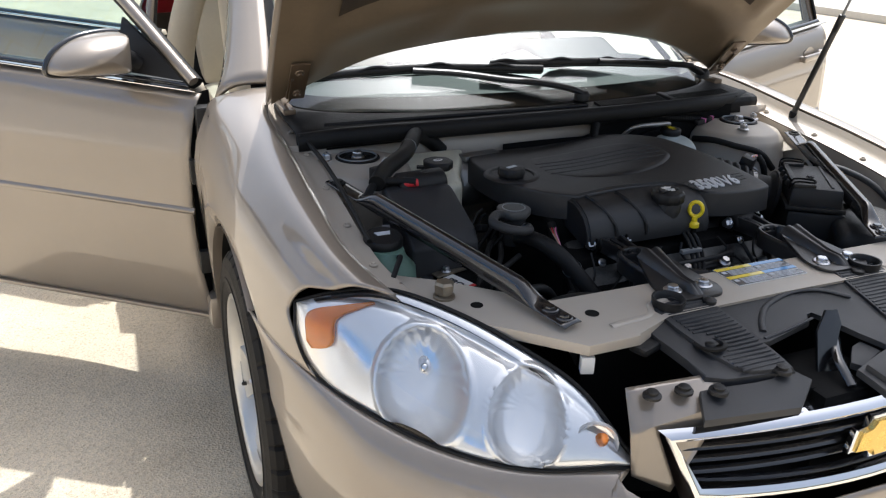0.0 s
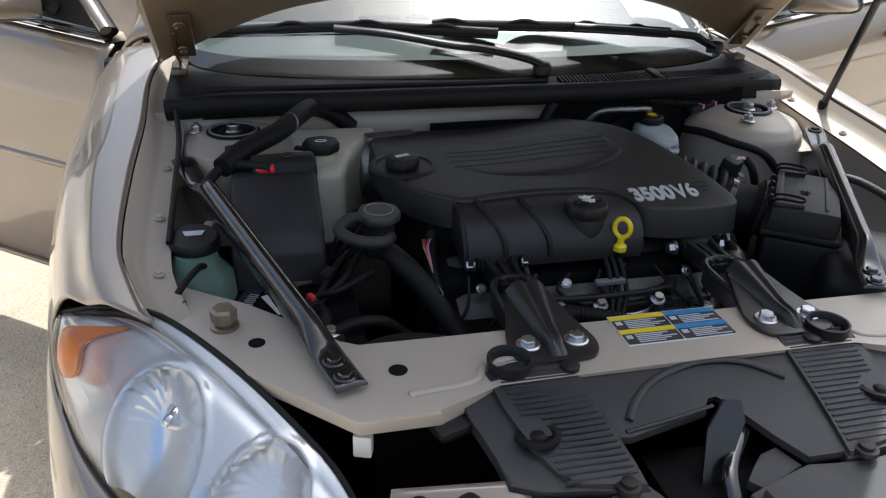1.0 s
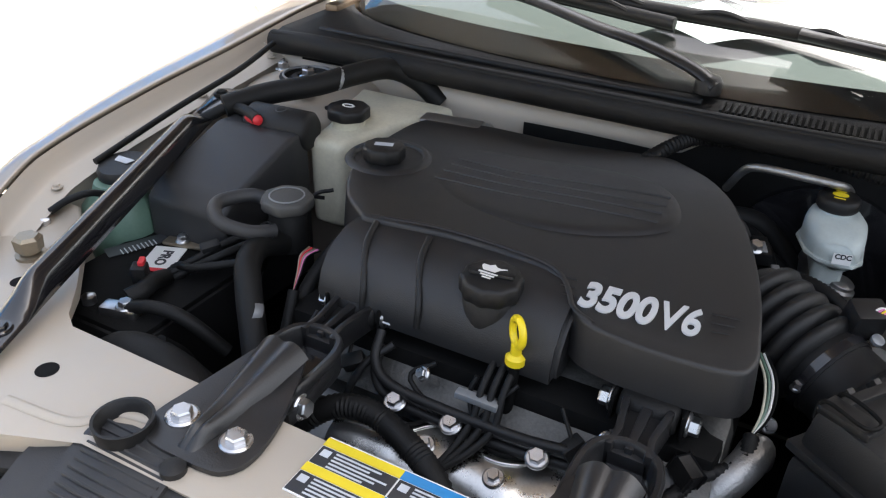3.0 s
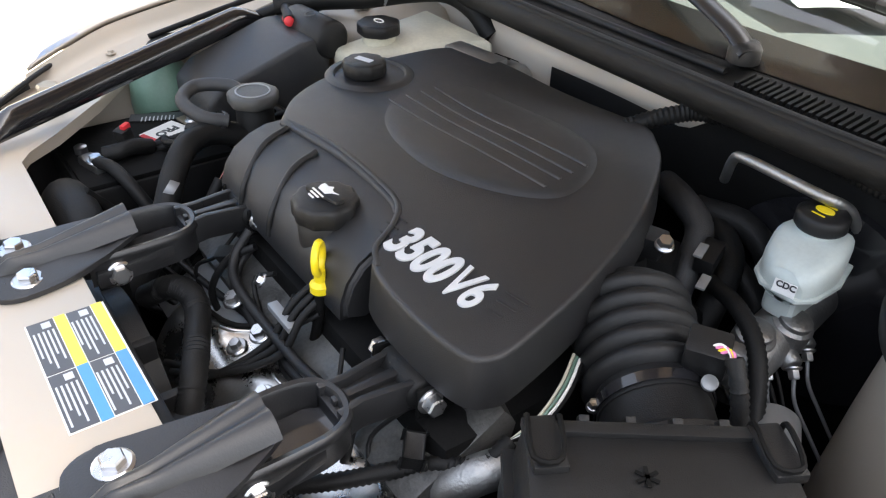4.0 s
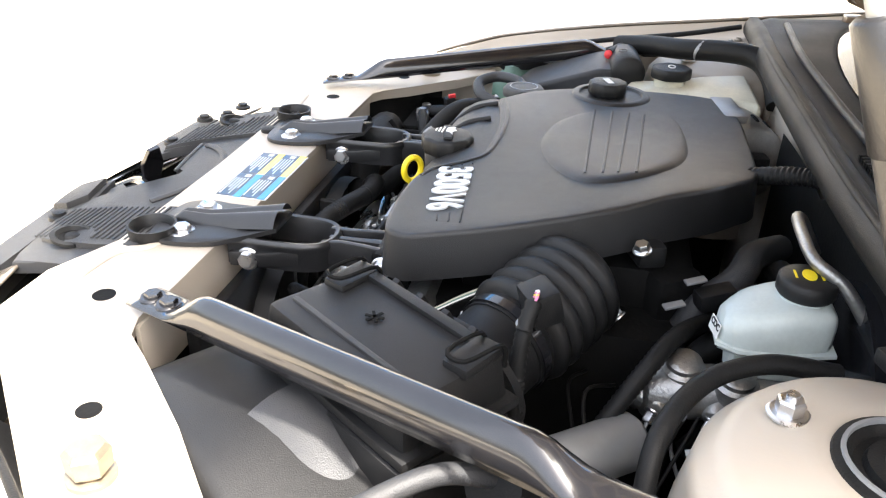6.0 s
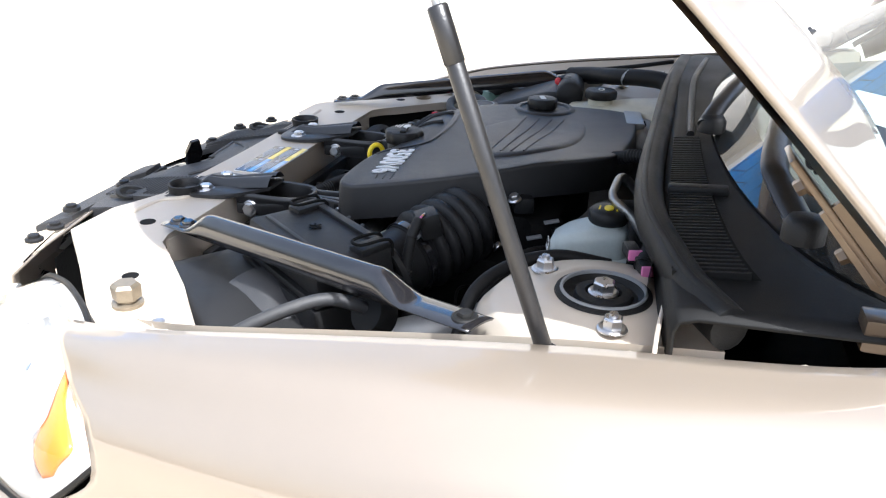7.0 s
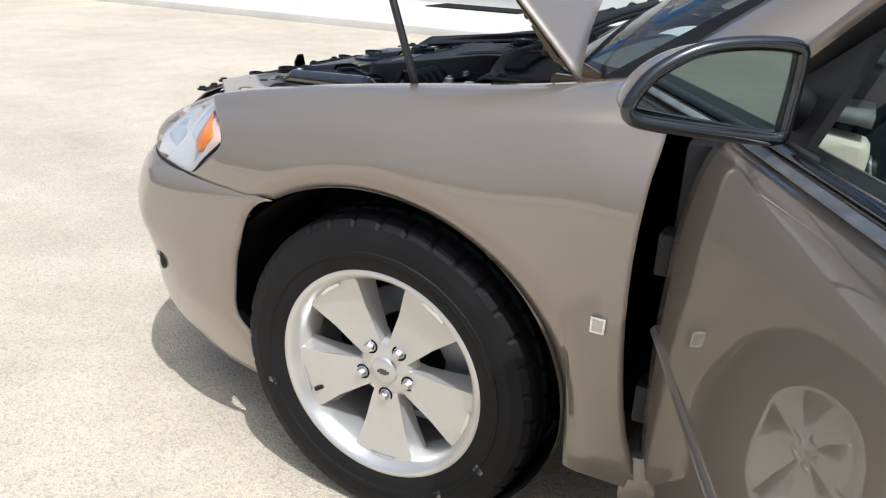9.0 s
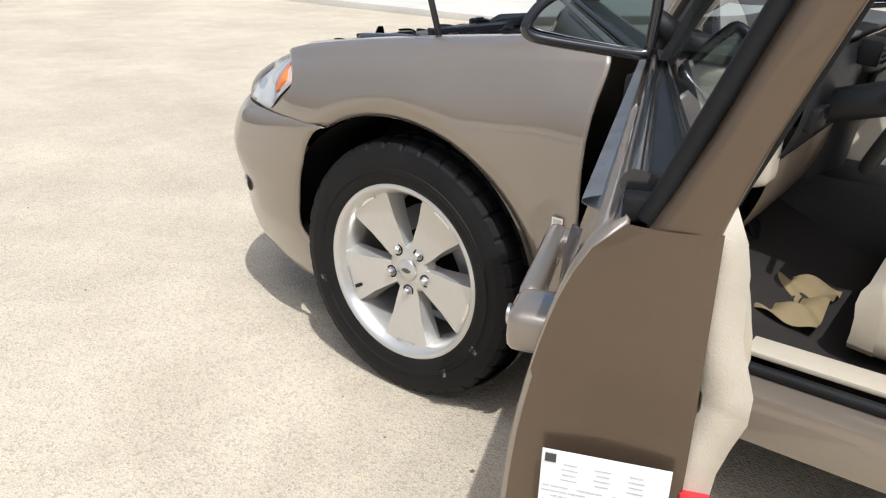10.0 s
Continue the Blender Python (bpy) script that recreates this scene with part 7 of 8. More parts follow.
for s in (1, -1):
    def rail(u, v, s=s):
        a, b = Vector(table(RAIL_IN, u)), Vector(table(RAIL_OUT, u))
        p = a.lerp(b, v) + Vector((0.020, 0.0, 0.016)) * math.sin(math.pi * v)
        return (s * p.x, p.y, p.z)
    solid(part("roof_rail", sheet(rail, 60, 8), PAINT, car, "gold-beige pillar and roof rail", smooth=60), 0.012)
    part("door_seal", hose([pillar_line(s, t) + Vector((-s * 0.028, 0.02, -0.045)) for t in np.linspace(0.03, 0.95, 16)], 0.009, 8, 4), RUBBER, car)
    # hinge pillar, sill, and rear half of the side
    # body-painted metal in the door gap, coloured black for its shade
    part("hinge_pillar", box((s * 0.79, 0.550, 0.585), (0.12, 0.05, 0.62), bevel=0.012), PLASTIC, car, "hinge pillar coloured black for the shade in the door gap")
    for z in (0.45, 0.72):
        part("door_hinge", box((s * 0.855, 0.525, z), (0.05, 0.03, 0.07), bevel=0.006), PLASTIC, car)
    sill = part("sill", box((s * 0.80, 1.45, 0.285), (0.14, 1.90, 0.11), bevel=0.02), PAINT, car, "gold-beige door sill")
    part("sill_seal", hose([(s * 0.79, 0.58, 0.350), (s * 0.79, 1.5, 0.350), (s * 0.79, 2.3, 0.350)], 0.013, 10, 4), RUBBER, sill)
    part("sill_plate", box((s * 0.715, 1.05, 0.362), (0.075, 0.95, 0.012), bevel=0.004), BEIGE, sill, "beige scuff plate")
    part("sill_strip", box((s * 0.845, 1.45, 0.325), (0.02, 1.85, 0.02), bevel=0.005), GREYMETAL, sill)
    part("centre_pillar", hose([(s * 0.80, 1.66, 0.33), (s * 0.80, 1.66, 0.70), (s * 0.76, 1.65, 0.95), (s * 0.66, 1.64, 1.22), (s * 0.60, 1.62, 1.40)], 0.055, 12, 5, flat=0.7), BEIGE, car, "beige centre pillar")

    def quarter(u, v, s=s):
        y = 2.62 + 1.43 * u
        z = 0.95 - 0.70 * v + 0.03 * (1 - v)
        bulge = math.sin(math.pi * min(1, (v + 0.05))) ** 0.5
        x = 0.80 + 0.115 * bulge - 0.16 * max(0, u - 0.55) ** 1.6 * 2.0
        d = math.hypot(y - 2.81, z - ARCH_Z)
        if d < 0.385 and z < 0.8:
            z = ARCH_Z + math.sqrt(max(0.385 ** 2 - (y - 2.81) ** 2, 0)) if abs(y - 2.81) < 0.385 else z
        return (s * x, y, z)
    solid(part("quarter_panel", sheet(quarter, 48, 24), PAINT, car, smooth=60), 0.008)
    part("rear_liner", sheet(lambda u, v, s=s: (s * (0.87 - 0.35 * v), 2.81 + 0.383 * math.cos(math.pi * u * 1.2 - 0.3), ARCH_Z + 0.383 * math.sin(math.pi * u * 1.2 - 0.3)), 24, 2), DARK, car)
    part("tail_lamp", box((s * 0.70, 4.00, 0.83), (0.22, 0.10, 0.18), (0, 0, -s * 28), 0.03), RED, car, "red tail lamp")
solid(part("roof", sheet(lambda u, v: (lambda t, s: Vector((pillar_line(1, t).x * s * 0.96, pillar_line(1, t).y - 0.03 * (1 - s * s) * (1 - v), pillar_line(1, t).z + 0.035 * (1 - s * s) + 0.012)))(0.285 + 0.45 * v, 2 * u - 1), 24, 30), PAINT, car, "gold-beige roof", smooth=60), 0.03)
part("headliner", sheet(lambda u, v: (lambda t, s: Vector((pillar_line(1, t).x * s * 0.93, pillar_line(1, t).y, pillar_line(1, t).z + 0.03 * (1 - s * s) - 0.04)))(0.285 + 0.45 * v, 2 * u - 1), 12, 12), BEIGE, car, "beige headliner")
part("rear_window", sheet(lambda u, v: (lambda t, s: Vector((pillar_line(1, t).x * s * 0.93, pillar_line(1, t).y, pillar_line(1, t).z + 0.035 * (1 - s * s))))(0.74 + 0.25 * v, 2 * u - 1), 16, 12), GLASS, car, smooth=60)
solid(part("boot_lid", sheet(lambda u, v: ((2 * u - 1) * (0.72 - 0.06 * v), 3.14 + 0.84 * v + 0.08 * v * (1 - (2 * u - 1) ** 2), 1.03 - 0.02 * v ** 2 + 0.02 * (1 - (2 * u - 1) ** 2)), 16, 10), PAINT, car, smooth=60), 0.02)
solid(part("tail_panel", sheet(lambda u, v: ((2 * u - 1) * (0.78 + 0.06 * math.sin(math.pi * v)), 4.03 + 0.07 * math.sin(math.pi * v) - 0.13 * (2 * u - 1) ** 4, 0.98 - 0.72 * v), 24, 14), PAINT, car, smooth=60), 0.01)
part("underbody", box((0, 1.6, 0.28), (1.40, 4.6, 0.08), bevel=0.02), DARK, car, "dark underbody")

# ---- doors ----
DL = 1.045


def door_skin_x(z):
    return float(table([(0.25, -0.040), (0.32, -0.018), (0.45, -0.004), (0.62, 0.0), (0.75, -0.006), (0.80, -0.011), (0.86, -0.023), (0.90, -0.036), (0.925, -0.050), (0.937, -0.062), (0.945, -0.078)], z)[0])


def belt_z(y):
    return 0.922 + 0.055 * (y / DL)


def door(s, hinge, angle, rear=False):
    """A door built shut: hinge at the origin, running back along +y, its outside towards s * x."""
    name = "rear_door" if rear else "front_door"
    d = empty_part(name, car, pose(hinge[0], hinge[1], 0, 0, 0, -s * angle))

    def skin(u, v):
        y = DL * u
        zt = belt_z(y)
        z = zt + (0.25 - zt) * v
        x = door_skin_x(z - (zt - 0.94) * (1 - v))
        return (s * x, y + 0.02 * math.sin(math.pi * v) * (1 - u), z)
    k = part("door_skin", sheet(skin, 30, 36), PAINT, d, "gold-beige metallic outer panel", smooth=60)
    solid(k, 0.004)
    part("side_moulding", sheet(lambda u, v: (s * (door_skin_x(0.60) + 0.007 * math.sin(math.pi * v)), 0.012 + (DL - 0.024) * u, 0.59 + 0.020 * v + 0.015 * u), 8, 6), PAINT, d)

    def end_face(u, v, y):
        zt = belt_z(y) - 0.002
        z = zt + (0.252 - zt) * v
        x0 = door_skin_x(z - (zt - 0.94) * (1 - v)) - 0.001
        depth = float(table([(0.25, -0.100), (0.45, -0.122), (0.80, -0.126), (0.98, -0.124)], z)[0])
        dent = 0.010 * math.sin(math.pi * u) * (1 if z < 0.84 else max(0.0, 1 - (z - 0.84) / 0.03))
        return (s * (x0 + (depth - x0) * u), y + 0.006 * math.sin(math.pi * u) - dent, z)
    # the open edge's shade comes from this darker gold
    part("door_end", sheet(lambda u, v: end_face(u, v, DL), 16, 40), SHADEDGOLD, d, "gold-painted door edge with shade darkened into its colour", smooth=60)
    # front edge is black too: the gap's shade is in its colour
    part("door_front", sheet(lambda u, v: end_face(u, v, 0.012), 8, 16), RUBBER, d, smooth=60)
    part("door_bottom", box((s * -0.085, DL / 2, 0.252), (0.12, DL - 0.02, 0.012), bevel=0.003), PAINT, d)

    def trim(u, v):
        y = 0.03 + (DL - 0.033) * u
        zt = belt_z(y) + 0.014
        z = zt + (0.265 - zt) * v
        pad = 0.016 * math.exp(-((z - 0.86) / 0.035) ** 2) * min(1, u * 4)
        pocket = 0.030 * math.exp(-((z - 0.40) / 0.09) ** 2)
        top = 0.014 * max(0, 1 - v * 14) ** 2
        return (s * (-0.143 + top - pad - pocket), y, z)
    tr = part("door_trim", sheet(trim, 24, 36), BEIGE, d, "beige moulded door trim", smooth=60)
    solid(tr, 0.03)
    part("armrest", hose([(s * -0.140, 0.30, 0.850), (s * -0.146, 0.50, 0.86), (s * -0.146, 0.85, 0.868), (s * -0.140, 0.985, 0.868)], 0.021, 16, 6, flat=2.1), BEIGE, d, "padded beige armrest")
    part("map_pocket", hose([(s * -0.165, 0.15, 0.37), (s * -0.18, 0.5, 0.37), (s * -0.165, 0.92, 0.39)], 0.038, 14, 6, flat=1.5), BEIGE, d)
    part("reflector", box((s * -0.134, DL + 0.001, 0.765), (0.020, 0.018, 0.055), bevel=0.002), RED, d, "red door edge reflector")
    part("belt_strip", sheet(lambda u, v: (s * (-0.052 + 0.012 * math.sin(math.pi * v)), 0.0 + DL * u, belt_z(DL * u) + 0.004 + 0.010 * v), 10, 5), CHROME if s < 0 else ALU, d, "bright belt moulding")
    part("belt_seal", hose([(s * -0.070, 0.03, belt_z(0.03) + 0.014), (s * -0.070, DL / 2, belt_z(DL / 2) + 0.014), (s * -0.070, DL - 0.036, belt_z(DL - 0.036) + 0.014)], 0.010, 10, 4), GLOSS, d)
    part("belt_end", box((s * -0.076, DL - 0.024, belt_z(DL) + 0.002), (0.024, 0.022, 0.016), (3, 0, 0), 0.003), RUBBER, d, "black rubber end cap")
    part("belt_inner", box((s * -0.098, DL / 2 - 0.01, 0.955), (0.05, DL - 0.10, 0.022), (3.0, 0, 0), 0.006), PLASTIC, d)

    def frame_at(y, z):
        lean = 0.195 * (z - 0.94) / 0.46
        return Vector((s * (-0.075 - lean), y, z))
    front_foot, top_front, top_rear = (0.02 if not rear else 0.06), (0.60 if not rear else 0.10), DL - 0.02
    line = [frame_at(front_foot, 0.945), frame_at(front_foot + (top_front - front_foot) * 0.5, 1.165), frame_at(top_front, 1.355), frame_at(top_front + 0.18, 1.395), frame_at(top_rear, 1.40)]
    part("window_frame", hose(line, 0.024, 10, 6, flat=0.8), RUBBER, d, "black window frame")
    part("frame_outer", hose([p + Vector((s * 0.014, -0.004, 0.008)) for p in line], 0.015, 10, 6), PAINT, d)
    def upright(u, v):
        """A pressed box section that stands on the door's end."""
        p = frame_at(DL, 0.955 + 0.45 * v)
        a = 2 * math.pi * u
        half_x, half_y = 0.0165 + 0.008 * max(0, 1 - v * 5) ** 2, 0.026
        k = 4.5
        cx, cy = math.cos(a), math.sin(a)
        n = (abs(cx) ** k + abs(cy) ** k) ** (-1 / k)
        return p + Vector((s * (-0.004 - 0.010 * (1 - v) + half_x * n * cx), -0.022 + half_y * n * cy, 0))
    part("frame_rear", sheet(upright, 40, 12, close_u=True), SHADEDGOLD, d, "gold rear frame upright with shade darkened into its colour", smooth=60)
    part("frame_rear_seal", hose([frame_at(DL, 0.975 + 0.42 * k / 3) + Vector((s * (0.010 + 0.003 * k), -0.010, 0)) for k in range(4)], 0.0065, 12, 4), RUBBER, d, "black rubber frame seal")
    part("frame_inner_seal", hose([frame_at(DL, 0.958 + 0.44 * k / 3) + Vector((s * (-0.032 + 0.004 * k), -0.034, 0)) for k in range(4)], 0.008, 12, 4), RUBBER, d)

    def pane(u, v):
        y0 = front_foot + (top_front - front_foot) * v * 0.98
        y = y0 + (DL - 0.05 - y0) * u
        return frame_at(y, 0.955 + (0.43 if u * 1.0 > 0 else 0.43) * v * min(1, 0.93 + 0.07 * u))
    g = part("window_pane", sheet(pane, 10, 10), GLASS, d, "clear side glass")
    g.visible_shadow = False
    if not rear:
        sail = [frame_at(0.03, 0.95), frame_at(0.27, 0.965), frame_at(0.27, 1.10)]
        bm = bmesh.new()
        a = [bm.verts.new(p) for p in sail]
        b = [bm.verts.new(p + Vector((s * 0.012, 0, 0))) for p in sail]
        bm.faces.new(a)
        bm.faces.new(b)
        for i in range(3):
            bm.faces.new((a[i], a[(i + 1) % 3], b[(i + 1) % 3], b[i]))
        part("mirror_sail", bm, PLASTIC, d, "black triangular mirror base")
        # housing: outer shell, bezel, glass
        cen = Vector((s * (0.032 if s > 0 else 0.046), 0.262, 1.022))
        big = 0.94 if s > 0 else 1.10
        axis = Vector((s * 0.19, 0.055, 0)).normalized()
        back = Vector((s * 0.055, -0.19, 0)).normalized()

        rim_xy = [(p.x, p.y) for p in smooth_line([(-0.100, -0.045, 0), (-0.104, 0.03, 0), (-0.094, 0.050, 0), (-0.03, 0.053, 0), (0.03, 0.044, 0), (0.08, 0.018, 0), (0.105, -0.016, 0), (0.098, -0.032, 0), (0.06, -0.040, 0), (-0.02, -0.050, 0), (-0.09, -0.056, 0), (-0.100, -0.045, 0)], 5)[:-1]]

        def shape(a):
            k = (a / (2 * math.pi)) * len(rim_xy)
            i = int(k) % len(rim_xy)
            j, f = (i + 1) % len(rim_xy), k - int(k)
            return (rim_xy[i][0] * (1 - f) + rim_xy[j][0] * f) * big, (rim_xy[i][1] * (1 - f) + rim_xy[j][1] * f) * (0.5 + 0.5 * big)

        def shell(u, v):
            x, z = shape(2 * math.pi * u)
            f = math.sqrt(max(0, 1 - v ** 2.4))
            return cen + axis * (x * f * 0.985) + Vector((0, 0, z * f * 0.985)) + back * (0.105 * v)
        part("mirror_shell", sheet(shell, 40, 16, close_u=True), PAINT, d, "gold-beige mirror housing", smooth=60)
        rim = [cen + axis * (shape(2 * math.pi * k / 40)[0] * 0.985) + Vector((0, 0, shape(2 * math.pi * k / 40)[1] * 0.985)) - back * 0.004 for k in range(41)]
        part("mirror_bezel", hose(rim, 0.0085, 8, 1), GLOSS, d, "gloss black mirror bezel")
        bm = bmesh.new()
        turned = Matrix.Rotation(s * radians(-8 if s > 0 else 16), 3, "Z") @ axis
        bm.faces.new([bm.verts.new(cen + turned * (shape(2 * math.pi * k / 40)[0] * 0.93) + Vector((0, 0, shape(2 * math.pi * k / 40)[1] * 0.95)) + back * 0.012) for k in range(40)])
        part("mirror_pane", bm, DIMMIRROR if s > 0 else MIRROR, d, "mirror glass", smooth=0)
        part("mirror_stalk", hose([cen - axis * 0.085 + back * 0.03, cen - axis * 0.12 + back * 0.02 - Vector((0, 0, 0.02)), Vector((s * -0.085, 0.20, 0.985))], 0.022, 12, 5), PLASTIC, d)
    hy = DL - 0.19
    part("handle_cup", lathe([(0.047, 0.0), (0.042, -0.010), (0.02, -0.020)], pose(s * (door_skin_x(0.85) + 0.001), hy + 0.005, 0.862, 0, s * 90, 0) @ Matrix.Diagonal((0.8, 1.2, 1, 1)), 28), PAINT, d)
    part("door_handle", box((s * 0.000, hy + 0.004, 0.861), (0.018, 0.170, 0.030), (1.5, 0, 0), 0.0095, 3), PAINT, d, "painted pull handle", smooth=60)
    part("handle_foot", box((s * -0.014, hy - 0.066, 0.858), (0.030, 0.030, 0.024), (1.5, 0, 0), 0.008, 3), PAINT, d, smooth=60)
    part("handle_lock", box((s * -0.012, hy + 0.117, 0.865), (0.040, 0.054, 0.033), (1.5, 0, 0), 0.011, 3), PAINT, d, smooth=60)
    part("lock_barrel", lathe([(0.008, 0.0), (0.008, 0.002), (0.004, 0.003)], pose(s * 0.0085, hy + 0.118, 0.868, 0, s * 90, 0), 16), STEEL, d)
    # compliance sticker on the door edge
    if not rear and s > 0:
        zc = 0.757
        part("edge_sticker", box((s * -0.075, DL + 0.0072, zc), (0.085, 0.0008, 0.11), bevel=0), PAPER, d, "white printed sticker", smooth=0)
        part("sticker_logo", box((s * -0.0385, DL + 0.0079, zc + 0.049), (0.0075, 0.0006, 0.0065), bevel=0), INK, d, smooth=0)
        bm = bmesh.new()
        for r in range(4):
            for c in range(3):
                add_box(bm, (s * (-0.052 - 0.022 * c), DL + 0.0078, zc + 0.0455 - 0.0042 * r), (0.009 + 0.002 * ((r + c) % 2), 0.0005, 0.0010))
        for r in range(4):
            for c in range(13):
                if (r * 5 + c * 3) % 11 < 9:
                    add_box(bm, (s * (-0.037 - 0.0060 * c), DL + 0.0078, zc + 0.0265 - 0.0040 * r), (0.0044 + 0.0008 * ((r + c) % 3), 0.0005, 0.0011))
        tagged(part("sticker_print", bm, PALEINK, d, smooth=0), kind="stuff")
    return d


door(1, (0.885, 0.525), 68.5)
door(-1, (-0.868, 0.525), 51.0)
door(-1, (-0.880, 1.62), 50.0, rear=True)
# driver's rear door, shut
door(1, (0.885, 1.62), 0.0, rear=True)

# ---- cabin ----
dash = empty_part("dashboard", car)
solid(part("dash_top", sheet(lambda u, v: ((u - 0.5) * 1.34, glass_base(2 * u - 1).y + 0.015 + (0.755 - glass_base(2 * u - 1).y) * v, 0.935 - 0.02 * (1 - v) + 0.02 * math.sin(math.pi * v)), 24, 14), DASHGREY, dash, "sunlit grey dashboard top"), 0.02)
part("dash_face", sheet(lambda u, v: ((u - 0.5) * 1.26, 0.80 - 0.03 * v + 0.02 * math.sin(math.pi * v), 0.93 - 0.21 * v), 16, 10), SOFT, dash, "charcoal dashboard face")
for x in (0.14, 0.0, -0.14):
    vent = part("dash_vent", box((x, 0.830, 0.905), (0.115, 0.05, 0.060), (-6, 0, 0), 0.008), PLASTIC, dash)
    for k in range(4):
        part("vent_fin", box((x, 0.857, 0.884 + 0.014 * k), (0.098, 0.008, 0.0035), (-6, 0, 0), 0.001), SOFT, vent)
stack = part("console_panel", sheet(lambda u, v: (0.15 * (1 - 0.25 * v) * math.sin((u - 0.5) * math.pi), 0.70 + 0.135 * (1 - 0.35 * v) * math.cos((u - 0.5) * math.pi) ** 0.5, 0.875 - 0.36 * v), 24, 12), SOFT, dash, "charcoal centre console panel", smooth=50)
for k in range(3):
    part("control_knob", lathe([(0.020, 0), (0.020, 0.010), (0.016, 0.014), (0.004, 0.015)], pose(-0.06 + 0.06 * k, 0.812, 0.745, -84, 0, 0), 20), PLASTIC, stack, "round black knob")
part("radio_face", box((0, 0.832, 0.815), (0.17, 0.012, 0.060), (-4, 0, 0), 0.004), PLASTIC, stack, "black radio face")
part("slot_panel", box((0.50, 0.803, 0.80), (0.10, 0.03, 0.05), (-6, 0, 0), 0.006), PLASTIC, dash)
# knee panel's shade is put into its darker trim colour
part("knee_panel", sheet(lambda u, v: ((u - 0.5) * 1.28, 0.775 - 0.10 * v + 0.02 * math.sin(math.pi * v), 0.725 - 0.23 * v), 16, 10), SHADEDBEIGE, dash, "beige knee panel with shade darkened into its colour")
wedge([(0.56, 0.585, 0.675, 0.70, 0.90), (0.70, 0.585, 0.675, 0.66, 0.90), (0.775, 0.590, 0.670, 0.68, 0.89)], "dash_end", BEIGE, dash, "rounded beige end of the dashboard", 0.02)
part("light_switch", lathe([(0.030, 0), (0.030, 0.006), (0.022, 0.008), (0.014, 0.009), (0.012, 0.018), (0.004, 0.019)], pose(0.632, 0.772, 0.845, -80, 0, 0), 24), PLASTIC, dash, "round black switch")
part("switch_ring", lathe([(0.020, 0.008), (0.020, 0.011), (0.017, 0.011), (0.017, 0.008)], pose(0.632, 0.772, 0.845, -80, 0, 0), 24, cap=False), STEEL, dash)
console = part("centre_console", box((0.0, 1.08, 0.46), (0.24, 0.95, 0.26), bevel=0.03), SOFT, car, "charcoal centre console")
part("console_lid", box((0.0, 1.32, 0.60), (0.20, 0.36, 0.06), bevel=0.02), BEIGE, console, "beige padded console lid")
wedge([(0.52, 0.22, 0.52, 0.92, 0.96), (0.70, 0.20, 0.54, 0.90, 1.01), (0.79, 0.21, 0.53, 0.87, 0.99)], "gauge_pod", SOFT, dash, "", 0.02)
wheel_m = pose(0.37, 0.98, 0.86, 66, 0, 0)
sw = part("steering_wheel", hose([wheel_m @ Vector((0.185 * math.cos(2 * math.pi * k / 32), 0.185 * math.sin(2 * math.pi * k / 32), 0)) for k in range(33)], 0.016, 12, 2), SOFT, car, "dark grey steering wheel")
part("wheel_hub", lathe([(0.085, -0.03), (0.08, 0.01), (0.05, 0.02), (0.004, 0.022)], wheel_m, 28), SOFT, sw)
for a in (200, 340, 270):
    part("wheel_spoke", rod(wheel_m @ Vector((0.07 * math.cos(radians(a)), 0.07 * math.sin(radians(a)), 0)), wheel_m @ Vector((0.18 * math.cos(radians(a)), 0.18 * math.sin(radians(a)), 0)), 0.016), SOFT, sw)
part("steering_column", rod((0.37, 0.97, 0.855), (0.37, 0.72, 0.78), 0.038, n=24, bevel=0.01), SOFT, sw)
part("column_stalk", rod((0.42, 0.92, 0.86), (0.56, 0.95, 0.88), 0.008), PLASTIC, sw)
part("cabin_floor", sheet(lambda u, v: ((u - 0.5) * 1.46, 0.55 + 2.0 * v, 0.335 + 0.16 * max(0, 1 - 6 * v) + 0.12 * math.exp(-((u - 0.5) / 0.12) ** 2)), 32, 24), CARPET, car, "dark carpeted floor")
part("footwell_wall", sheet(lambda u, v: ((u - 0.5) * 1.40, 0.52, 0.33 + 0.62 * v), 6, 6), CARPET, car)
for x in (0.38, 0.26):
    part("pedal", box((x, 0.66, 0.47), (0.07, 0.012, 0.09), (35, 0, 0), 0.004), RUBBER, car)
for x in (0.37, -0.37):
    seat = empty_part("front_seat", car)
    wedge([(0.98, x - 0.25, x + 0.25, 0.36, 0.50), (1.02, x - 0.26, x + 0.26, 0.36, 0.53), (1.35, x - 0.26, x + 0.26, 0.36, 0.50), (1.50, x - 0.25, x + 0.25, 0.36, 0.48)], "seat_cushion", BEIGE, seat, "beige cloth cushion", 0.045)
    bm = box((x, 1.56, 0.80), (0.50, 0.16, 0.66), (-16, 0, 0), 0.06, 3)
    part("seat_back", bm, BEIGE, seat, "beige cloth backrest", smooth=50)
    part("headrest", box((x, 1.68, 1.20), (0.26, 0.10, 0.17), (-12, 0, 0), 0.04, 3), BEIGE, seat, smooth=50)
rear_seat = part("rear_seat", box((0, 2.30, 0.48), (1.25, 0.52, 0.18), bevel=0.05), BEIGE, car, "beige rear bench")
part("bench_back", box((0, 2.62, 0.82), (1.25, 0.16, 0.60), (-18, 0, 0), 0.06), BEIGE, rear_seat)
part("parcel_shelf", box((0, 2.95, 1.02), (1.2, 0.5, 0.03), bevel=0.01), BEIGE, rear_seat)
part("rear_bulkhead", box((0, 2.75, 0.62), (1.3, 0.03, 0.70), bevel=0.005), DARK, car)
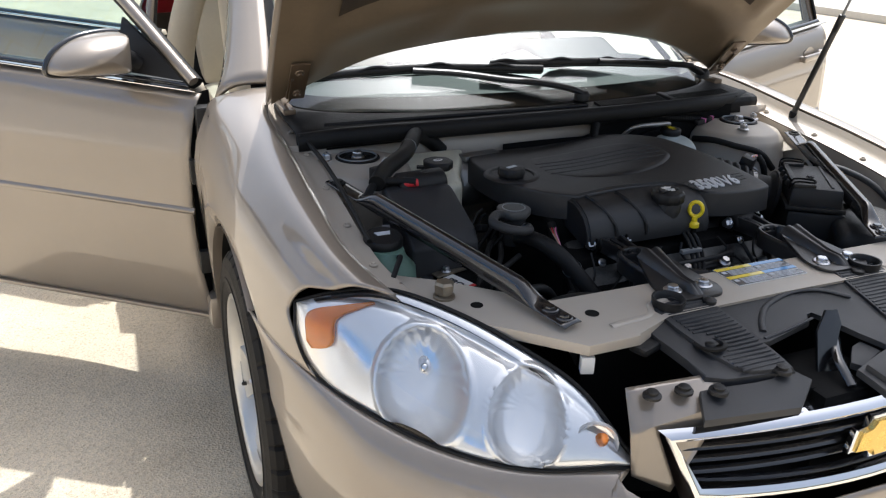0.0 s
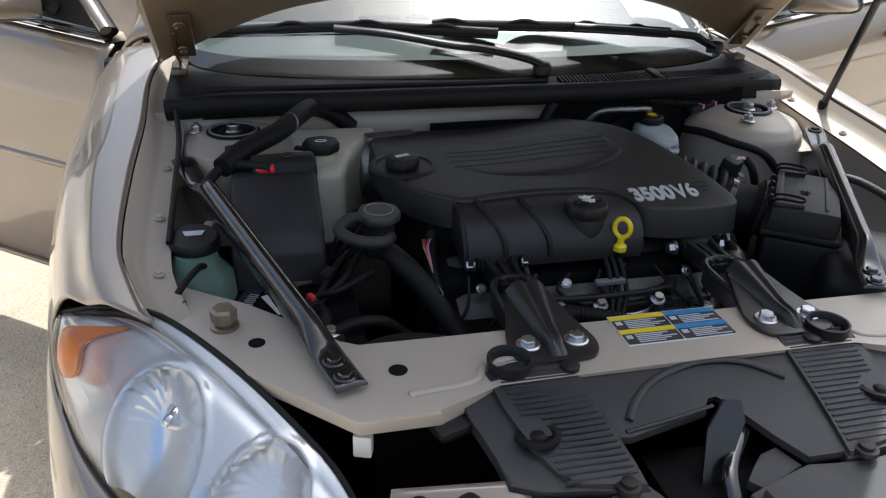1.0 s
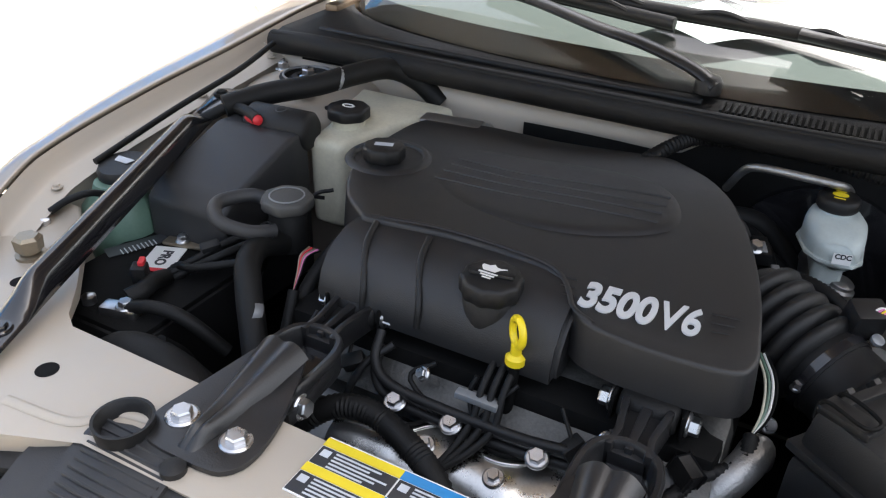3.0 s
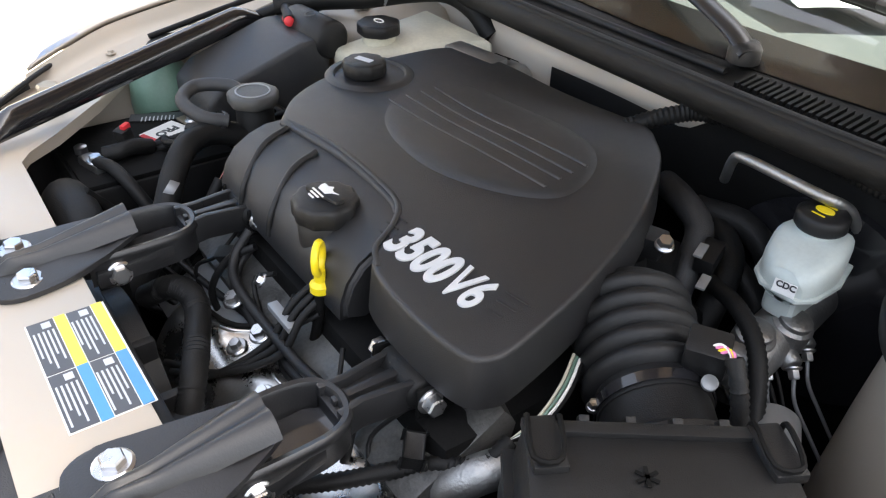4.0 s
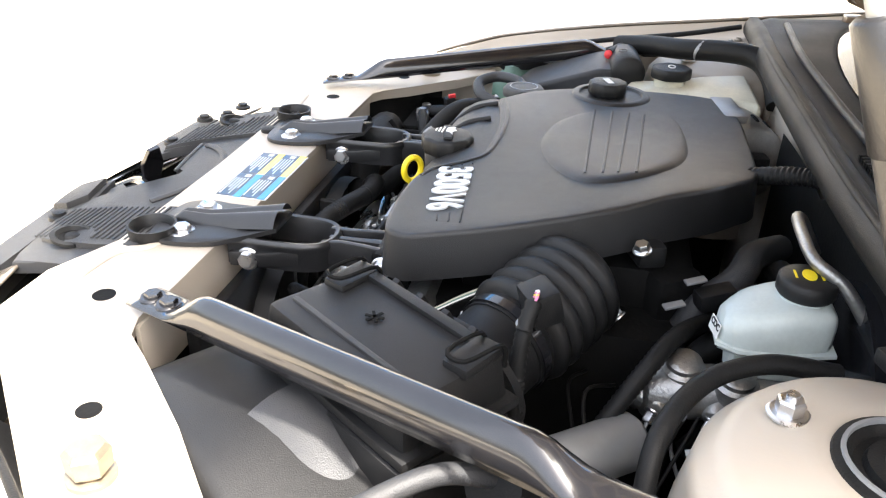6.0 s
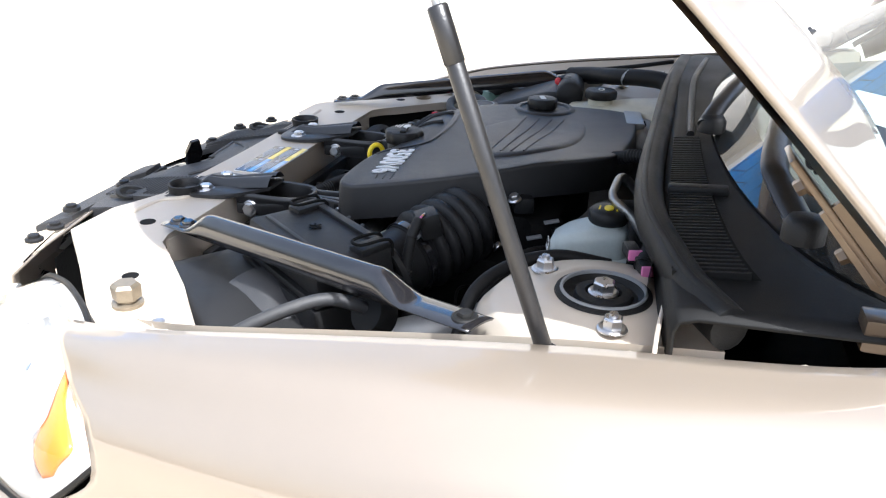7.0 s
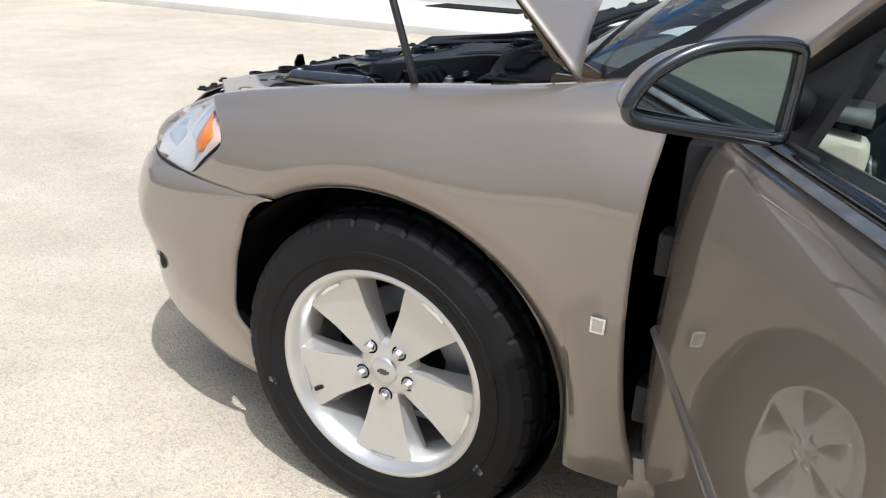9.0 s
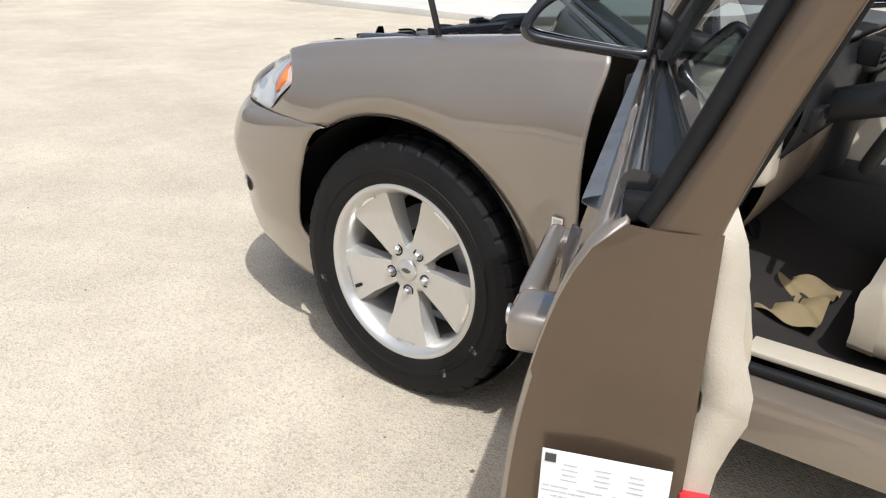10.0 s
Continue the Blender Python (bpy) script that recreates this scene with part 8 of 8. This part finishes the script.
part("inside_mirror", box((0, 0.90, 1.30), (0.24, 0.03, 0.06), (10, 0, 0), 0.015), PLASTIC, car)

# paper mat on the driver's floor and papers on the dashboard
def floor_mat(u, v, up=0.0):
    return (0.31 + 0.26 * u + 0.02 * math.sin(5 * v), 0.755 + 0.15 * v, 0.372 + up + 0.014 * math.sin(7 * u + 4 * v) + 0.008 * math.sin(17 * u - 9 * v))


mat_ob = part("paper_floor_mat", sheet(floor_mat, 22, 22), KRAFT, None, smooth=60)
tagged(mat_ob, "crumpled kraft paper mat lying in the footwell", "paper mat")
for k in range(4):
    part("mat_print", sheet(lambda u, v, k=k: floor_mat(0.35 + 0.25 * u, 0.20 + 0.12 * k + 0.035 * v, 0.0012), 10, 2), CARPET, mat_ob)
for corners in (((0.06, 0.29), (0.20, 0.42), (0.01, 0.57), (-0.09, 0.35)), ((0.24, 0.38), (0.39, 0.40), (0.20, 0.66), (0.02, 0.60))):
    def page(u, v, c=corners):
        p = Vector(c[0]).lerp(Vector(c[1]), u).lerp(Vector(c[3]).lerp(Vector(c[2]), u), v)
        return (p.x, p.y, 0.966 + 0.012 * v + 0.006 * math.sin(4 * u + 3 * v))
    pap = part("paper_sheet", sheet(page, 10, 10), PAPER, None, smooth=60)
    tagged(pap, "white printed paper sheet lying on the dashboard", "paper", "papers on the dashboard")

# ---- the building across the yard ----
hall = thing("building", "white rendered building with blue tiled band", "building")
part("wall", box((0, 0, 0), (0.4, 60, 4.4), bevel=0.01), BRICKWHITE, hall, "white painted brick wall", smooth=0, matrix=pose(-10.6, -2, 2.2))
part("fascia", box((-10.2, -2, 4.36), (0.9, 60.4, 0.16), bevel=0.02), WALLWHITE, hall, "white fascia board")
slope = pose(-10.45, -2, 5.60, 0, 14, 0)
part("roof_backing", box((0, 0, 0), (0.06, 60, 2.36), bevel=0), INK, hall, smooth=0, matrix=slope)
shingle = None
for i in range(46):
    for j in range(6):
        if shingle is None:
            o = shingle = part("shingle", box((0, 0, 0), (0.045, 0.60, 0.355), bevel=0.012, segments=1), TILEBLUE, hall, smooth=0)
        else:
            o = new("shingle", shingle.data)
            o.parent = hall
        o.matrix_basis = slope @ pose(0.05, -18.0 + 0.63 * i + (0.315 if j % 2 else 0), -1.00 + 0.38 * j, 0, 4, 0)
part("parapet", box((-10.9, -2, 6.80), (0.5, 60.4, 0.14), bevel=0.02), WALLWHITE, hall)
for y in (-9.0, 3.5):
    part("downpipe", box((-10.3, y, 1.5), (0.14, 0.7, 3.0), bevel=0.01), GREYMETAL, hall, "grey metal utility panel")
grate = part("drain_mat", box((-9.85, -4.7, 0.108), (0.75, 1.6, 0.016), bevel=0.004), DARK, None, smooth=0)
tagged(grate, "dark rubber door mat lying on the pavement", "door mat")
